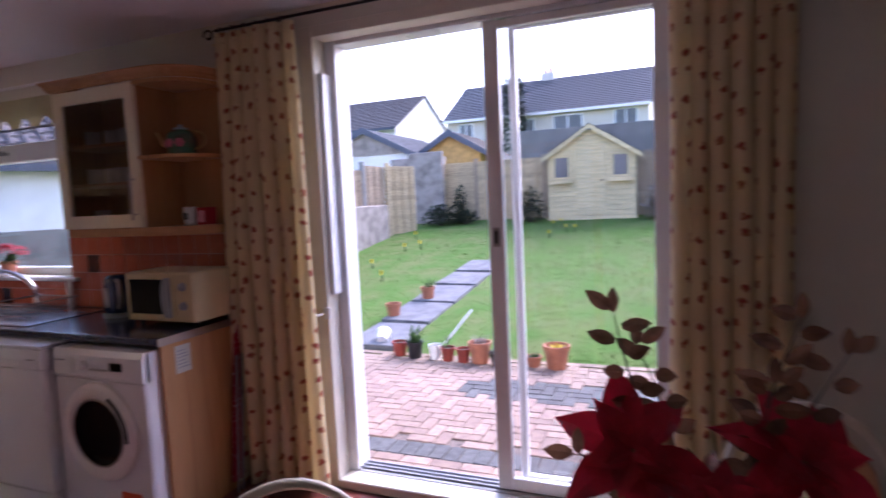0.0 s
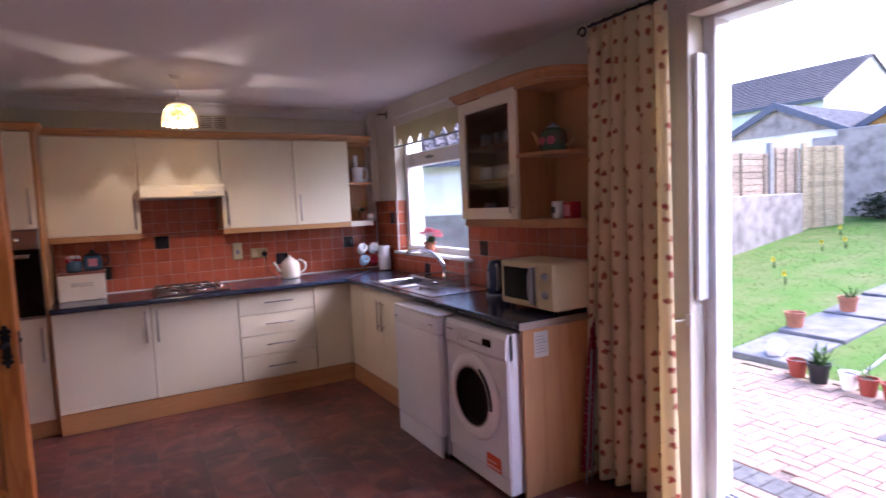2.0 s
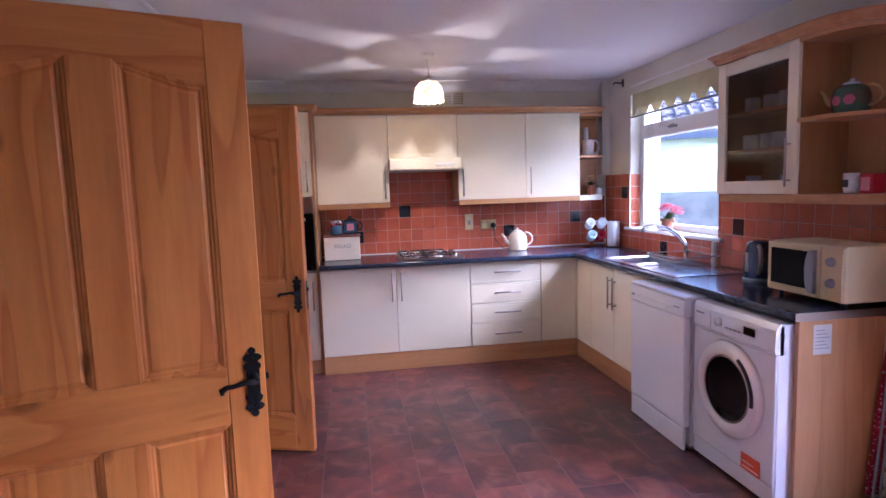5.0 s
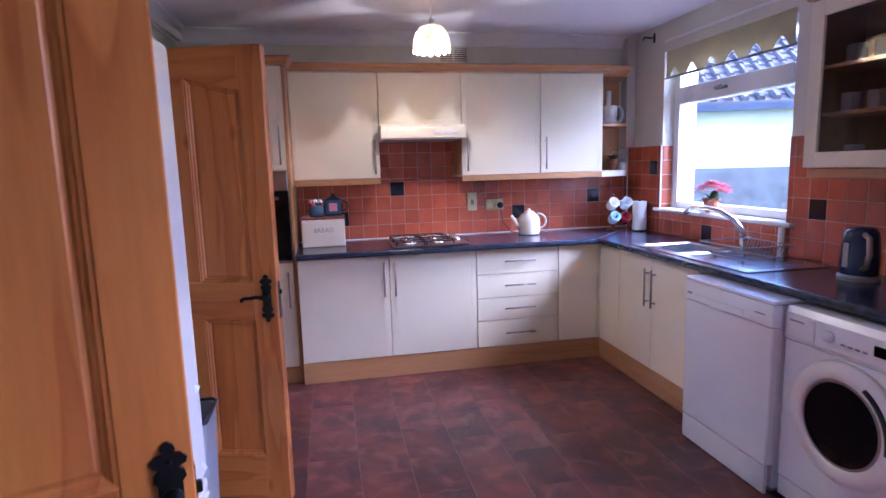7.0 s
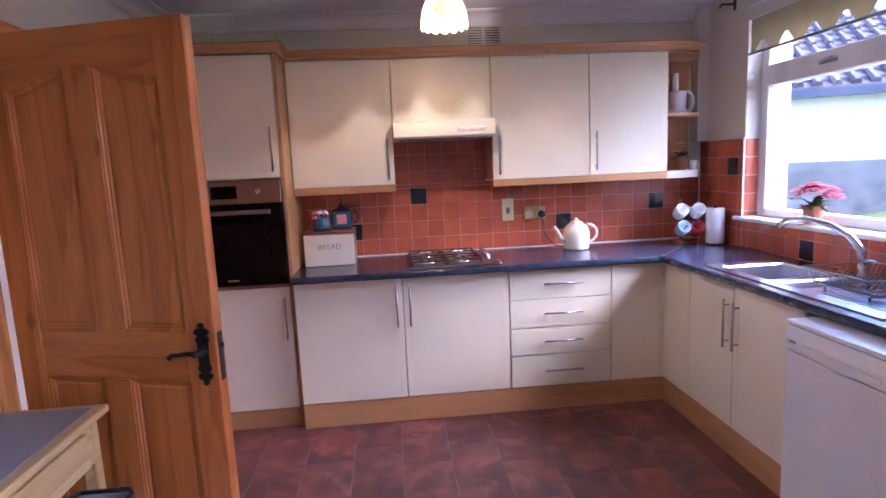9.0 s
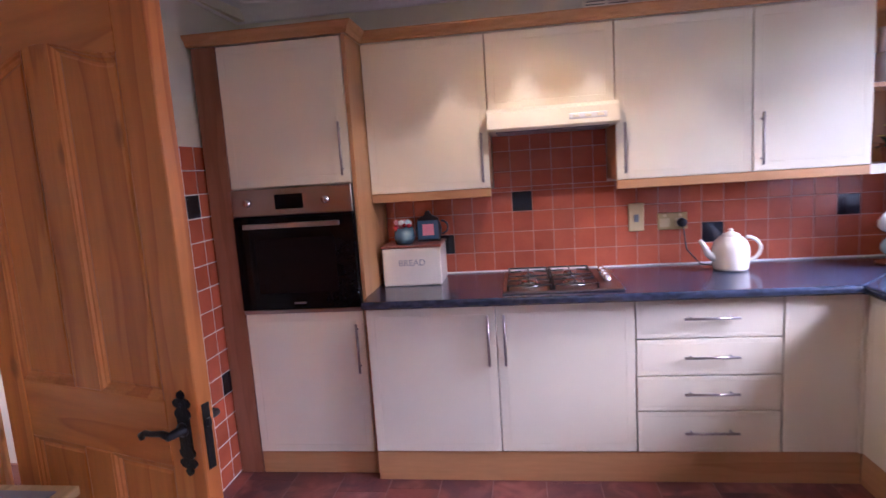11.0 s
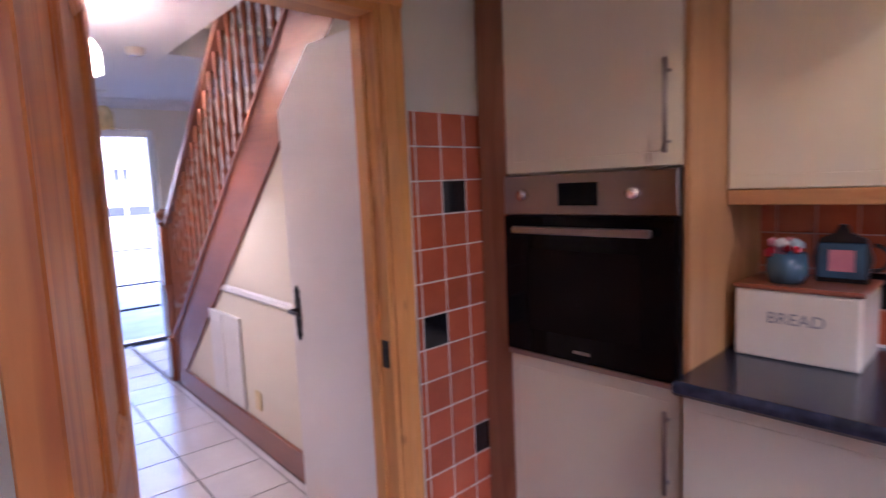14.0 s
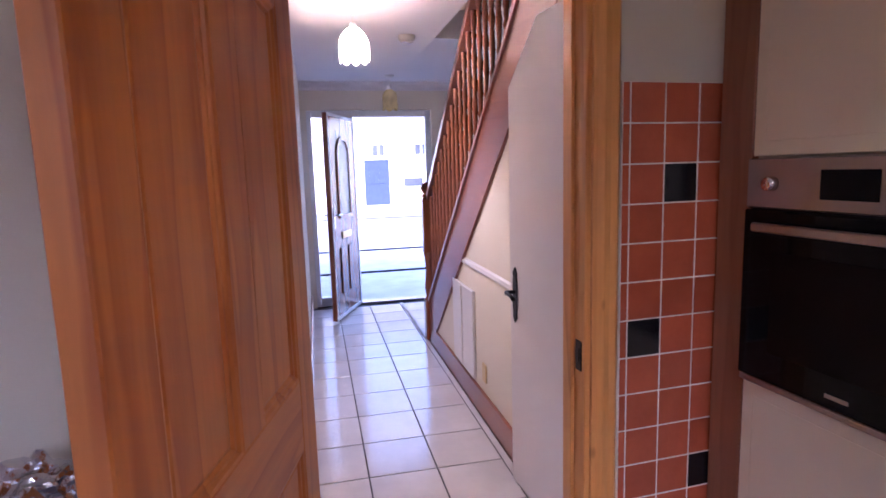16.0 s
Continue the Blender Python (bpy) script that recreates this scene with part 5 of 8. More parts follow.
lathe(bm, [(0.045, 0.35), (0.03, 0.38), (0.04, 0.45), (0.028, 0.62), (0.036, 0.72), (0.045, 0.76)], (-4.38, -4.245, 0), 16)
box(bm, -4.425, -4.335, -4.29, -4.20, 0.76, 1.22, 0.004)
lathe(bm, [(0.03, 1.22), (0.05, 1.235), (0.028, 1.255), (0.048, 1.285), (0.05, 1.31), (0.03, 1.345), (0.0, 1.355)], (-4.38, -4.245, 0), 18)
part("newel_post", bm, "mahogany_z", stairs, "square newel post with a round cap", HM)
y = -4.12
while y < -1.45:
    zb, zt = strz(y) + 0.385, strz(y) + 1.19
    h = zt - zb
    bm = B()
    prof = [(0.019, 0), (0.019, 0.10 * h), (0.012, 0.14 * h), (0.018, 0.17 * h), (0.011, 0.2 * h), (0.018, 0.32 * h), (0.013, 0.44 * h), (0.019, 0.49 * h), (0.019, 0.51 * h), (0.013, 0.56 * h), (0.018, 0.68 * h), (0.011, 0.8 * h), (0.018, 0.83 * h), (0.012, 0.86 * h), (0.019, 0.9 * h), (0.019, h)]
    lathe(bm, [(r, zb + q) for r, q in prof], (-4.395, y, 0), 10)
    part("baluster", bm, "mahogany_z", stairs, "", HM, smooth=True)
    y += 0.112

bm = B()
prism(bm, [(-4.10, 0.0), (-1.905, 0.0), (-1.905, 0.15), (-4.0, 0.15), (-4.14, 0.03)], "x", -4.3715, -4.352)
structure("baseboard", bm, "mahogany_y", "brown stained skirting board under the stairs", "skirting", HM)
bm = B()
box(bm, HX1 - 0.018, HX1 - 0.0005, HY0 + 0.02, -1.16, 0, 0.15, 0.004)
structure("baseboard", bm, "mahogany_y", "brown stained skirting board in the hall", "skirting", HM)
bm = B()
prism(bm, [(-4.3715, 0.855), (-4.362, 0.86), (-4.358, 0.87), (-4.362, 0.89), (-4.3715, 0.9)], "y", -3.09, -1.91)
structure("dado_rail", bm, "white_gloss", "white moulded dado rail under the stairs", "dado rail", HM)
hatch = thing("wall_hatch", label="white painted panel hatch in the under-stairs wall", category="hatch", m=HM @ Matrix.Translation((-4.37, -3.0, 0.2)), kind="structure")
part("panel", box(B(), -4.371, -4.352, -3.28, -2.78, 0.17, 0.72, 0.004), "white_gloss", hatch, "", HM)
part("rib", box(B(), -4.3515, -4.343, -3.07, -3.03, 0.18, 0.71, 0.003), "white_gloss", hatch, "", HM)
bm = B()
box(bm, -4.371, -4.362, -2.63, -2.56, 0.22, 0.33, 0.003)
part("wall_socket", bm, "cream_plastic", None, "small cream wall socket low on the hall wall", HM, category="socket")

cup = thing("cupboard_door", label="plain white under-stairs cupboard door standing slightly ajar", category="door", m=HM @ Matrix.Translation((-4.37, -1.16, 0)), kind="structure")
AJAR = HM @ Matrix.Translation((-4.385, -1.15, 0)) @ pose(0, 0, 0, 0, 0, 5.2) @ Matrix.Translation((4.385, 1.15, 0))
bm = B()
prism(bm, [(-1.925, 0.01), (-1.15, 0.01), (-1.15, 2.02), (-1.66, 2.02), (-1.925, strz(-1.925) - 0.05)], "x", -4.405, -4.366)
part("leaf", bm, "white_satin", cup, "", AJAR)
out = [(0.0, 0.125), (0.01, 0.11), (0.02, 0.1), (0.014, 0.08), (0.02, 0.05), (0.02, -0.05), (0.014, -0.08), (0.02, -0.1), (0.01, -0.11), (0.0, -0.125)]
HYP = -1.872
bm = B()
prism(bm, [(HYP + u, 0.90 + w) for u, w in out] + [(HYP - u, 0.90 + w) for u, w in out[-2:0:-1]], "x", -4.366, -4.360)
hp = part("handle_plate", bm, "black_iron", cup, "ornate black iron handle plate", AJAR)
bm = B()
tube(bm, [(-4.361, HYP, 0.915), (-4.318, HYP, 0.915), (-4.31, HYP + 0.02, 0.918), (-4.31, HYP + 0.07, 0.915), (-4.31, HYP + 0.095, 0.905)], 0.009, 8)
part("lever", bm, "black_iron", hp, "", AJAR, smooth=True)

# front door, side light and frame
fd = thing("front_door_frame", label="white front door frame with a narrow side light", category="door frame", m=HM @ Matrix.Translation((-4.1, HY0, 0)), kind="structure")
fy0, fy1 = HY0 - 0.13, HY0 - 0.05
bm = B()
for a, b in ((-4.74, -4.68), (-3.90, -3.83), (-3.47, -3.42)):
    box(bm, a, b, fy0, fy1, 0, 2.10, 0.004)
box(bm, -4.6795, -3.9005, fy0, fy1, 2.03, 2.10, 0.004)
box(bm, -3.8295, -3.4705, fy0, fy1, 2.03, 2.10, 0.004)
box(bm, -3.8295, -3.4705, fy0, fy1, 0.0, 0.10, 0.004)
part("frame_bars", bm, "upvc", fd, "", HM)
p = part("pane", box(B(), -3.835, -3.465, fy0 + 0.03, fy0 + 0.036, 0.095, 2.035), "window_glass", fd, "", HM)
p.visible_shadow = False
part("threshold", box(B(), -4.68, -3.90, fy0 - 0.03, fy1 + 0.03, -0.004, 0.022, 0.004), "brushed_steel", fd, "metal threshold", HM)
leafm = HM @ pose(-3.88, -5.735, 0, 0, 0, 68)
fl = thing("front_door", label="wood-grain front door with an arched glass light, open inward", category="door", m=leafm, kind="structure")
part("leaf", box(B(), 0, 0.78, -0.022, 0.022, 0.02, 2.01, 0.003), "mahogany_z", fl, local=True)
for s in (-1, 1):
    y = s * 0.0225
    bm = B()
    for x0, x1, z0, z1 in ((0.0, 0.03, 0.02, 2.01), (0.75, 0.78, 0.02, 2.01), (0.03, 0.75, 0.02, 0.06), (0.03, 0.75, 1.98, 2.01)):
        box(bm, x0, x1, min(y, y + s * 0.004), max(y, y + s * 0.004), z0, z1, 0.001)
    part("edge_trim", bm, "upvc", fl, "white edge trim", local=True)
    bm = B()
    ar = [(0.20, 1.0), (0.58, 1.0)] + [(0.39 + 0.19 * math.cos(a), 1.62 + 0.19 * math.sin(a)) for a in (math.pi * i / 14 for i in range(15))]
    inner = [(0.24, 1.04), (0.54, 1.04)] + [(0.39 + 0.15 * math.cos(a), 1.62 + 0.15 * math.sin(a)) for a in (math.pi * i / 14 for i in range(15))]
    A = [[bm.verts.new((p_[0], yy, p_[1])) for p_ in q] for q, yy in ((ar, y), (ar, y + s * 0.014), (inner, y + s * 0.014), (inner, y))]
    n = len(ar)
    for a, b in zip(A, A[1:]):
        for i in range(n):
            bm.faces.new((a[i], a[(i + 1) % n], b[(i + 1) % n], b[i]))
    part("light_moulding", bm, "mahogany_z", fl, "", local=True)
    # opaque pane on the solid leaf, coloured pale as if daylight shone through
    bm = B()
    prism(bm, inner, "y", y + s * 0.0, y + s * 0.002)
    part("pane", bm, "daylit_frosted_pane", fl, "arched frosted glass with daylight put into its pale colour", local=True)
    bm = B()
    for x0, x1 in ((0.18, 0.37), (0.41, 0.60)):
        box(bm, x0, x1, min(y, y + s * 0.012), max(y, y + s * 0.012), 0.25, 0.72, 0.01)
    part("raised_panel", bm, "mahogany_z", fl, "", local=True)
    part("letter_plate", box(B(), 0.26, 0.52, min(y, y + s * 0.01), max(y, y + s * 0.01), 0.80, 0.87, 0.004), "brass", fl, local=True)
    bm = B()
    box(bm, 0.705, 0.74, min(y, y + s * 0.008), max(y, y + s * 0.008), 0.92, 1.12, 0.003)
    tube(bm, [(0.722, y + s * 0.008, 1.05), (0.722, y + s * 0.05, 1.05), (0.62, y + s * 0.05, 1.05)], 0.008, 8)
    part("handle", bm, "chrome", fl, "chrome lever handle", local=True)


def pendant(name, x, y, top, rose_z, r, h, material, label, m=Matrix.Identity(4), petals=10):
    """A hanging glass shade with a scalloped rim on a cord and ceiling rose."""
    t = thing(name, label=label, category="pendant lamp", m=m @ Matrix.Translation((x, y, rose_z)))
    bm = B()
    lathe(bm, [(0.0, rose_z - 0.03), (0.02, rose_z - 0.028), (0.045, rose_z - 0.012), (0.048, rose_z)], (x, y, 0), 18)
    part("ceiling_rose", bm, "white_gloss", t, "", m, smooth=True)
    part("cord", tube(B(), [(x, y, rose_z - 0.03), (x, y, top + 0.03)], 0.004, 6), "white_gloss", t, "", m)
    bm = B()
    lathe(bm, [(0.0, top + 0.035), (0.018, top + 0.03), (0.02, top - 0.02), (0.0, top - 0.022)], (x, y, 0), 12)
    part("lamp_holder", bm, "white_gloss", t, "", m, smooth=True)
    return t


hall_lamp = pendant("hall_pendant_lamp", -3.72, -2.78, 2.22, HZ, 0.09, 0.2, "opal_glass", "lit hall pendant with a white scalloped glass shade", HM)


def scallop_shade(x, y, top, r, h, material, parent, m, petals, neck=0.03, belly=0.55):
    bm = B()
    seg, rows = petals * 8, 8
    grid = []
    for j in range(rows + 1):
        v = j / rows
        rr = neck + (r - neck) * math.sin(math.pi / 2 * min(1, v / belly)) ** 0.8 * (1 - 0.06 * max(0, v - belly))
        row = []
        for i in range(seg):
            a = 2 * math.pi * i / seg
            dip = abs(math.sin(a * petals / 2))
            z = top - h * v - (0.022 * dip if j == rows else 0)
            k = 1 + 0.03 * dip * v
            row.append(bm.verts.new((x + rr * k * math.cos(a), y + rr * k * math.sin(a), z)))
        grid.append(row)
    for p, q in zip(grid, grid[1:]):
        for i in range(seg):
            bm.faces.new((p[i], p[(i + 1) % seg], q[(i + 1) % seg], q[i]))
    return part("shade", bm, material, parent, "", m, smooth=True)


scallop_shade(-3.72, -2.78, 2.225, 0.08, 0.16, "opal_glass", hall_lamp, HM, 9)
hall_lamp2 = pendant("porch_pendant_lamp", -4.24, -5.25, 2.25, HZ, 0.07, 0.16, "amber_glass", "unlit amber glass pendant near the front door", HM)
scallop_shade(-4.24, -5.25, 2.245, 0.075, 0.18, "amber_glass", hall_lamp2, HM, 6, belly=0.4)
bm = B()
lathe(bm, [(0.0, HZ - 0.045), (0.045, HZ - 0.042), (0.058, HZ - 0.02), (0.06, HZ)], (-4.15, -3.60, 0), 20)
part("smoke_alarm", bm, "cream_ceramic", None, "round cream smoke alarm on the hall ceiling", HM, smooth=True, category="smoke alarm")

# ---- kitchen pendant: five leaded panels, each with three lobes at the rim and a clear slot at its sides ----
kl = pendant("kitchen_pendant_lamp", -4.10, 0.64, 2.275, ZC, 0.12, 0.17, "tiffany_glass", "lit kitchen pendant with a scalloped cream and white leaded glass shade")
LX, LY = -4.10, 0.64
PANELS, LOBES, PHASE = 5, 3, radians(18)


def shade_ring(v):
    return 0.032 + 0.078 * math.sin(math.pi / 2 * v) ** 0.75, 2.272 - 0.13 * (1 - math.cos(math.pi / 2 * v)) ** 0.8


def shade_piece(a0, a1, steps, across, lobes=0):
    """Part of the bell between two angles; steps are (height along the bell, share cut away at the sides)."""
    bm = B()
    grid = []
    for j, (v, cut) in enumerate(steps):
        r, z = shade_ring(v)
        row = []
        for i in range(across + 1):
            u = i / across
            a = a0 + (a1 - a0) * (cut / 2 + u * (1 - cut))
            dip = 0.023 * abs(math.sin(math.pi * u * lobes)) ** 0.7 if lobes and j == len(steps) - 1 else 0.0
            row.append(bm.verts.new((LX + r * math.cos(a), LY + r * math.sin(a), z - dip)))
        grid.append(row)
    for p, q in zip(grid, grid[1:]):
        for i in range(across):
            bm.faces.new((p[i], p[i + 1], q[i + 1], q[i]))
    return bm


for k in range(PANELS):
    a0, a1 = PHASE + 2 * math.pi * k / PANELS, PHASE + 2 * math.pi * (k + 1) / PANELS
    part("crown_panel", shade_piece(a0, a1, [(0.0, 0), (0.12, 0), (0.25, 0), (0.37, 0), (0.485, 0)], 12), "tiffany_glass", kl, smooth=True)
    part("glass_panel", shade_piece(a0, a1, [(0.487, 0.72), (0.55, 0.40), (0.62, 0.18), (0.70, 0.05), (0.76, 0), (0.88, 0), (1.0, 0)], 36, LOBES), "tiffany_glass", kl, smooth=True)
for k in range(PANELS):
    a = PHASE + 2 * math.pi * k / PANELS
    for lo, hi in ((0.0, 0.485), (0.76, 1.0)):
        came = tube(B(), [(LX + r * math.cos(a), LY + r * math.sin(a), z) for r, z in (shade_ring(lo + (hi - lo) * i / 4) for i in range(5))], 0.0016, 5)
        part("lead_came", came, "brass", kl, smooth=True)
bm = B()
tube(bm, arc((LX, LY, 2.272), 0.034, 0, 360, 24, "xy"), 0.003, 6)
part("crown_ring", bm, "brass", kl, "dark brass ring", smooth=True)
bm = B()
lathe(bm, [(0.0, 2.268), (0.03, 2.269), (0.062, 2.256), (0.064, 2.259), (0.03, 2.276), (0.0, 2.277)], (LX, LY, 0), 20)
part("crown_cap", bm, "white_gloss", kl, smooth=True)

# ---- garden ----
G0 = -0.14          # level of the bricks
YB = 5.42           # where the bricks end and the lawn begins
K = 0.115


def ground_z(y):
    return G0 - 0.01 + max(0.0, min(y, 16.5) - YB - 0.1) * K


bm = B()
ys = [-400, -60, -20, -9, HY0 - 0.35, HY0 - 0.2, 2.6, YB, YB + 0.1] + [YB + 0.1 + 0.5 * i for i in range(1, 25)] + [22, 40, 120, 500]
xs = [-500, -120, -40, -20, -12, -9, -7.5] + [-6.5 + 0.5 * i for i in range(18)] + [4, 8, 20, 60, 500]


def gz(x, y):
    if y < 2.7:
        return -0.22
    return ground_z(y) + 0.03 * noise.noise((x * 0.7, y * 0.7, 0)) * min(1, max(0, y - YB))


vv = [[bm.verts.new((x, y, gz(x, y))) for x in xs] for y in ys]
for a, b in zip(vv, vv[1:]):
    for i in range(len(xs) - 1):
        bm.faces.new((a[i], a[i + 1], b[i + 1], b[i]))
structure("ground", bm, "grass", "mown green lawn rising gently to the back fence", "lawn", smooth=True)

# grass blades, thick near the bricks
rng = random.Random(5)
bm = B()
for i in range(34000):
    y = YB + 0.1 + 10.0 * rng.random() ** 1.8
    x = rng.uniform(-6.0, 2.0) if y > 7 else rng.uniform(-4.6, 1.6)
    if abs(x + 3.0 - 0.02 * (y - 6)) < 0.36 and y < 9.9:
        continue
    h = rng.uniform(0.010, 0.032)
    a = rng.uniform(0, 6.28)
    w = 0.0035 + 0.0008 * (y - YB)
    z = gz(x, y) - 0.005
    dx, dy = w * math.cos(a), w * math.sin(a)
    bm.faces.new([bm.verts.new(p) for p in ((x - dx, y - dy, z), (x + dx, y + dy, z), (x + rng.uniform(-0.03, 0.03), y + rng.uniform(-0.03, 0.03), z + h))])
part("grass_blades", bm, "grass_blade", None, "short green grass blades across the lawn", kind="stuff", category="grass")

# path of paving slabs up the lawn
pv = thing("garden_path", (-3.0, 8, 0), "grey concrete slab path climbing the lawn", "path", kind="structure")
for i in range(5):
    y0 = YB + 0.08 + i * 0.86
    xm = -3.02 + 0.02 * i
    zz = ground_z(y0 + 0.42) + 0.045
    bm = box(B(), -0.33, 0.33, -0.42, 0.42, -0.07, 0, 0.008)
    bm.transform(Matrix.Translation((xm, y0 + 0.42, zz)) @ pose(0, 0, 0, 5.0 + (i % 3 - 1) * 0.9, (i % 2) * 0.8, 0))
    part("slab", bm, "slab", pv)

# patio of bricks laid in herringbone, a dark border and a soldier course
bm = B()
box(bm, -5.2, 3.0, YN + 0.281, YB + 0.02, G0 - 0.08, G0 - 0.012)
patio_floor = structure("patio", bm, "sand_joint", "weathered red brick patio laid in herringbone with dark borders", "patio")


def brick_mesh(name, lx, ly, material):
    bm = box(B(), -lx / 2 + 0.003, lx / 2 - 0.003, -ly / 2 + 0.003, ly / 2 - 0.003, -0.06, 0, 0.005)
    me = finish(bm, name)
    me.materials.append(M[material])
    return me


BR = {(h, c): brick_mesh("brick", *((0.2, 0.1) if h else (0.1, 0.2)), "brick_red" if c == 0 else "brick_grey") for h in (0, 1) for c in (0, 1)}
rest = B()
rng = random.Random(11)
count = 0


def lay(x, y, h, c):
    """One paver; those past the first 300 by the door are joined."""
    global count
    z = G0 + rng.uniform(-0.003, 0.003)
    if count < 298 and -2.7 < x < 0.2:
        o = new("brick", BR[(h, c)])
        o.location = (x, y, z)
        o.rotation_euler = (rng.uniform(-0.01, 0.01), rng.uniform(-0.01, 0.01), rng.uniform(-0.01, 0.01))
        o.parent = patio_floor
        count += 1
        return
    lx, ly = (0.2, 0.1) if h else (0.1, 0.2)
    box(rest, x - lx / 2 + 0.004, x + lx / 2 - 0.004, y - ly / 2 + 0.004, y + ly / 2 - 0.004, z - 0.05, z)


Y0 = 3.42           # field of herringbone starts past the border
cells = []
for i in range(-52, 30):
    for j in range(-2, 40):
        x, y = i * 0.1, Y0 + j * 0.1
        k = (i + j) % 4
        if k == 0:
            cells.append((x + 0.1, y + 0.05, 1))
        elif k == 2:
            cells.append((x + 0.05, y + 0.1, 0))
cells = [c for c in cells if -5.0 < c[0] < 2.9 and Y0 + 0.03 < c[1] < YB - 0.06]
for n in range(-26, 15):
    for y, h in ((2.86, 1), (2.96, 1), (3.06, 1), (3.16, 1)):
        lay(n * 0.2 + (0.1 if round(y * 10) % 2 else 0), y, h, 0)
for n in range(-50, 29):
    lay(n * 0.1, 3.31, 0, 1)
for x, y, h in sorted(cells, key=lambda c: c[1]):
    dark = 1 if (abs(y - 4.55) < 0.22 and x > -1.6) else 0
    lay(x, y, h, dark)
for n in range(-26, 15):
    lay(n * 0.2, YB - 0.01, 1, 0)
part("brick_rest", rest, "brick_joined", patio_floor, "joined outer bricks", kind="stuff")
bm = B()
box(bm, -5.0, 2.9, YN + 0.282, 2.805, G0 - 0.05, G0 + 0.01, 0.006)
structure("door_step", bm, "concrete", "pale concrete strip outside the patio door", "step")


def plant_pot(x, y, r, h, material, label, plant=None, tip=0.0, z=None, group="garden pots"):
    z = ground_z(y) + 0.01 if z is None else z
    t = thing("plant_pot", label=label, category="plant pot", group=group, m=Matrix.Translation((x, y, z)) @ (pose(0, 0, r * 0.8, tip, 0, 20) if tip else Matrix.Identity(4)))
    bm = B()
    lathe(bm, [(0, 0), (r * 0.7, 0), (r * 0.92, h * 0.8), (r, h * 0.8), (r * 1.03, h), (r * 0.9, h), (r * 0.85, h * 0.8), (0, h * 0.78)], (0, 0, 0), 20)
    part("pot", bm, material, t, local=True, smooth=False)
    bm = B()
    lathe(bm, [(0, h * 0.86), (r * 0.5, h * 0.87), (r * 0.86, h * 0.84)], (0, 0, 0), 14)
    part("soil", bm, "soil", t, local=True)
    if plant:
        bm = B()
        q = random.Random(int(x * 100) + 7)
        for _ in range(plant[1]):
            a, e = q.uniform(0, 6.28), q.uniform(0.5, 1.5)
            leaf(bm, (q.uniform(-0.4, 0.4) * r, q.uniform(-0.4, 0.4) * r, h * 0.84), (math.cos(a) * math.cos(e), math.sin(a) * math.cos(e), math.sin(e)), (0, 0, 1), q.uniform(0.5, 1) * plant[2], plant[3], 0.2, 0.4, 3)
        part("foliage", bm, plant[0], t, local=True)
    return t


YP = YB - 0.12
plant_pot(-2.93, YB + 0.18, 0.085, 0.16, "white_ceramic", "small white pot lying tipped over on the bricks", tip=-70)
plant_pot(-2.58, YP + 0.05, 0.085, 0.15, "red_pot", "small dark red plastic plant pot")
plant_pot(-2.38, YP, 0.09, 0.17, "black_plastic", "black plastic pot with thin green plants", ("leaf_green", 40, 0.25, 0.02))
plant_pot(-2.15, YP, 0.07, 0.15, "paper_white", "white and red printed plant pot")
plant_pot(-2.00, YP - 0.03, 0.075, 0.14, "red_pot", "small dark red plastic plant pot", ("leaf_green", 10, 0.2, 0.012))
plant_pot(-1.83, YP - 0.04, 0.075, 0.14, "red_pot", "small dark red plastic plant pot")
plant_pot(-1.66, YP - 0.02, 0.115, 0.21, "clay_pot", "terracotta clay pot with dry stems", ("weathered", 26, 0.14, 0.012))
plant_pot(-1.47, YP - 0.08, 0.075, 0.13, "black_plastic", "small black pot with a white label", ("leaf_green", 16, 0.12, 0.012))
plant_pot(-1.12, YP - 0.02, 0.08, 0.10, "clay_pot", "small clay pot with yellow-green seedlings", ("leaf_green", 20, 0.08, 0.015))
plant_pot(-0.90, YP - 0.03, 0.125, 0.22, "clay_pot", "large faded clay pot with yellow flowers", ("petal_yellow", 22, 0.07, 0.03))
plant_pot(-3.25, 6.55, 0.1, 0.2, "clay_pot", "clay pot standing on the slab path")
plant_pot(-3.10, 7.35, 0.1, 0.2, "clay_pot", "clay pot standing at the path's edge", ("leaf_green", 14, 0.2, 0.02))
tube_bm = tube(B(), [(-2.05, YP + 0.02, 0.02), (-1.84, YP + 0.3, 0.32)], 0.012, 8)
part("garden_cane", tube_bm, "paper_white", None, "pale stick leaning among the pots", category="cane")

rng = random.Random(3)
for i in range(10):
    x, y = (rng.uniform(-5.4, -3.7), rng.uniform(8, 12.8)) if i < 5 else (rng.uniform(-3.0, -1.8), rng.uniform(11.5, 13.6))
    z = ground_z(y)
    t = thing("daffodil", (x, y, z - 0.02), "yellow daffodil in the lawn", "flower", "daffodils")
    bm = B()
    for k in range(7):
        a = k * 0.9
        leaf(bm, (x, y, z - 0.02), (0.3 * math.cos(a), 0.3 * math.sin(a), 1), (math.cos(a), math.sin(a), 0.2), 0.15, 0.012, 0.1, 0.2, 3)
    part("leaves", bm, "leaf_green", t)
    bm = B()
    for k in range(6):
        a = k * math.pi / 3
        leaf(bm, (x, y, z + 0.16), (math.cos(a) * 0.6, -0.7, math.sin(a)), (0, -1, 0), 0.05, 0.035, 0.1, 0, 3)
    lathe(bm, [(0.012, 0), (0.022, 0.04)], (x, y - 0.03, z + 0.16), 8)
    part("bloom", bm, "petal_yellow", t)


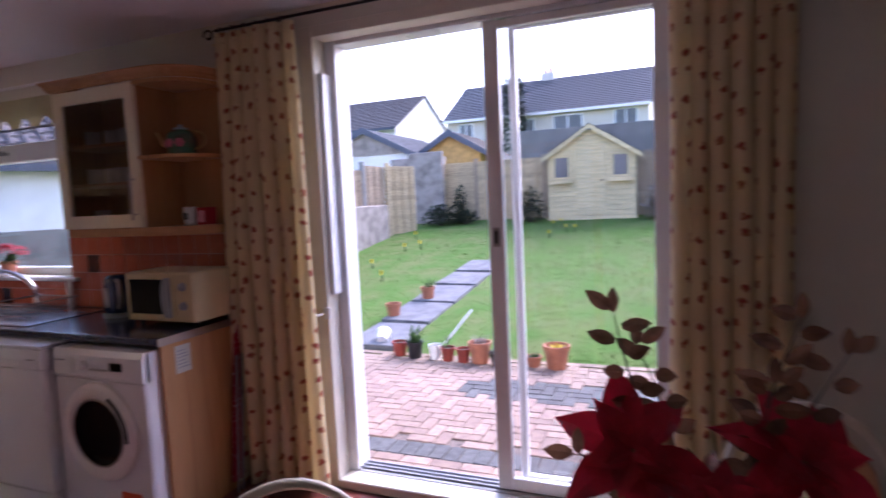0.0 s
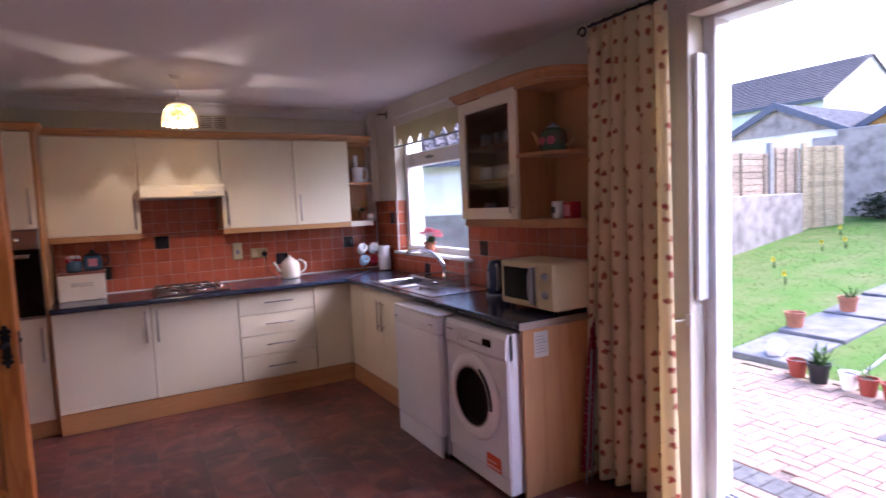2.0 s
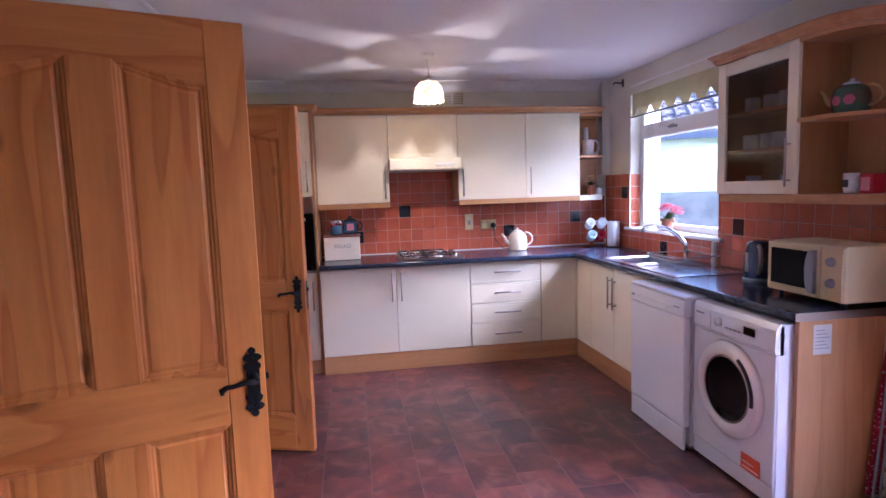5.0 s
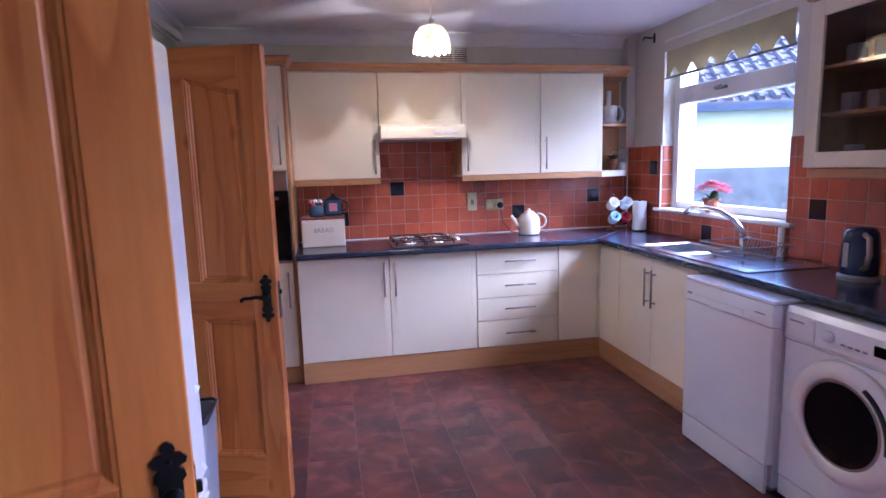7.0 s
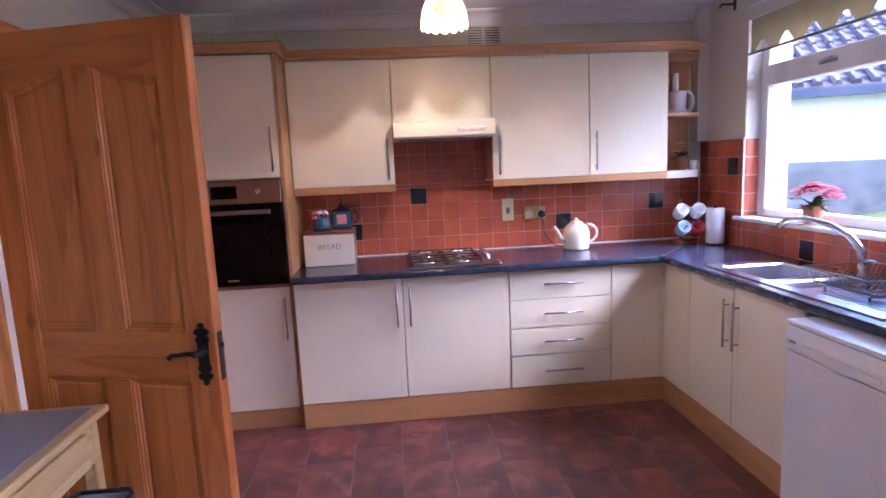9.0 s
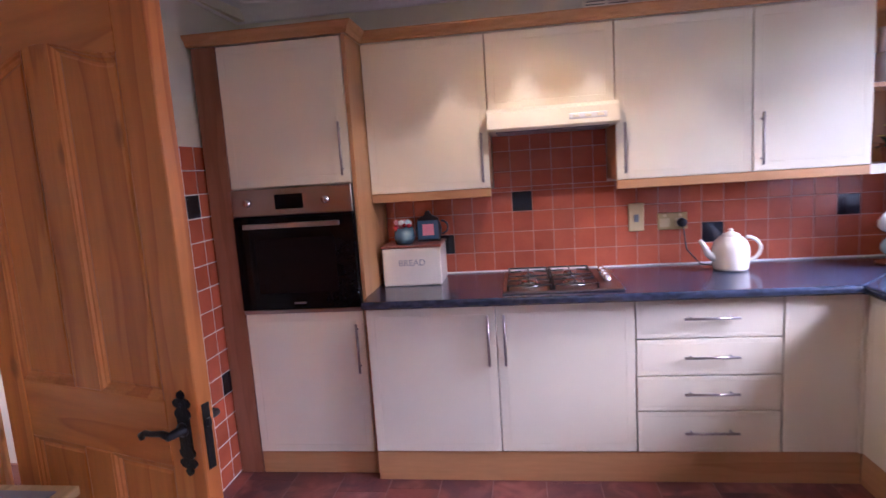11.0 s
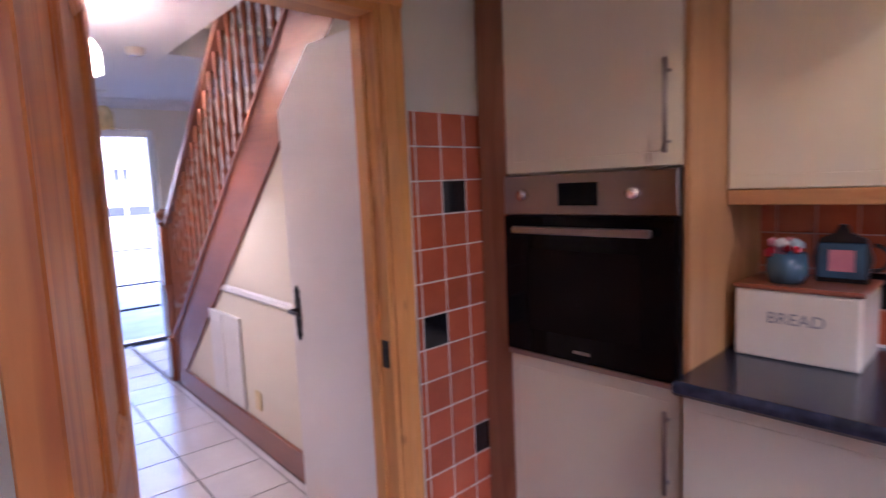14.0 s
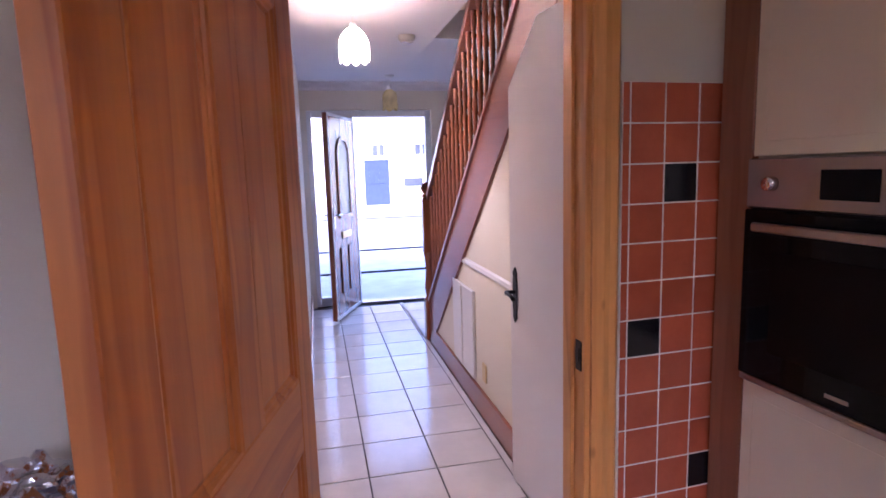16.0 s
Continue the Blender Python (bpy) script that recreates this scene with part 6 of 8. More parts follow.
def fence_panel(m, w, h, material, label, posts="concrete", horizontal=True, n=None):
    """A timber fence bay: overlapping boards between posts."""
    t = thing("fence_panel", label=label, category="fence", group="garden fence", m=m)
    n = n or int(h / 0.12)
    for i in range(n):
        z0 = h * i / n
        bm = B()
        if horizontal:
            box(bm, 0.05, w - 0.05, -0.012, 0.012, z0, z0 + h / n - 0.012, 0.003)
            bm.transform(pose(0, 0, 0, 0, 0, 0))
        else:
            box(bm, 0.05 + (w - 0.1) * i / n, 0.05 + (w - 0.1) * (i + 1) / n - 0.012, -0.012, 0.012, 0, h, 0.003)
        part("board", bm, material, t, local=True)
    bm = B()
    for x in (0.2, w / 2, w - 0.2):
        box(bm, x - 0.02, x + 0.02, -0.04, -0.0125, 0, h, 0.003)
    part("batten", bm, material, t, local=True)
    part("backing", box(B(), 0.05, w - 0.05, 0.014, 0.02, 0, h), material, t, local=True)
    part("post", box(B(), -0.05, 0.05, -0.05, 0.05, -0.3, h + 0.08, 0.006), posts, t, local=True)
    return t


BY = 14.75
gzb = ground_z(BY)
for i in range(5):
    fence_panel(Matrix.Translation((-6.6 + i * 1.85, BY, gzb - 0.05)), 1.85, 1.62, "fence_new" if i < 2 else "fence_old", "slatted pale timber fence bay along the back" if i < 2 else "weathered grey timber fence bay along the back", "fence_old")
bm = B()
box(bm, -3.6, 6.0, BY + 0.12, BY + 0.35, -0.2, gzb + 2.28, 0.01)
structure("garden_wall", bm, "render_grey", "grey rendered wall behind the garden shed", "wall")
# left boundary: concrete wall, timber bays
bm = B()
box(bm, -6.35, -6.2, 9.6, 12.3, 0.1, ground_z(11) + 0.95, 0.02)
structure("boundary_wall", bm, "weathered", "stained concrete boundary wall along the lawn", "wall")
fence_panel(Matrix.Translation((-6.28, 7.7, ground_z(8.6))) @ pose(0, 0, 0, 0, 0, 90), 1.9, 1.75, "fence_old", "weathered timber fence bay along the side", "concrete")
fence_panel(Matrix.Translation((-6.42, 9.6, ground_z(10.5) + 0.1)) @ pose(0, 0, 0, 0, 0, 90), 1.9, 1.72, "fence_old", "weathered timber fence bay along the side", "concrete")
fence_panel(Matrix.Translation((-6.42, 11.5, ground_z(12) + 0.05)) @ pose(0, 0, 0, 0, 0, 90), 1.1, 1.72, "fence_old", "weathered timber fence bay along the side", "concrete")
fence_panel(Matrix.Translation((-6.35, 12.6, ground_z(12.9))) @ pose(0, 0, 0, 0, 0, 63), 0.9, 1.68, "fence_new", "pale new timber fence bay along the side", "fence_new")
bm = B()
box(bm, -6.6, -5.6, BY - 0.35, BY - 0.2, 0.2, gzb + 1.9, 0.02)
structure("brick_pier_wall", bm, "weathered", "stained brown block wall at the garden corner", "wall")
for i in range(4):
    fence_panel(Matrix.Translation((2.6, 3.0 + i * 3.0, ground_z(4 + i * 3))) @ pose(0, 0, 0, 0, 0, 90), 3.0, 1.75, "fence_old", "weathered timber fence bay along the side", "concrete")


def bush(name, x, y, z, r, h, material, n, label, seed):
    t = thing(name, (x, y, z), label, "bush")
    q = random.Random(seed)
    bm = B()
    for _ in range(7):
        a = q.uniform(0, 6.28)
        tube(bm, [(x, y, z - 0.05), (x + 0.5 * r * math.cos(a), y + 0.4 * r * math.sin(a), z + h * 0.5), (x + r * 0.8 * math.cos(a), y + 0.6 * r * math.sin(a), z + h * 0.8)], [0.02, 0.013, 0.005], 5)
    part("branches", bm, "tree_bark", t)
    bm = B()
    for _ in range(n):
        a, e, k = q.uniform(0, 6.28), q.uniform(0, 1.5), q.uniform(0.4, 1.05)
        p = (x + r * k * math.cos(a) * math.cos(e), y + r * 0.8 * k * math.sin(a) * math.cos(e), z + h * k * math.sin(e) + 0.02)
        leaf(bm, p, (q.uniform(-1, 1), q.uniform(-1, 1), q.uniform(-0.2, 1)), (0.1, 0.3, 1), q.uniform(0.07, 0.15), q.uniform(0.04, 0.08), 0.2, 0.2, 2)
    part("leaves", bm, material, t)


bush("shrub", -5.55, 14.0, ground_z(14.0), 0.55, 0.5, "shrub", 500, "low dark green shrub by the back fence", 1)
bush("shrub", -4.9, 14.15, ground_z(14.1), 0.4, 0.32, "shrub", 300, "low dark green shrub by the back fence", 2)
bush("shrub", -5.15, 14.45, ground_z(14.4), 0.25, 0.95, "shrub", 260, "upright dark green shrub by the fence", 4)
bush("shrub", -3.15, 14.1, ground_z(14.1), 0.4, 0.85, "shrub", 400, "leafy green shrub beside the shed", 6)
bush("shrub", -0.2, 14.1, ground_z(14.1), 0.4, 0.7, "weathered", 300, "brown withered shrub beside the shed", 8)

# garden shed
SX0, SX1, SY = -2.72, -0.62, 14.3
zb = ground_z(SY) - 0.03
shed = thing("garden_shed", ((SX0 + SX1) / 2, SY, zb), "pale timber playhouse shed with two windows and a central door", "shed")
xm = (SX0 + SX1) / 2
eave, ridge = zb + 1.62, zb + 2.28
i, z = 0, zb
while z < ridge - 0.08:
    half = (SX1 - SX0) / 2 if z < eave else (SX1 - SX0) / 2 * (ridge - z - 0.06) / (ridge - eave)
    if half > 0.1:
        part("board", box(B(), xm - half, xm + half, SY - 0.012 - 0.004 * (i % 2), SY + 0.02, z, z + 0.118, 0.006), "shed_wood", shed)
    z += 0.122
    i += 1
part("side_wall", box(B(), SX0, SX0 + 0.03, SY + 0.021, SY + 0.42, zb, eave), "shed_wood", shed)
part("side_wall", box(B(), SX1 - 0.03, SX1, SY + 0.021, SY + 0.42, zb, eave), "shed_wood", shed)
for s in (-1, 1):
    bm = B()
    e = xm + s * ((SX1 - SX0) / 2 + 0.14)
    prism(bm, [(xm, ridge + 0.04), (e, eave - 0.06), (e, eave - 0.02), (xm, ridge + 0.08)], "y", SY - 0.12, SY + 0.42)
    part("roof", bm, "roof_brown", shed)
    bm = B()
    prism(bm, [(xm, ridge - 0.06), (e, eave - 0.17), (e, eave - 0.06), (xm, ridge + 0.05)], "y", SY - 0.15, SY - 0.12)
    part("bargeboard", bm, "shed_wood", shed)
    wx = xm + s * 0.70
    sw = part("window", box(B(), wx - 0.16, wx + 0.16, SY - 0.03, SY - 0.017, zb + 1.08, zb + 1.56, 0.004), "far_glass", shed)
    bm = B()
    for a, b, c, d_ in ((wx - 0.2, wx - 0.16, zb + 1.04, zb + 1.6), (wx + 0.16, wx + 0.2, zb + 1.04, zb + 1.6), (wx - 0.16, wx + 0.16, zb + 1.56, zb + 1.6), (wx - 0.16, wx + 0.16, zb + 1.04, zb + 1.08)):
        box(bm, a, b, SY - 0.04, SY - 0.017, c, d_, 0.004)
    part("frame", bm, "shed_wood", sw)
    part("window_box", box(B(), wx - 0.26, wx + 0.26, SY - 0.14, SY - 0.017, zb + 0.92, zb + 1.02, 0.006), "shed_wood", sw)
sd = part("door", box(B(), xm - 0.34, xm + 0.34, SY - 0.035, SY - 0.017, zb + 0.14, zb + 1.86, 0.006), "shed_wood", shed, "plain boarded door")
part("latch", box(B(), xm + 0.24, xm + 0.30, SY - 0.05, SY - 0.036, zb + 0.95, zb + 1.0), "black_iron", sd)
part("base_rail", box(B(), SX0 - 0.02, SX1 + 0.02, SY - 0.05, SY - 0.018, zb, zb + 0.12, 0.005), "shed_wood", shed)


def house(name, x0, x1, y0, y1, base, eave, ridge, wallm, roofm, label, along="x", windows=(), chimney=None, courses=16):
    """A two-storey house: walls, a pitched roof of tile courses with gutters, windows with frames, a chimney."""
    t = thing(name, ((x0 + x1) / 2, (y0 + y1) / 2, base), label, "house")
    bm = B()
    box(bm, x0, x1, y0, y1, base, eave)
    ym, xm_ = (y0 + y1) / 2, (x0 + x1) / 2
    if along == "x":
        for x, s in ((x0, 1), (x1, -1)):
            prism(bm, [(y0, eave), (y1, eave), (ym, ridge)], "x", x, x + s * 0.2)
    else:
        for y, s in ((y0, 1), (y1, -1)):
            prism(bm, [(x0, eave), (x1, eave), (xm_, ridge)], "y", y, y + s * 0.2)
    part("wall", bm, wallm, t)
    o = 0.3
    cx_, half = (ym, (y1 - y0) / 2 + o) if along == "x" else (xm_, (x1 - x0) / 2 + o)
    up = []
    for k in range(courses):
        for u, dz in ((k / courses, 0.07), ((k + 1) / courses, 0.02)):
            up.append((half * (1 - u), eave - 0.1 + (ridge + 0.15 - eave) * u + dz))
    line = [(cx_ - a, b) for a, b in up] + [(cx_ + a, b) for a, b in up[-2::-1]]
    line += [(cx_ + half, eave - 0.14), (cx_, ridge - 0.0), (cx_ - half, eave - 0.14)]
    bm = B()
    prism(bm, line, along, (x0 if along == "x" else y0) - 0.15, (x1 if along == "x" else y1) + 0.15)
    roof = part("roof", bm, roofm, t, "pitched tiled roof")
    bm = B()
    if along == "x":
        box(bm, x0 - 0.1, x1 + 0.1, y0 - o - 0.1, y0 - o + 0.02, eave - 0.22, eave - 0.08)
    else:
        for x in (x0 - o - 0.1, x1 + o - 0.02):
            box(bm, x, x + 0.12, y0 - 0.1, y1 + 0.1, eave - 0.22, eave - 0.08)
        part("bargeboard", prism(B(), [(x0 - o, eave - 0.2), (x0 - o, eave - 0.02), (xm_, ridge + 0.12), (x1 + o, eave - 0.02), (x1 + o, eave - 0.2), (xm_, ridge - 0.1)], "y", y0 - 0.2, y0 - 0.155), "gutter_dark", t)
    part("gutter", bm, "white_gloss" if wallm == "render_cream" else "gutter_dark", t)
    for (a, b, c, d_) in windows:
        w_ = part("window", box(B(), a, b, y0 - 0.03, y0 + 0.02, c, d_), "far_glass", t)
        bm = B()
        f_ = 0.07
        for p in ((a - f_, a, c - f_, d_ + f_), (b, b + f_, c - f_, d_ + f_), (a, b, d_, d_ + f_), (a, b, c - f_, c), ((a + b) / 2 - 0.03, (a + b) / 2 + 0.03, c, d_)):
            box(bm, p[0], p[1], y0 - 0.06, y0 + 0.02, p[2], p[3])
        part("frame", bm, "upvc", w_)
        part("sill", box(B(), a - 0.12, b + 0.12, y0 - 0.12, y0 - 0.061, c - 0.15, c - 0.075), "render_white", w_)
    if chimney:
        bm = B()
        box(bm, chimney[0] - 0.4, chimney[0] + 0.4, ym - 0.3, ym + 0.3, ridge - 0.6, chimney[1], 0.03)
        ch = part("chimney", bm, wallm, roof)
        for dx in (-0.15, 0.15):
            part("chimney_pot", lathe(B(), [(0.11, chimney[1]), (0.13, chimney[1] + 0.1), (0.1, chimney[1] + 0.35)], (chimney[0] + dx, ym, 0), 10), "clay_pot", roof)
    return t


house("terraced_house", -11.4, -0.75, 30, 38, 0.6, 5.9, 8.25, "render_cream", "roof_slate", "cream rendered house with a dark slate roof behind the garden", windows=((-7.1, -6.5, 4.7, 5.5), (-5.4, -4.0, 4.7, 5.55), (-2.35, -1.35, 4.75, 5.6), (-10.6, -9.9, 4.9, 5.55)), chimney=(-6.4, 8.6), courses=20)
house("gable_house", -22.0, -14.6, 30, 39, 0.6, 5.9, 8.25, "render_white", "roof_brown", "white rendered gabled house with a brown tiled roof beyond the fence", along="x", windows=((-17.0, -16.1, 4.2, 5.2),), courses=20)
house("garage", -10.8, -7.5, 16.6, 21, 0.9, 3.0, 3.85, "render_white", "roof_slate", "white rendered garage with a boarded gable and tiled roof", along="y", courses=12)
bm = B()
prism(bm, [(-10.6, 3.05), (-7.7, 3.05), (-9.15, 3.75)], "y", 16.55, 16.595)
gg = part("gable_cladding", bm, "weathered", None, "grey boarded gable face of the garage", category="cladding")
house("summerhouse", -7.35, -5.4, 17.2, 20, 0.9, 2.98, 3.6, "orange_boards", "roof_brown", "orange boarded summerhouse with a low tiled gable roof", along="y", courses=10)
bm = B()
box(bm, -7.6, -5.9, 15.3, 15.5, 0.6, 2.75, 0.02)
structure("lane_wall", bm, "weathered", "stained block wall behind the corner of the garden", "wall")

# low neighbouring building seen from the kitchen window
nb = house("neighbour_outhouse", -9.0, 3.0, 0.0, 5.0, -0.2, 2.62, 4.3, "render_white", "roof_brown", "white rendered outhouse with a grey plinth and pantiled roof", courses=12)
part("plinth_band", box(B(), -9.0, 3.0, -0.04, -0.001, -0.2, 1.25), "render_grey", nb, "grey stained lower wall")
bm = B()
for i in range(40):
    x = -8.95 + 0.3 * i
    for k in range(6):
        ya, yb = -0.3 + 2.8 * k / 6, -0.3 + 2.8 * (k + 1) / 6
        za, zb_ = 2.62 + 1.8 * k / 6, 2.62 + 1.8 * (k + 1) / 6
        tube(bm, [(x, ya, za), (x, yb, zb_ - 0.03)], [0.075, 0.06], 6)
part("pantile_rolls", bm, "roof_brown", nb, "rounded rolls of the pantiles")
nb.matrix_world = pose(-11.2, 8.7, 0, 0, 0, 68.8) @ nb.matrix_world


# conifer before the far house
def conifer(x, y, z, h, r, seed):
    t = thing("conifer_tree", (x, y, z), "slender dark green conifer in front of the far house", "tree")
    q = random.Random(seed)
    part("trunk", tube(B(), [(x, y, z), (x, y, z + h * 0.5), (x, y, z + h)], [0.2, 0.12, 0.02], 7), "tree_bark", t)
    bm = B()
    for _ in range(900):
        k = q.random() ** 0.7
        a = q.uniform(0, 6.28)
        rr = r * (1 - k) * q.uniform(0.5, 1.1) + 0.1
        p = (x + rr * math.cos(a), y + rr * math.sin(a), z + 0.6 + (h - 0.6) * k)
        leaf(bm, p, (math.cos(a), math.sin(a), q.uniform(-0.3, 0.6)), (0, 0, 1), q.uniform(0.3, 0.6), 0.18, 0.2, 0.3, 2)
    part("crown", bm, "conifer", t)


conifer(-7.12, 28.4, 1.05, 6.4, 0.8, 21)

# ---- street in front of the house ----
bm = B()
box(bm, -14, 4, -7.75, HY0 - 0.34, -0.3, -0.02)
box(bm, -14, 4, -10.2, -8.0, -0.3, -0.03)
box(bm, -14, 4, -17.4, -10.26, -0.3, -0.04)
structure("driveway", bm, "pale_concrete", "pale concrete drive in front of the house", "driveway", HM)
# two plain dark strips laid across the drive
bm = B()
box(bm, -14, 4, -7.9995, -7.7505, -0.3, -0.034)
structure("drain_channel", bm, "matt_dark", "dark strip across the near part of the drive", "drain", HM)
structure("drive_joint", box(B(), -14, 4, -10.36, -10.16, -0.2, -0.026), "matt_dark", "narrow dark strip further along the drive", "joint", HM)
bm = B()
box(bm, -60, 60, -21.5, -17.9, -0.32, -0.14)
structure("road", bm, "road", "grey tarmac road in front of the houses", "road", HM)
bm = B()
box(bm, -60, 60, -17.9, -17.41, -0.3, -0.05, 0.02)
structure("kerb", bm, "matt_dark", "dark kerb stones along the road", "kerb", HM)
bm = B()
box(bm, -60, 60, -24.9, -21.5, -0.3, -0.05)
structure("pavement", bm, "pale_concrete", "pale pavement and drives across the road", "pavement", HM)
oh = thing("house_opposite", label="white rendered house with a blue front door and boarded upper wall", category="house", m=HM @ Matrix.Translation((-7, -25, 0)))
part("wall", box(B(), -22, 10, -33, -25, -0.3, 4.9), "render_white", oh, "", HM)
for k in range(12):
    part("cladding_board", box(B(), -22, 10, -25.0 - 0.0, -24.96, 2.75 + k * 0.17, 2.75 + k * 0.17 + 0.155, 0.01), "render_white", oh, "", HM)
part("roof", prism(B(), [(-24.5, 4.8), (-29, 7.4), (-33.5, 4.8)], "x", -22.3, 10.3), "roof_brown", oh, "", HM)
bd = part("door", box(B(), -6.75, -5.65, -25.0, -24.93, -0.1, 1.95, 0.02), "blue_door", oh, "blue front door", HM)
for a, b in ((-6.55, -6.28), (-6.12, -5.85)):
    part("door_panel", box(B(), a, b, -24.929, -24.9, 0.9, 1.75, 0.01), "blue_door", bd, "", HM)
for a, b, c, d_ in ((-6.55, -6.05, 2.15, 2.6), (-8.5, -7.95, 2.15, 2.6), (-9.2, -7.4, 0.75, 1.1)):
    w_ = part("window", box(B(), a, b, -25.0, -24.93, c, d_), "far_glass", oh, "", HM)
    part("frame", box(B(), (a + b) / 2 - 0.03, (a + b) / 2 + 0.03, -24.929, -24.9, c, d_), "upvc", w_, "", HM)
# sides of the front of the house, which close the view past the door
bm = B()
box(bm, XW - 0.2, XE + 0.2, -6.0, -5.9, 2.45, 4.8)
box(bm, HX1 + 0.12, XE + 0.2, -6.05, -5.85, -0.2, 2.45)
box(bm, XE + 0.0, XE + 0.2, -5.85, YS - 0.1, -0.2, 4.8)
box(bm, XW - 0.3, XE + 0.3, -6.0, YN + 0.35, ZC + 0.151, ZC + 0.27)
box(bm, XW - 0.2, XE + 0.2, -6.0, -0.9, 4.8, 4.9)
box(bm, XW - 0.2, HX0 - 0.2, -6.0, -0.9, ZC + 0.27, 4.8)
box(bm, -4.2, XE + 0.2, -1.1, -0.95, ZC + 0.271, 4.8)
structure("house_outer_walls", bm, "render_white", "white rendered outer walls of the house", "wall")

# ---- curtains and rail ----
def curtain(name, x0, x1, b0, b1, y, z0, z1, folds, label, seed):
    """A hung printed curtain: gathered at the head, the folds wandering and opening towards the hem."""
    q = random.Random(seed)
    t = thing(name, ((x0 + x1) / 2, y, z0), label, "curtain", "patio curtains")
    bm = B()
    uvl = bm.loops.layers.uv.new("uv")
    nu, nv = folds * 10, 36
    ph = [q.uniform(-0.6, 0.6) for _ in range(folds + 2)]
    am = [q.uniform(0.6, 1.25) for _ in range(folds + 2)]
    rows = []
    for j in range(nv + 1):
        v = j / nv
        z = z1 + (z0 - z1) * v
        row = []
        for i in range(nu + 1):
            u = i / nu
            k = int(u * folds)
            w_ = u * folds - k
            f_ = ph[k] * (1 - w_) + ph[k + 1] * w_
            a_ = am[k] * (1 - w_) + am[k + 1] * w_
            swing = math.sin(2 * math.pi * (u * folds + 0.18 * f_ * v))
            d_ = (0.028 + 0.022 * v) * a_ * swing + 0.012 * math.sin(7 * u + 3 * v)
            e0, e1 = x0 + (b0 - x0) * v, x1 + (b1 - x1) * v
            x = e0 + (e1 - e0) * u + 0.02 * a_ * math.cos(2 * math.pi * u * folds) + 0.012 * v * math.sin(5 * v + 9 * u)
            row.append((bm.verts.new((x, y + d_, z + (0.008 * math.sin(u * 40) if j == nv else 0))), (u * folds * 0.19, z)))
        rows.append(row)
    for a, b in zip(rows, rows[1:]):
        for i in range(nu):
            f_ = bm.faces.new((a[i][0], a[i + 1][0], b[i + 1][0], b[i][0]))
            for lp, w_ in zip(f_.loops, (a[i], a[i + 1], b[i + 1], b[i])):
                lp[uvl].uv = w_[1]
    ob = part("drape", bm, "curtain_cloth", t, smooth=True)
    so = ob.modifiers.new("thickness", "SOLIDIFY")
    so.thickness = 0.003
    bm = B()
    tube(bm, [(x0 + (x1 - x0) * i / 40, y + 0.02 * math.sin(2 * math.pi * i / 40 * folds), z1 - 0.05) for i in range(41)], 0.006, 6)
    part("heading_tape", bm, "curtain_cloth", t)
    return t


curtain("curtain", -2.06, -1.58, -2.16, -1.55, 2.39, 0.03, 2.37, 6, "cream curtain printed with small red-brown motifs, drawn aside", 4)
curtain("curtain", 0.09, 0.50, 0.08, 0.50, 2.405, 0.03, 2.37, 6, "cream curtain printed with small red-brown motifs, drawn aside", 9)
rail = thing("curtain_pole", (-0.7, 2.41, 2.38), "thin black wrought-iron curtain pole with scroll ends", "curtain pole")
part("pole", tube(B(), [(-2.06, 2.41, 2.395), (0.62, 2.41, 2.395)], 0.008, 8), "black_iron", rail, smooth=True)
for x, s_ in ((-2.06, -1), (0.62, 1)):
    bm = B()
    tube(bm, [(x + s_ * (0.012 + 0.034 * math.cos(a) * (1 - a / 9) + 0.03), 2.41, 2.385 + 0.034 * math.sin(a) * (1 - a / 9) - 0.01) for a in (0.45 * i for i in range(14))], 0.006, 7)
    part("finial", bm, "black_iron", rail, smooth=True)
for x in (-1.72, 0.3):
    bm = B()
    tube(bm, [(x, 2.41, 2.395), (x, 2.45, 2.375), (x, 2.495, 2.38)], 0.006, 7)
    box(bm, x - 0.015, x + 0.015, 2.492, 2.4995, 2.34, 2.42, 0.002)
    part("bracket", bm, "black_iron", rail)
for k in range(12):
    x = (-2.02 + 0.075 * k) if k < 6 else (0.10 + 0.075 * (k - 6))
    part("ring", tube(B(), arc((x, 2.41, 2.388), 0.017, 0, 360, 14, "yz"), 0.0025, 5), "black_iron", rail, smooth=True)
tb_ = tube(B(), arc((-1.62, 2.45, 0.93), 0.07, -60, 120, 10, "xy"), 0.006, 6)
part("curtain_tieback", tb_, "cream_gloss", None, "thin cream curtain tieback cord by the door frame", category="tieback")
hk = thing("curtain_hook", (-4.80, 2.5, 2.38), "small black iron curtain hook high on the wall", "hook")
part("plate", box(B(), -4.81, -4.79, 2.492, 2.4995, 2.345, 2.415, 0.002), "black_iron", hk)
part("arm", tube(B(), [(-4.80, 2.493, 2.385), (-4.80, 2.46, 2.38), (-4.83, 2.43, 2.39), (-4.85, 2.43, 2.375)], 0.006, 7), "black_iron", hk, smooth=True)

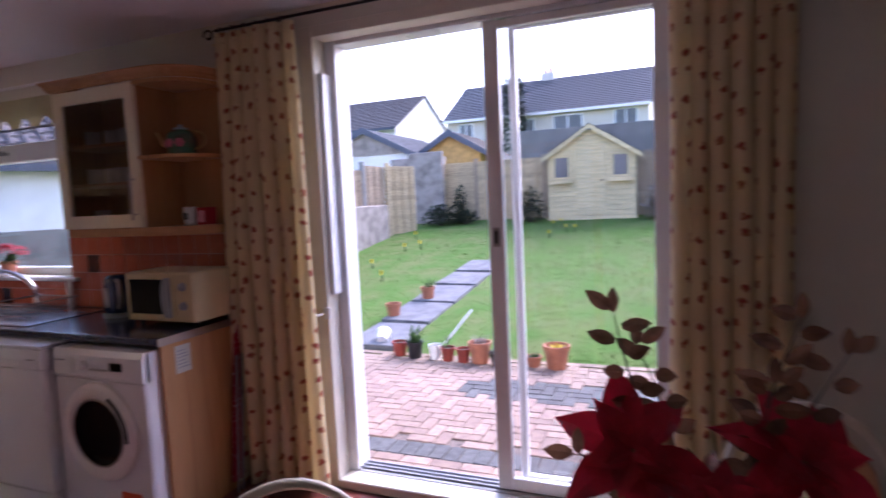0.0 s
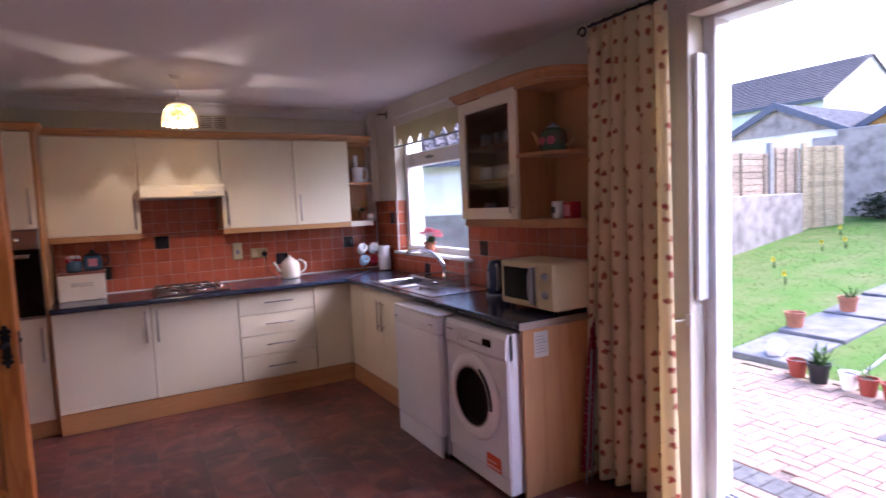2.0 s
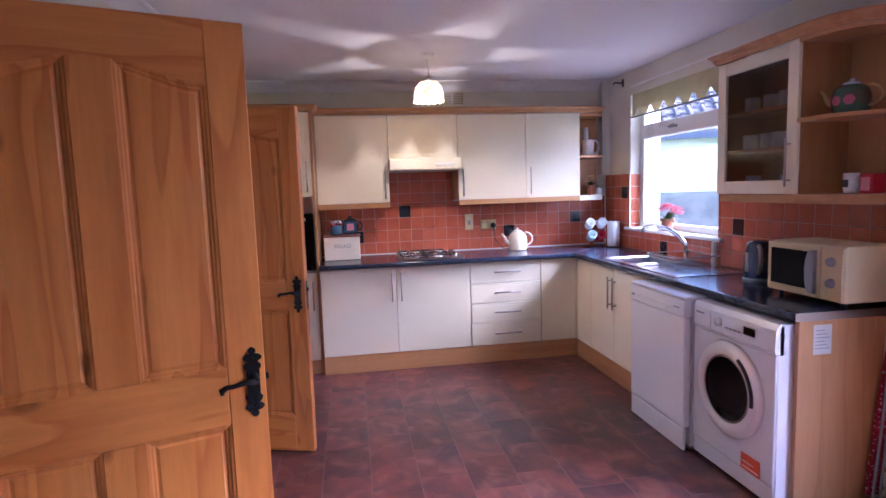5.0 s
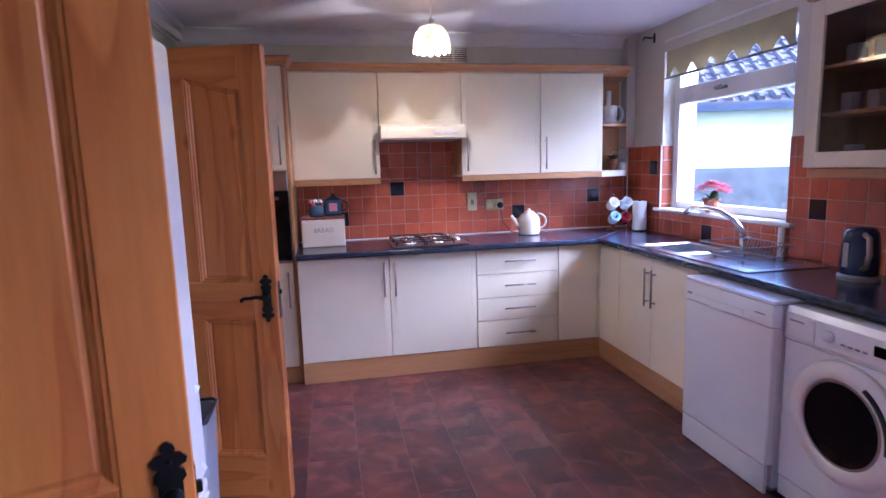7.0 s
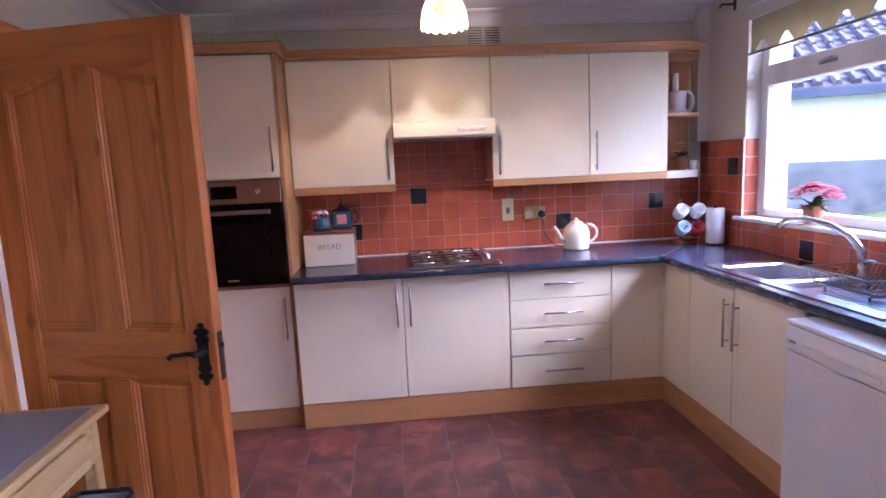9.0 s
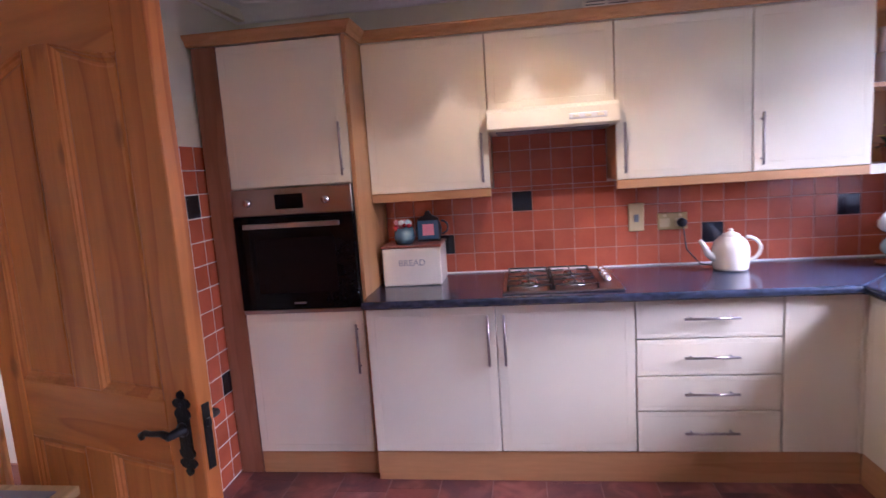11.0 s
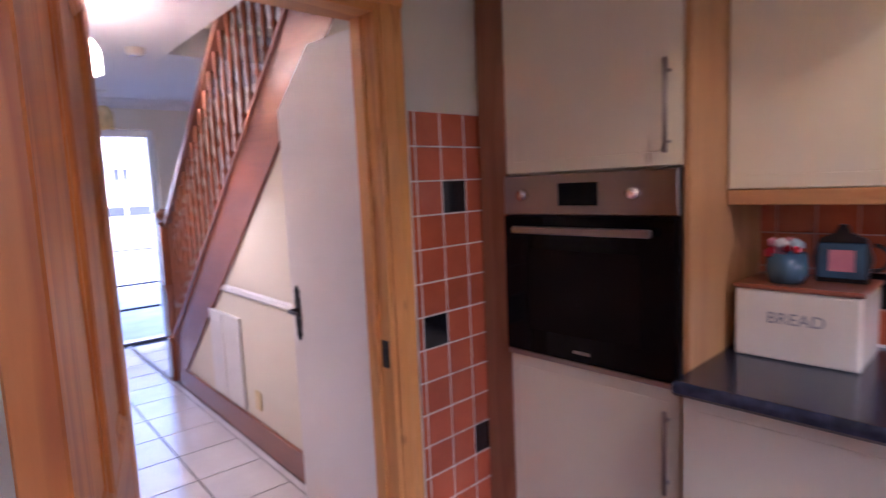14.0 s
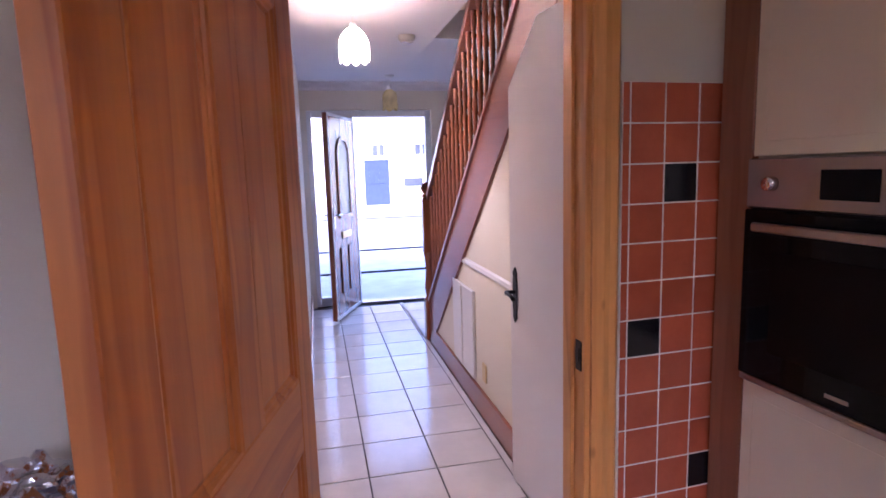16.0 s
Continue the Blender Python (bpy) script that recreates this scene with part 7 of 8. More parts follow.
# ---- sink, tap, drainer rack ----
sink = thing("sink", (-3.6, 2.2, 0.91), "stainless steel sink with one and a half bowls and drainer", "sink")
xs_, ys_ = (-4.155, -4.09, -3.73, -3.69, -3.53, -3.48, -3.07), (1.965, 2.02, 2.36, 2.44)
bm = B()
for i in range(6):
    for j in range(3):
        if j == 1 and i in (1, 3):
            continue
        box(bm, xs_[i], xs_[i + 1], ys_[j], ys_[j + 1], 0.9105, 0.9155)
bmesh.ops.remove_doubles(bm, verts=bm.verts, dist=1e-5)
part("deck", bm, "sink_steel", sink)
for a, b, dz in ((-4.09, -3.73, 0.16), (-3.69, -3.53, 0.11)):
    bm = B()
    loops = []
    for k, z in ((0.0, 0.914), (0.008, 0.905), (0.02, 0.915 - dz + 0.02), (0.045, 0.915 - dz)):
        loops.append([bm.verts.new(p) for p in ((a + k, 2.02 + k, z), (b - k, 2.02 + k, z), (b - k, 2.36 - k, z), (a + k, 2.36 - k, z))])
    for p, q in zip(loops, loops[1:]):
        for i in range(4):
            bm.faces.new((p[i], p[(i + 1) % 4], q[(i + 1) % 4], q[i]))
    bm.faces.new(loops[-1])
    bowl = part("bowl", bm, "sink_steel", sink)
    bm = B()
    lathe(bm, [(0.0, 0.001), (0.02, 0.002), (0.036, 0.004), (0.038, 0.0)], ((a + b) / 2, 2.19, 0.916 - dz), 16)
    part("waste", bm, "chrome", bowl, smooth=True)
for k in range(9):
    part("drainer_rib", box(B(), -3.44, -3.12, 2.05 + k * 0.034, 2.062 + k * 0.034, 0.9155, 0.9185, 0.001), "sink_steel", sink)
tap = thing("mixer_tap", (-3.64, 2.40, 0.915), "chrome swan-neck kitchen mixer tap", "tap")
bm = B()
lathe(bm, [(0.0, 0.0), (0.028, 0.0), (0.026, 0.02), (0.021, 0.03), (0.021, 0.075), (0.0, 0.08)], (-3.64, 2.40, 0.9155), 18)
part("body", bm, "chrome", tap, smooth=True)
bm = B()
pts = [(-3.64, 2.40, 0.98), (-3.65, 2.395, 1.04), (-3.69, 2.37, 1.10), (-3.76, 2.33, 1.145), (-3.85, 2.28, 1.165), (-3.92, 2.245, 1.155), (-3.955, 2.225, 1.125)]
tube(bm, pts, [0.017, 0.017, 0.0165, 0.016, 0.0155, 0.015, 0.016], 12)
part("spout", bm, "chrome", tap, smooth=True)
part("lever", tube(B(), [(-3.64, 2.40, 0.985), (-3.60, 2.385, 1.0), (-3.54, 2.365, 1.005)], [0.012, 0.009, 0.007], 8), "chrome", tap, smooth=True)
rack = thing("dish_rack", (-3.4, 2.2, 0.92), "dark wire dish rack standing on the drainer", "dish rack")
R0, R1, Q0, Q1 = -3.56, -3.22, 2.05, 2.36
for z, g in ((1.005, 0.0), (0.935, 0.045)):
    bm = B()
    tube(bm, [(R0 + g, Q0 + g, z), (R1 - g, Q0 + g, z), (R1 - g, Q1 - g, z), (R0 + g, Q1 - g, z), (R0 + g, Q0 + g, z)], 0.0035, 6)
    part("rim", bm, "brushed_steel", rack)
for k in range(13):
    x = R0 + 0.02 + (R1 - R0 - 0.04) * k / 12
    bm = B()
    tube(bm, [(x, Q0, 1.005), (x, Q0 + 0.02, 0.955), (x, Q0 + 0.06, 0.935), (x, Q0 + 0.11, 0.94), (x, (Q0 + Q1) / 2, 0.985), (x, Q1 - 0.11, 0.94), (x, Q1 - 0.06, 0.935), (x, Q1 - 0.02, 0.955), (x, Q1, 1.005)], 0.0022, 5)
    part("wire", bm, "grey_plastic", rack)
for x, y in ((R0 + 0.06, Q0 + 0.06), (R1 - 0.06, Q0 + 0.06), (R0 + 0.06, Q1 - 0.06), (R1 - 0.06, Q1 - 0.06)):
    part("foot", tube(B(), [(x, y, 0.916), (x, y, 0.94)], 0.005, 6), "black_plastic", rack)
bm = B()
tube(bm, [(-3.42, 2.46, 0.91), (-3.42, 2.46, 1.075)], 0.016, 10)
part("waste_pipe", bm, "white_gloss", None, "short white pipe behind the drainer", category="pipe")

# ---- hob ----
hob = thing("gas_hob", (-4.8, 0.69, 0.91), "steel gas hob with four burners and black pan supports", "hob")
part("base_plate", box(B(), -5.06, -4.56, 0.42, 0.965, 0.9105, 0.922, 0.005, 2), "brushed_steel", hob, "brushed steel plate")
for y0 in (0.445, 0.655):
    bm = B()
    for x in (-5.03, -4.81, -4.59):
        tube(bm, [(x, y0, 0.945), (x, y0 + 0.195, 0.945)], 0.005, 6)
    for y in (y0, y0 + 0.195):
        tube(bm, [(-5.03, y, 0.945), (-4.59, y, 0.945)], 0.005, 6)
        for x in (-5.03, -4.81, -4.59):
            tube(bm, [(x, y, 0.922), (x, y, 0.945)], 0.005, 6)
    for x in (-4.92, -4.70):
        for dx, dy in ((0.11, 0), (-0.11, 0), (0, 0.097), (0, -0.097)):
            tube(bm, [(x + dx, y0 + 0.0975 + dy, 0.945), (x + dx * 0.35, y0 + 0.0975 + dy * 0.35, 0.949)], 0.0045, 6)
    part("pan_support", bm, "black_iron", hob, "black iron pan support")
    for x, rr in ((-4.92, 0.03), (-4.70, 0.042)):
        bm = B()
        lathe(bm, [(rr * 1.3, 0.922), (rr * 1.25, 0.932), (rr, 0.934), (rr * 0.95, 0.941), (0, 0.943)], (x, y0 + 0.0975, 0), 18)
        part("burner", bm, "sink_steel", hob, smooth=True)
for k in range(4):
    bm = B()
    lathe(bm, [(0, 0.95), (0.014, 0.948), (0.018, 0.922)], (-4.98 + k * 0.075, 0.915, 0), 14)
    part("knob", bm, "chrome", hob, smooth=True)

# ---- crockery and small things ----
def pot_handle(bm, c, r, h, side, thick=0.007):
    tube(bm, [(c[0] + side[0] * (r * 0.9 + 0.5 * h * math.sin(a)), c[1] + side[1] * (r * 0.9 + 0.5 * h * math.sin(a)), c[2] + h * 0.5 + 0.42 * h * math.cos(a)) for a in (math.pi * i / 8 for i in range(9))], thick, 7)


def mug(x, y, z, r, h, material, label, side=(0, 1), tilt=None, group="mugs"):
    t = thing("mug", label=label, category="mug", group=group, m=Matrix.Translation((x, y, z)) @ (tilt or Matrix.Identity(4)))
    bm = B()
    lathe(bm, [(0, 0), (r * 0.8, 0), (r * 0.95, h * 0.15), (r, h), (r * 0.92, h), (r * 0.86, h * 0.18), (0, h * 0.1)], (0, 0, 0), 18)
    part("bowl", bm, material, t, local=True, smooth=True)
    bm = B()
    tube(bm, [(side[0] * (r * 0.92 + 0.33 * h * math.sin(a)), side[1] * (r * 0.92 + 0.33 * h * math.sin(a)), h * 0.5 + 0.32 * h * math.cos(a)) for a in (math.pi * i / 8 for i in range(9))], 0.005, 6)
    part("handle", bm, material, t, local=True, smooth=True)
    return t


def teapot(name, x, y, z, r, h, material, label, way, spoutm=None, lidm=None):
    """Way: the spout's direction along y (or x) as a unit pair."""
    t = thing(name, (x, y, z), label, "teapot")
    bm = B()
    lathe(bm, [(0, 0), (r * 0.90, 0), (r * 0.93, h * 0.05), (r * 0.98, h * 0.2), (r, h * 0.42), (r * 0.96, h * 0.56), (r * 0.84, h * 0.70), (r * 0.62, h * 0.80), (r * 0.5, h * 0.825), (0, h * 0.825)], (x, y, z), 24)
    part("body", bm, material, t, smooth=True)
    bm = B()
    lathe(bm, [(r * 0.52, h * 0.815), (r * 0.45, h * 0.88), (r * 0.15, h * 0.93), (r * 0.1, h * 0.95), (r * 0.16, h * 0.985), (0, h * 1.02)], (x, y, z), 16)
    part("lid", bm, lidm or material, t, smooth=True)
    bm = B()
    tube(bm, [(x + way[0] * r * k, y + way[1] * r * k, z + h * v) for k, v in ((0.85, 0.3), (1.25, 0.4), (1.45, 0.6), (1.7, 0.76))], [r * 0.26, r * 0.2, r * 0.14, r * 0.11], 10)
    part("spout", bm, spoutm or material, t, smooth=True)
    bm = B()
    tube(bm, [(x - way[0] * (r * 0.85 + r * 0.8 * math.sin(a)), y - way[1] * (r * 0.85 + r * 0.8 * math.sin(a)), z + h * 0.48 + h * 0.3 * math.cos(a)) for a in (math.pi * i / 9 for i in range(10))], r * 0.1, 8)
    part("handle", bm, spoutm or material, t, smooth=True)
    return t


teapot("electric_teapot", -4.95, 1.54, 0.914, 0.088, 0.200, "cream_ceramic", "cream ceramic teapot-shaped kettle plugged in beside the hob", (0.1, -1))
bm = B()
tube(bm, [(-5.125, 1.36, 1.13), (-5.10, 1.36, 1.10), (-5.09, 1.37, 1.0), (-5.06, 1.43, 0.925), (-5.0, 1.50, 0.92)], 0.004, 6)
part("power_cord", bm, "black_plastic", None, "black power cord from socket to kettle", smooth=True, category="cord")
gt = teapot("painted_teapot", -2.255, 2.325, 1.7755, 0.078, 0.155, "green_ceramic", "dark green teapot painted with pink flowers and yellow handle", (-0.95, -0.3), "yellow_ceramic", "pale_blue_ceramic")
for a in (3.9, 4.7, 5.4):
    bm = B()
    for k in range(6):
        b = k * math.pi / 3
        lathe(bm, [(0, 0.006), (0.009, 0.004), (0.011, 0)], (0.013 * math.cos(b), 0.013 * math.sin(b), 0), 8)
    bm.transform(Matrix.Translation((-2.255 + 0.077 * math.cos(a), 2.325 + 0.077 * math.sin(a), 1.832)) @ Euler((math.pi / 2, 0, a + math.pi / 2)).to_matrix().to_4x4())
    part("painted_flower", bm, "pink_ceramic", gt, "raised pink flower")
m1 = mug(-2.25, 2.34, 1.409, 0.034, 0.095, "white_ceramic", "tall white mug with a black label on the end shelf", (1, 0))
part("label_patch", box(B(), -0.018, 0.018, -0.0365, -0.0345, 0.03, 0.065), "dark_print", m1, "black printed label", local=True)
cb = thing("candle_box", (-2.16, 2.36, 1.409), "small red cardboard candle box with a pink label", "box")
part("carton", box(B(), -2.195, -2.125, 2.325, 2.395, 1.409, 1.499, 0.002), "red_ceramic", cb)
part("print", box(B(), -2.185, -2.14, 2.3235, 2.3245, 1.423, 1.483), "pink_print", cb)
for z, row in ((1.6545, (-2.93, -2.82, -2.71, -2.60, -2.50)), (1.8625, (-2.92, -2.80, -2.66, -2.55)), (1.4245, (-2.9, -2.66))):
    for k, x in enumerate(row):
        mug(x, 2.34 + 0.02 * (k % 2), z, 0.042, 0.085, "white_ceramic", "white china cup behind the cabinet's glass", (0.7, -0.7), group="cabinet cups")

bb = thing("bread_bin", (-4.94, -0.05, 0.91), "cream metal bread bin lettered BREAD with a wooden lid", "bread bin")
part("body", box(B(), -5.08, -4.84, -0.20, 0.105, 0.9105, 1.108, 0.008, 2), "cream_ceramic", bb)
part("lid", box(B(), -5.085, -4.835, -0.205, 0.11, 1.1085, 1.122, 0.004), "mahogany_y", bb, "dark wooden lid")
cu = bpy.data.curves.new("lettering", "FONT")
cu.body, cu.size, cu.align_x, cu.align_y, cu.extrude = "BREAD", 0.046, "CENTER", "CENTER", 0.0006
lt = new("lettering", cu)
me = bpy.data.meshes.new_from_object(lt.evaluated_get(bpy.context.evaluated_depsgraph_get()))
bpy.data.objects.remove(lt)
me.transform(Matrix.Translation((-4.8392, -0.045, 1.03)) @ Euler((math.pi / 2, 0, math.pi / 2)).to_matrix().to_4x4())
me.transform(W[bb].inverted())
me.materials.clear()
me.materials.append(M["grey_plastic"])
lo = new("lettering", me)
lo.parent = bb
lo["label"] = "grey lettering BREAD"
sp = thing("sweet_pot", (-4.92, -0.09, 1.122), "dark blue-green pot filled with wrapped sweets", "pot")
bm = B()
lathe(bm, [(0, 0), (0.045, 0), (0.055, 0.03), (0.05, 0.085), (0.046, 0.085), (0.048, 0.03), (0, 0.01)], (-4.92, -0.09, 1.1225), 18)
part("pot", bm, "blue_ceramic", sp, smooth=True)
q = random.Random(2)
for k in range(16):
    bm = B()
    bmesh.ops.create_icosphere(bm, subdivisions=1, radius=q.uniform(0.012, 0.017), matrix=Matrix.Translation((-4.92 + q.uniform(-0.035, 0.035), -0.09 + q.uniform(-0.04, 0.04), 1.205 + q.uniform(0, 0.035))))
    part("sweet", bm, q.choice(["pink_print", "red_ceramic", "pale_blue_ceramic", "white_ceramic"]), sp)
pl = thing("teapot_plaque", (-4.97, 0.04, 1.122), "small black teapot-shaped stand with a framed picture", "plaque")
bm = B()
pts = [(-0.03, 1.123), (0.09, 1.123), (0.10, 1.19), (0.085, 1.245), (0.05, 1.262), (0.038, 1.285), (0.022, 1.285), (0.01, 1.262), (-0.025, 1.245), (-0.04, 1.19)]
prism(bm, pts, "x", -4.99, -4.975)
part("back_board", bm, "black_plastic", pl)
part("picture", box(B(), -4.9745, -4.968, -0.025, 0.085, 1.135, 1.235, 0.002), "blue_ceramic", pl, "blue bordered picture")
part("picture_inner", box(B(), -4.9678, -4.9665, 0.0, 0.06, 1.155, 1.215), "pink_print", pl)
part("handle", tube(B(), [(-4.982, 0.10 + 0.035 * math.sin(a), 1.195 + 0.035 * math.cos(a)) for a in (math.pi * i / 8 for i in range(9))], 0.006, 6), "black_plastic", pl, smooth=True)

mt = thing("mug_tree", (-4.95, 2.258, 0.91), "dark wooden mug tree", "mug tree")
bm = B()
lathe(bm, [(0, 0), (0.06, 0), (0.06, 0.012), (0.015, 0.02), (0.011, 0.03), (0.011, 0.27), (0.016, 0.28), (0, 0.295)], (-4.95, 2.258, 0.9105), 16)
for k, z in ((0, 1.13), (1, 1.13), (2, 1.05), (3, 1.05)):
    a = k * math.pi / 2 + 0.2 + (0.5 if k > 1 else 0)
    tube(bm, [(-4.95, 2.258, z), (-4.95 + 0.07 * math.cos(a), 2.258 + 0.07 * math.sin(a), z + 0.035)], 0.005, 6)
part("stand", bm, "mahogany_z", mt, smooth=True)
for y, z, m_, lab in ((2.20, 1.10, "white_ceramic", "white mug hung on the mug tree"), (2.315, 1.10, "white_ceramic", "white mug hung on the mug tree"), (2.215, 0.99, "pale_blue_ceramic", "pale blue mug hung on the mug tree"), (2.31, 0.985, "red_ceramic", "dark red mug hung on the mug tree")):
    mug(-4.89, y, z, 0.042, 0.085, m_, lab, (-0.3, 0.95 if y < 2.258 else -0.95), pose(0, 0, 0, 0, 55, 0), "mug tree mugs")
pr = thing("paper_towel", (-4.80, 2.405, 0.91), "white paper towel roll standing on the worktop", "paper towel")
bm = B()
lathe(bm, [(0.018, 0.012), (0.054, 0.012), (0.055, 0.02), (0.055, 0.228), (0.053, 0.236), (0.018, 0.236), (0.018, 0.012)], (-4.80, 2.405, 0.91), 26)
part("roll", bm, "paper_white", pr, smooth=False)
bm = B()
lathe(bm, [(0, 0), (0.05, 0), (0.05, 0.01), (0.01, 0.012), (0.01, 0.25), (0, 0.256)], (-4.80, 2.405, 0.9105), 14)
part("holder", bm, "black_plastic", pr)

sk = thing("double_socket", (-5.15, 1.31, 1.14), "brass double wall socket with a black plug", "socket")
part("plate", box(B(), -5.151, -5.143, 1.24, 1.39, 1.10, 1.19, 0.003), "brass", sk)
for y in (1.275, 1.355):
    part("outlet", box(B(), -5.1428, -5.1405, y - 0.025, y + 0.025, 1.115, 1.16), "cream_plastic", sk)
    part("rocker", box(B(), -5.1428, -5.139, y - 0.008, y + 0.008, 1.168, 1.183), "cream_plastic", sk)
bm = B()
lathe(bm, [(0.024, 0), (0.022, 0.03), (0.012, 0.036), (0, 0.036)], (-5.14, 1.36, 1.137), 14, "x")
part("plug", bm, "black_plastic", sk, smooth=True)
sw_ = thing("cooker_switch", (-5.15, 1.13, 1.17), "tall cream cooker switch plate", "switch")
part("plate", box(B(), -5.151, -5.142, 1.09, 1.17, 1.10, 1.25, 0.004), "cream_plastic", sw_)
part("rocker", box(B(), -5.1418, -5.138, 1.118, 1.142, 1.15, 1.19, 0.002), "grey_plastic", sw_)
vt = thing("air_vent", (-5.16, 1.0, 2.32), "cream louvred air vent under the coving", "vent")
bm = B()
for y0, y1, z0, z1 in ((0.885, 0.90, 2.25, 2.375), (1.11, 1.125, 2.25, 2.375), (0.90, 1.11, 2.25, 2.262), (0.90, 1.11, 2.363, 2.375), (0.998, 1.012, 2.262, 2.363)):
    box(bm, XW, XW + 0.014, y0, y1, z0, z1)
part("frame", bm, "cream_gloss", vt)
part("backing", box(B(), XW + 0.0005, XW + 0.003, 0.90, 1.11, 2.262, 2.363), "black_plastic", vt)
for k in range(6):
    part("slat", box(B(), XW + 0.003, XW + 0.012, 0.901, 1.109, 2.268 + k * 0.016, 2.277 + k * 0.016), "cream_gloss", vt)

bl = thing("food_processor", (-5.05, 2.30, 1.755), "white food processor with a clear jug on the corner shelf", "food processor")
bm = B()
lathe(bm, [(0, 0), (0.055, 0), (0.06, 0.03), (0.05, 0.05), (0.055, 0.06), (0.06, 0.14), (0.05, 0.15), (0.0, 0.152)], (-5.05, 2.27, 1.7555), 20)
part("bowl", bm, "white_ceramic", bl, smooth=True)
part("chute", tube(B(), [(-5.05, 2.255, 1.90), (-5.05, 2.255, 2.02)], 0.022, 12), "white_ceramic", bl, smooth=True)
part("handle", tube(B(), [(-5.03, 2.32 + 0.05 * math.sin(a), 1.835 + 0.065 * math.cos(a)) for a in (math.pi * i / 8 for i in range(9))], 0.011, 8), "white_ceramic", bl, smooth=True)


def flower_pot(name, x, y, z, r, h, potm, petals, label, nleaf, nflower, spread, seed):
    t = thing(name, (x, y, z), label, "potted plant")
    q_ = random.Random(seed)
    bm = B()
    lathe(bm, [(0, 0), (r * 0.72, 0), (r * 0.95, h * 0.78), (r * 1.06, h * 0.8), (r * 1.08, h), (r * 0.95, h), (r * 0.9, h * 0.8), (0, h * 0.78)], (x, y, z), 20)
    part("pot", bm, potm, t)
    bm = B()
    for _ in range(nleaf):
        a, e = q_.uniform(0, 6.28), q_.uniform(0.3, 1.3)
        leaf(bm, (x, y, z + h * 0.8), (math.cos(a) * math.cos(e), math.sin(a) * math.cos(e), math.sin(e)), (0, 0, 1), spread * q_.uniform(0.6, 1.0), 0.03, 0.2, 0.5, 4)
    part("leaves", bm, "leaf_green", t)
    bm = B()
    for _ in range(nflower):
        a, k = q_.uniform(0, 6.28), q_.uniform(0.1, 1)
        c = Vector((x + spread * k * math.cos(a), y + 0.7 * spread * k * math.sin(a), z + h + spread * (0.75 - 0.45 * k * k) + q_.uniform(-0.01, 0.02)))
        for p in range(5):
            b = p * 1.257 + a
            leaf(bm, c, (math.cos(b), math.sin(b), 0.25), (0, 0, 1), 0.035, 0.028, 0.2, 0.3, 3)
    part("flowers", bm, petals, t)
    return t


flower_pot("flowering_plant", -4.12, 2.535, 1.104, 0.052, 0.095, "clay_pot", "petal_pink", "pink flowering plant in a clay pot on the window sill", 26, 60, 0.135, 5)
part("saucer", lathe(B(), [(0, 1.1), (0.07, 1.1), (0.078, 1.108), (0.0, 1.1035)], (-4.12, 2.535, 0), 20), "cream_ceramic", None, "cream saucer under the flowering plant", category="saucer")
flower_pot("small_plant", -5.03, 2.29, 1.3915, 0.042, 0.09, "clay_pot", "petal_yellow", "small leafy plant in a clay pot on the corner shelf", 22, 5, 0.10, 8)
mug(-5.0, 2.36, 1.3915, 0.03, 0.06, "white_ceramic", "small white jug on the corner shelf", (0.8, 0.4), group="shelf jug")

kt = thing("kettle", (-2.80, 2.31, 0.91), "black and silver cordless electric kettle", "kettle")
bm = B()
lathe(bm, [(0, 0), (0.082, 0), (0.084, 0.018), (0.076, 0.024), (0.0, 0.026)], (-2.80, 2.31, 0.9105), 24)
part("base", bm, "grey_plastic", kt)
bm = B()
lathe(bm, [(0.074, 0.0), (0.078, 0.05), (0.072, 0.14), (0.066, 0.185), (0.05, 0.205), (0.0, 0.212)], (-2.80, 2.31, 0.9375), 26)
part("jug", bm, "navy_plastic", kt, smooth=True)
bm = B()
tube(bm, [(-2.74, 2.26, 1.12), (-2.70, 2.24, 1.11), (-2.69, 2.235, 1.04), (-2.71, 2.245, 0.98), (-2.74, 2.26, 0.97)], 0.012, 8)
part("handle", bm, "brushed_steel", kt, smooth=True)
part("spout", tube(B(), [(-2.86, 2.33, 1.09), (-2.89, 2.34, 1.125)], [0.026, 0.018], 10), "black_plastic", kt, smooth=True)
part("gauge", box(B(), -2.815, -2.785, 2.2285, 2.236, 0.97, 1.08, 0.003), "brushed_steel", kt)

mw = thing("microwave", (-2.26, 2.3, 0.91), "cream microwave oven with a dark door window", "microwave")
part("body", box(B(), -2.50, -2.05, 2.135, 2.40, 0.935, 1.185, 0.012, 3), "microwave_cream", mw)
md = part("door", box(B(), -2.496, -2.175, 2.118, 2.1345, 0.94, 1.18, 0.006, 2), "microwave_cream", mw)
part("window", box(B(), -2.47, -2.225, 2.1155, 2.1178, 0.975, 1.15, 0.002), "black_glass", md, "dark mesh window")
bm = B()
prism(bm, [(-2.21 + 0.03 * math.cos(a), 1.06 + 0.1 * math.sin(a)) for a in (math.pi / 2 + math.pi * i / 10 for i in range(11))] + [(-2.19, 0.96), (-2.19, 1.16)], "y", 2.098, 2.1175)
part("handle", bm, "bin_grey", md, "grey curved door grip")
part("control_panel", box(B(), -2.172, -2.053, 2.12, 2.1345, 0.94, 1.18, 0.004), "microwave_cream", mw)
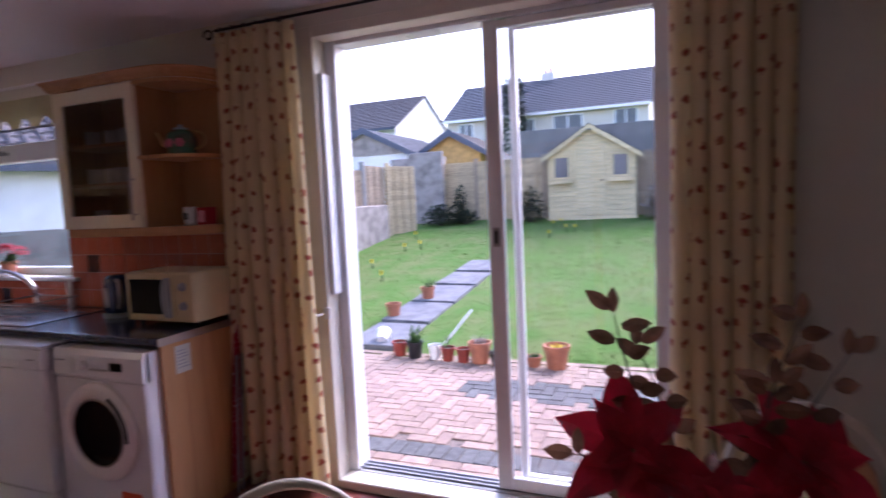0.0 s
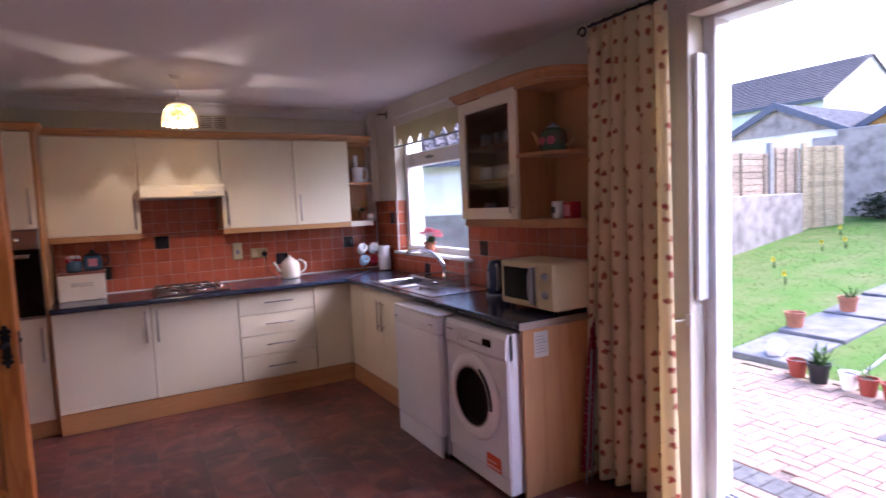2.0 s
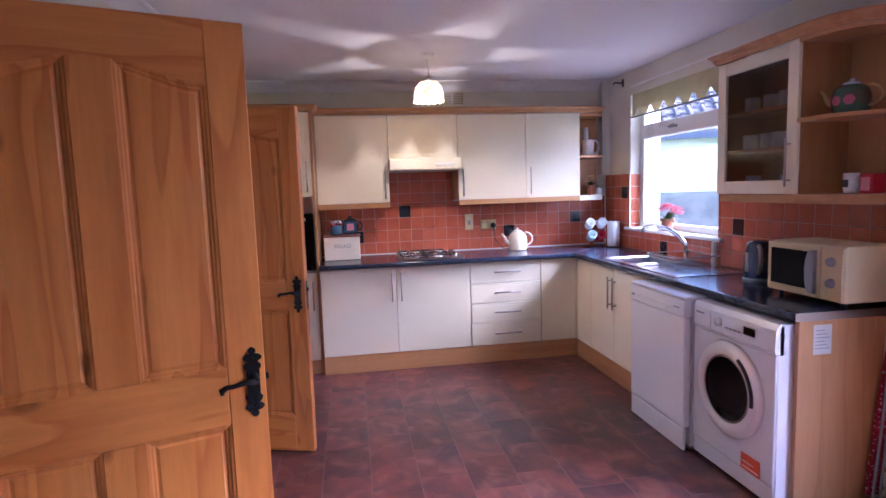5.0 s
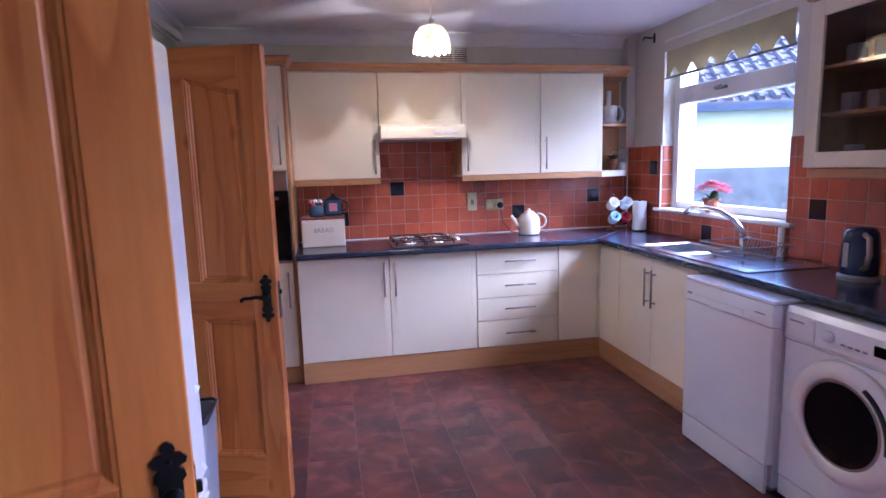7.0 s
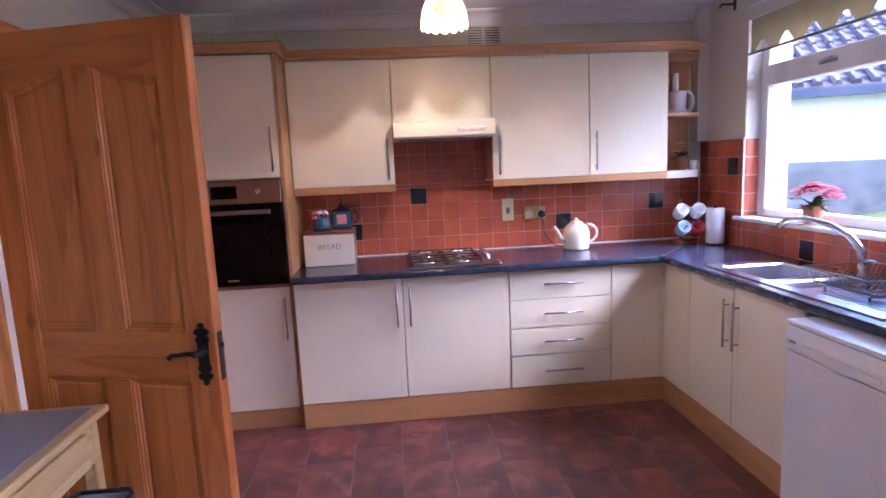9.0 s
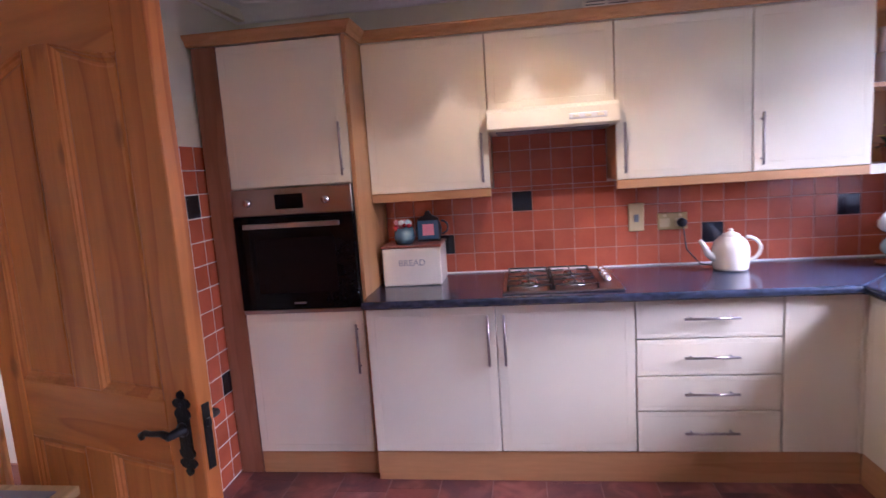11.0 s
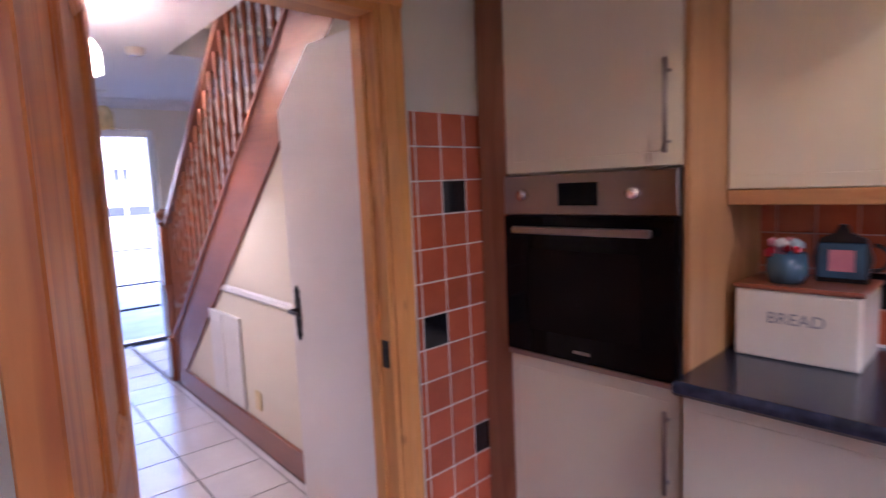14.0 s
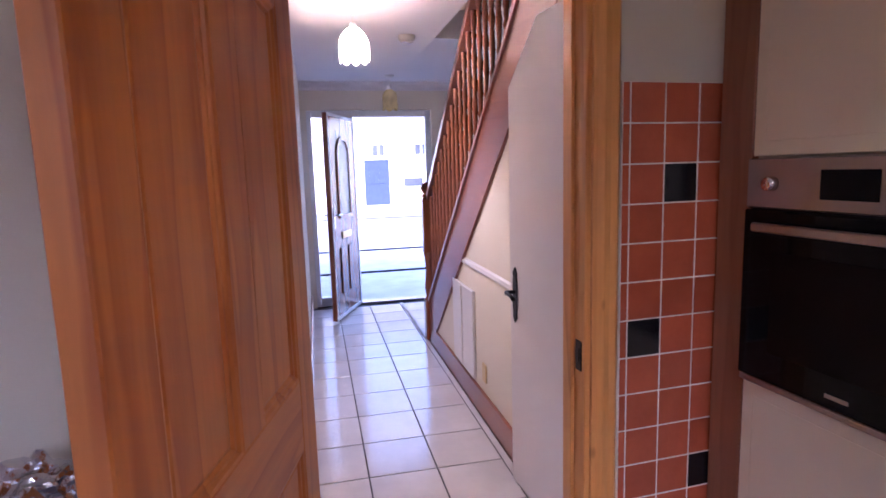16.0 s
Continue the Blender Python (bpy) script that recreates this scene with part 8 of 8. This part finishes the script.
for z in (1.115, 1.02):
    bm = B()
    lathe(bm, [(0, 0.018), (0.018, 0.016), (0.022, 0.0)], (0, 0, 0), 18)
    bm.transform(Matrix.Translation((-2.112, 2.12, z)) @ pose(0, 0, 0, 90, 0, 0))
    part("dial", bm, "bin_grey", mw, smooth=True)
for x in (-2.46, -2.09):
    for y in (2.17, 2.37):
        part("foot", tube(B(), [(x, y, 0.9105), (x, y, 0.936)], 0.012, 8), "black_plastic", mw)
lf = thing("leaflet", (-2.06, 2.04, 0.78), "pale printed leaflet pinned to the end panel", "leaflet")
part("sheet", box(B(), -2.0615, -2.0595, 1.995, 2.085, 0.72, 0.852), "leaflet_paper", lf)
for k in range(6):
    part("printed_line", box(B(), -2.0594, -2.059, 2.005, 2.075 - 0.012 * (k % 3), 0.745 + k * 0.016, 0.749 + k * 0.016), "bin_grey", lf)
ib = thing("ironing_board", (-2.02, 2.32, 0), "folded ironing board with a red dotted cover standing upright", "ironing board")
bm = B()
uvl = bm.loops.layers.uv.new("uv")
prism(bm, [(2.27, 0.06), (2.345, 0.06), (2.375, 0.5), (2.39, 0.82), (2.375, 0.88), (2.36, 0.82), (2.315, 0.5)], "x", -2.045, -2.025)
for f_ in bm.faces:
    for lp in f_.loops:
        lp[uvl].uv = (lp.vert.co.y + lp.vert.co.x, lp.vert.co.z)
part("cover", bm, "dotted_cover", ib)
for y in (2.285, 2.32):
    part("leg", tube(B(), [(-2.018, y, 0.0), (-2.018, y + 0.06, 0.72)], 0.006, 8), "grey_plastic", ib)
fo = thing("foil_parcel", (-2.86, -0.86, 0.784), "crumpled shiny silver foil parcel on the side table", "parcel")
bm = B()
bmesh.ops.create_icosphere(bm, subdivisions=4, radius=0.085)
for v in bm.verts:
    k = 1 + 0.35 * noise.noise(v.co * 22) + 0.2 * noise.noise(v.co * 48)
    v.co = Vector((v.co.x * k * 0.95, v.co.y * k * 0.8, max(-0.05, v.co.z * k * 0.8)))
bm.transform(Matrix.Translation((-2.86, -0.86, 0.8345)))
part("wrap", bm, "foil", fo)
bm = B()
box(bm, -3.2, -2.25, -0.9995, -0.982, 0.0, 0.10, 0.003)
structure("baseboard", bm, "frame_pine_h", "pine skirting board along the south wall", "skirting")

# ---- dining table corner: flowers, table, chairs ----
dt = thing("dining_table", (0.34, 1.2, 0), "round pale wooden dining table", "table")
bm = B()
lathe(bm, [(0, 0.725), (0.38, 0.725), (0.395, 0.735), (0.395, 0.745), (0.385, 0.755), (0, 0.755)], (0.34, 1.2, 0), 40)
part("tabletop", bm, "pale_pine", dt)
bm = B()
lathe(bm, [(0.05, 0.1), (0.06, 0.3), (0.04, 0.45), (0.06, 0.65), (0.09, 0.7249)], (0.34, 1.2, 0), 16)
part("pedestal", bm, "pale_pine", dt, smooth=True)
for k in range(4):
    a = k * math.pi / 2 + 0.4
    part("foot", tube(B(), [(0.34, 1.2, 0.14), (0.34 + 0.16 * math.cos(a), 1.2 + 0.16 * math.sin(a), 0.1), (0.34 + 0.28 * math.cos(a), 1.2 + 0.28 * math.sin(a), 0.02)], [0.03, 0.025, 0.02], 8), "pale_pine", dt, smooth=True)


def hoop_chair(m, label):
    """A dining chair with a bent hoop back, padded panel and four turned legs."""
    t = thing("dining_chair", label=label, category="chair", group="dining chairs", m=m)
    bm = B()
    lathe(bm, [(0, 0.43), (0.2, 0.43), (0.21, 0.44), (0.205, 0.46), (0, 0.46)], (0, 0, 0), 28)
    part("seat", bm, "pale_pine", t, local=True)
    bm = B()
    lathe(bm, [(0.19, 0.4605), (0.185, 0.485), (0.12, 0.5), (0, 0.502)], (0, 0, 0), 24)
    part("seat_pad", bm, "peach_pad", t, local=True, smooth=True)
    bm = B()
    pts = [(-0.19, 0.13, 0.45)] + [(0.21 * math.cos(a), 0.17 + 0.03 * math.sin(a), 0.61 + 0.235 * math.sin(a)) for a in (math.pi - math.pi * i / 16 for i in range(17))] + [(0.19, 0.13, 0.45)]
    tube(bm, pts, 0.013, 9)
    part("back_hoop", bm, "cream_gloss", t, local=True, smooth=True)
    bm = B()
    out_ = [(0.17 * math.cos(a), 0.60 + 0.20 * math.sin(a)) for a in (math.pi - math.pi * i / 14 for i in range(15))]
    prism(bm, out_ + [(0.16, 0.53), (-0.16, 0.53)], "y", 0.165, 0.19)
    part("back_pad", bm, "peach_pad", t, local=True)
    for x, y in ((-0.15, -0.14), (0.15, -0.14), (-0.15, 0.14), (0.15, 0.14)):
        part("leg", tube(B(), [(x * 0.85, y * 0.85, 0.43), (x, y, 0.25), (x * 1.12, y * 1.12, 0)], [0.016, 0.019, 0.013], 8), "pale_pine", t, local=True, smooth=True)
    return t


hoop_chair(pose(0.42, 1.70, 0, 0, 0, -12), "cream hoop-backed dining chair with a peach pad by the curtain")
hoop_chair(pose(-0.62, 0.92, -0.005, 0, 0, 38), "cream hoop-backed dining chair with a peach pad by the curtain")

fl_ = thing("flower_arrangement", (0.16, 1.33, 0.755), "artificial red poinsettias with gold-brown leaf sprays in a pot", "flower arrangement")
bm = B()
lathe(bm, [(0, 0), (0.06, 0), (0.08, 0.05), (0.075, 0.09), (0.065, 0.09), (0.0, 0.07)], (0.16, 1.33, 0.7555), 20)
part("pot", bm, "foil", fl_)
q = random.Random(17)


def bract(bm, at, way, up, long, wide, bend):
    """A poinsettia bract: broad in the middle, drawn out to a sharp tip, creased along the rib."""
    way, up = Vector(way).normalized(), Vector(up)
    side = way.cross(up).normalized()
    up = side.cross(way)
    rows = []
    for i in range(10):
        t = i / 9
        w = 0.5 * wide * max(0.0, math.sin(math.pi * t ** 0.85)) ** 1.25 + (0.004 if i == 0 else 0)
        c = Vector(at) + way * long * t + up * long * (0.10 * math.sin(math.pi * t) - bend * t * t)
        wave = 0.06 * w * math.sin(11 * t)
        rows.append((bm.verts.new(c - side * w + up * (0.28 * w + wave)), bm.verts.new(c), bm.verts.new(c + side * w + up * (0.28 * w - wave))))
    for a, b in zip(rows, rows[1:]):
        bm.faces.new((a[0], a[1], b[1], b[0]))
        bm.faces.new((a[1], a[2], b[2], b[1]))


def poinsettia(c, up, size, seed):
    q_ = random.Random(seed)
    bm = B()
    up = Vector(up).normalized()
    s1 = up.orthogonal().normalized()
    s2 = up.cross(s1)
    for ring, n_, k in ((0, 6, 1.0), (1, 5, 0.74), (2, 4, 0.4)):
        for i in range(n_):
            a = 2 * math.pi * (i + 0.5 * ring) / n_ + q_.uniform(-0.2, 0.2)
            d_ = s1 * math.cos(a) + s2 * math.sin(a) + up * (0.05 + 0.3 * ring + q_.uniform(-0.1, 0.15))
            bract(bm, Vector(c) + up * 0.008 * ring, d_, up, size * k * q_.uniform(0.85, 1.15), size * k * 0.50, q_.uniform(0.0, 0.3))
    part("poinsettia", bm, "petal_red", fl_, "velvety red poinsettia")
    bm = B()
    for _ in range(7):
        p = Vector(c) + s1 * q_.uniform(-0.012, 0.012) + s2 * q_.uniform(-0.012, 0.012) + up * 0.018
        bmesh.ops.create_icosphere(bm, subdivisions=1, radius=0.005, matrix=Matrix.Translation(p))
    part("flower_centre", bm, "gold_leaf", fl_)


poinsettia((0.02, 1.33, 0.90), (-0.15, -0.75, 0.65), 0.185, 1)
poinsettia((0.34, 1.36, 0.90), (0.25, -0.6, 0.75), 0.185, 2)
poinsettia((0.18, 1.24, 0.85), (0.1, -0.6, 0.8), 0.12, 3)


def spray(base, tip, n_, seed, long=0.058):
    q_ = random.Random(seed)
    b_, t_ = Vector(base), Vector(tip)
    mid_ = (b_ + t_) / 2 + Vector((q_.uniform(-0.03, 0.03), q_.uniform(-0.02, 0.02), 0))
    pts_ = [b_ * (1 - u) ** 2 + mid_ * 2 * u * (1 - u) + t_ * u * u for u in (i / 8 for i in range(9))]
    part("stem", tube(B(), pts_, [0.004 - 0.0025 * i / 8 for i in range(9)], 6), "tree_bark", fl_, smooth=True)
    bm = B()
    for i in range(n_):
        u = 0.3 + 0.7 * i / (n_ - 1)
        p = b_ * (1 - u) ** 2 + mid_ * 2 * u * (1 - u) + t_ * u * u
        a = (1 if i % 2 else -1) * q_.uniform(0.5, 1.3)
        d_ = Vector((a, q_.uniform(-0.6, 0.3), q_.uniform(0.0, 0.8)))
        leaf(bm, p + d_.normalized() * 0.012, d_, (q_.uniform(-0.4, 0.4), -1, 0.3), long * q_.uniform(0.8, 1.2), long * 0.6, 0.25, 0.25, 5)
    leaf(bm, t_, (0, -0.1, 1), (0, -1, 0.1), long, long * 0.5, 0.25, 0.2, 5)
    part("spray_leaves", bm, "gold_leaf", fl_, "bronze-brown metallic leaves")


spray((0.10, 1.34, 0.80), (-0.03, 1.42, 1.20), 9, 1)
spray((0.12, 1.36, 0.80), (0.02, 1.44, 1.12), 8, 2)
spray((0.22, 1.36, 0.80), (0.36, 1.46, 1.19), 9, 3)
spray((0.25, 1.36, 0.80), (0.44, 1.44, 1.12), 8, 4)
spray((0.22, 1.30, 0.80), (0.30, 1.40, 1.06), 8, 5)
spray((0.08, 1.28, 0.80), (-0.10, 1.30, 0.90), 5, 6)
bm = B()
for k in range(60):
    a, e = q.uniform(0, 6.28), q.uniform(0.1, 1.3)
    leaf(bm, (0.16 + 0.04 * math.cos(a), 1.33 + 0.04 * math.sin(a), 0.81), (math.cos(a) * math.cos(e), math.sin(a) * math.cos(e), math.sin(e)), (0, 0, 1), q.uniform(0.06, 0.12), 0.04, 0.2, 0.4, 4)
part("filler_leaves", bm, "gold_leaf", fl_, "bronze-brown metallic leaves")

# ---- tiles on the walls, floor tiles ----
TILE = {}


def wall_tile(parent, axis, p, u0, u1, z0, z1, black=False, face=1):
    """One glazed tile, standing 3 mm proud of its grout; alike tiles share a mesh."""
    g = 0.0021
    key = (axis, face, round(u1 - u0, 3), round(z1 - z0, 3), black)
    if key not in TILE:
        a, b = (u1 - u0) / 2 - g, (z1 - z0) / 2 - g
        bm = box(B(), 0, face * 0.006, -a, a, -b, b, 0.0016) if axis == "x" else box(B(), -a, a, 0, face * 0.006, -b, b, 0.0016)
        me_ = finish(bm, "tile")
        me_.materials.append(M["black_tile" if black else "terracotta_tile"])
        TILE[key] = me_
    o = new("tile", TILE[key])
    c, zc_ = (u0 + u1) / 2, (z0 + z1) / 2
    o.location = (p, c, zc_) if axis == "x" else (c, p, zc_)
    o.parent = parent
    return o


def tile_field(parent, axis, p, face, u0, u1, z0, z1, ug, zg, pu, pz, blacks, skip=None):
    """Tiles over u0..u1, z0..z1 on the grid that starts at ug, zg; blacks are (column, row)."""
    i0, i1 = math.floor((u0 - ug) / pu + 1e-6), math.ceil((u1 - ug) / pu - 1e-6)
    k0, k1 = math.floor((z0 - zg) / pz + 1e-6), math.ceil((z1 - zg) / pz - 1e-6)
    for i in range(i0, i1):
        for k in range(k0, k1):
            a, b = max(u0, ug + i * pu), min(u1, ug + (i + 1) * pu)
            c, d_ = max(z0, zg + k * pz), min(z1, zg + (k + 1) * pz)
            if b - a > 0.012 and d_ - c > 0.012 and not (skip and skip((a + b) / 2, (c + d_) / 2)):
                wall_tile(parent, axis, p, a, b, c, d_, (i, k) in blacks, face)


def grout(parent, x0, x1, y0, y1, z0, z1):
    part("grout", box(B(), x0, x1, y0, y1, z0, z1), "grout" if parent is wall_south else "grout_warm", parent)


grout(wall_west, XW, XW + 0.0066, -0.234, 2.4995, 0.9105, 1.375)
grout(wall_west, XW, XW + 0.0066, 0.381, 0.985, 1.3755, 1.654)
tile_field(wall_west, "x", XW + 0.002, 1, -0.234, 2.493, 0.9105, 1.375, 0.475, 0.9105, 0.11, 0.11, {(0, 3), (15, 2), (9, 1), (-4, 1)})
tile_field(wall_west, "x", XW + 0.002, 1, 0.381, 0.985, 1.375, 1.654, 0.475, 0.9105, 0.11, 0.11, set())
NB = {(0, 4), (6, 0), (14, 2)}
grout(wall_north, XW + 0.008, -4.661, YN - 0.0066, YN, 0.9105, 1.572)
grout(wall_north, -4.66, -3.43, YN - 0.0066, YN, 0.9105, 1.074)
grout(wall_north, -3.429, -2.06, YN - 0.0066, YN, 0.9105, 1.572)
tile_field(wall_north, "y", YN - 0.002, -1, XW + 0.009, -4.664, 0.9105, 1.572, -4.82, 0.9105, 0.11, 0.11, NB)
tile_field(wall_north, "y", YN - 0.002, -1, -4.66, -3.43, 0.9105, 1.074, -4.82, 0.9105, 0.11, 0.11, NB)
tile_field(wall_north, "y", YN - 0.002, -1, -3.426, -2.064, 0.9105, 1.572, -4.82, 0.9105, 0.11, 0.11, NB, lambda u, z: u > -3.03 and z > 1.40)
for k in range(5):
    wall_tile(wall_north, "x", -4.662, YN + 0.002, YN + 0.088, max(1.102, 1.0205 + 0.11 * k), 1.1305 + 0.11 * k - 0.0, False, 1)
part("tile_edge_trim", box(B(), -4.668, -4.6605, YN - 0.009, YN + 0.0, 1.10, 1.575, 0.002), "white_gloss", wall_north)
part("corner_trim", box(B(), XW + 0.0085, XW + 0.018, YN - 0.016, YN - 0.0085, 0.912, 1.575, 0.002), "white_gloss", wall_north)
grout(wall_south, -4.645, -4.296, YS, YS + 0.0066, 0.0, 1.68)
tile_field(wall_south, "y", YS + 0.002, 1, -4.640, -4.297, 0.005, 1.68, -4.435, 1.68 - 0.1125 * 15, 0.1125, 0.1125, {(-1, 12), (0, 8), (-2, 4)})

bm = box(B(), 0.0014, 0.3286, 0.0018, 0.2482, -0.0025, 0, 0.0006)
me = finish(bm, "floor_tile")
me.materials.append(M["vinyl_tile"])
rest = []
n = 0
for j in range(-4, 12):
    y = -0.17 + 0.25 * j
    off = (0.0, 0.21, 0.09, 0.27, 0.15, 0.03)[j % 6]
    for i in range(-17, 7):
        x = -4.27 + 0.33 * (i + 4) + off - 0.21
        if x < XW - 0.2 or x + 0.33 > XE + 0.1:
            continue
        if y >= YS - 0.005 and y + 0.25 <= YN and -4.9 < x < -0.3 and n < 298 and not (y > 2.0):
            o = new("floor_tile", me)
            o.location = (x, y, 0)
            o.parent = floor
            n += 1
        else:
            rest.append((max(x, XW), min(x + 0.33, XE), max(y, YS), min(y + 0.25, YN)))
bm = B()
for a, b, c, d_ in rest:
    if b - a > 0.01 and d_ - c > 0.01:
        box(bm, a + 0.0014, b - 0.0014, c + 0.0018, d_ - 0.0018, -0.0025, -0.0001)
part("floor_tile_rest", bm, "vinyl_tile", floor, kind="stuff")

bm = box(B(), -0.328 / 2, 0.328 / 2, -0.343 / 2, 0.343 / 2, -0.004, 0.001, 0.0015)
me = finish(bm, "hall_tile")
me.materials.append(M["hall_tile"])
for i in range(-2, 5):
    for j in range(-1, 14):
        x, y = -3.64 - 0.335 * i - 0.1675, -2.12 - 0.35 * (j - 2.5)
        if (-4.40 if y > -4.35 else -5.2) < x < -3.3 and -5.75 < y < -1.1:
            o = new("hall_tile", me)
            o.matrix_world = HM @ Matrix.Translation((x, y, 0))
            o.parent = hall_floor
bm = B()
box(bm, -4.345, -4.312, HY0, -1.14, -0.004, 0.001)
part("edge_tile", bm, "hall_tile", hall_floor, "", HM)
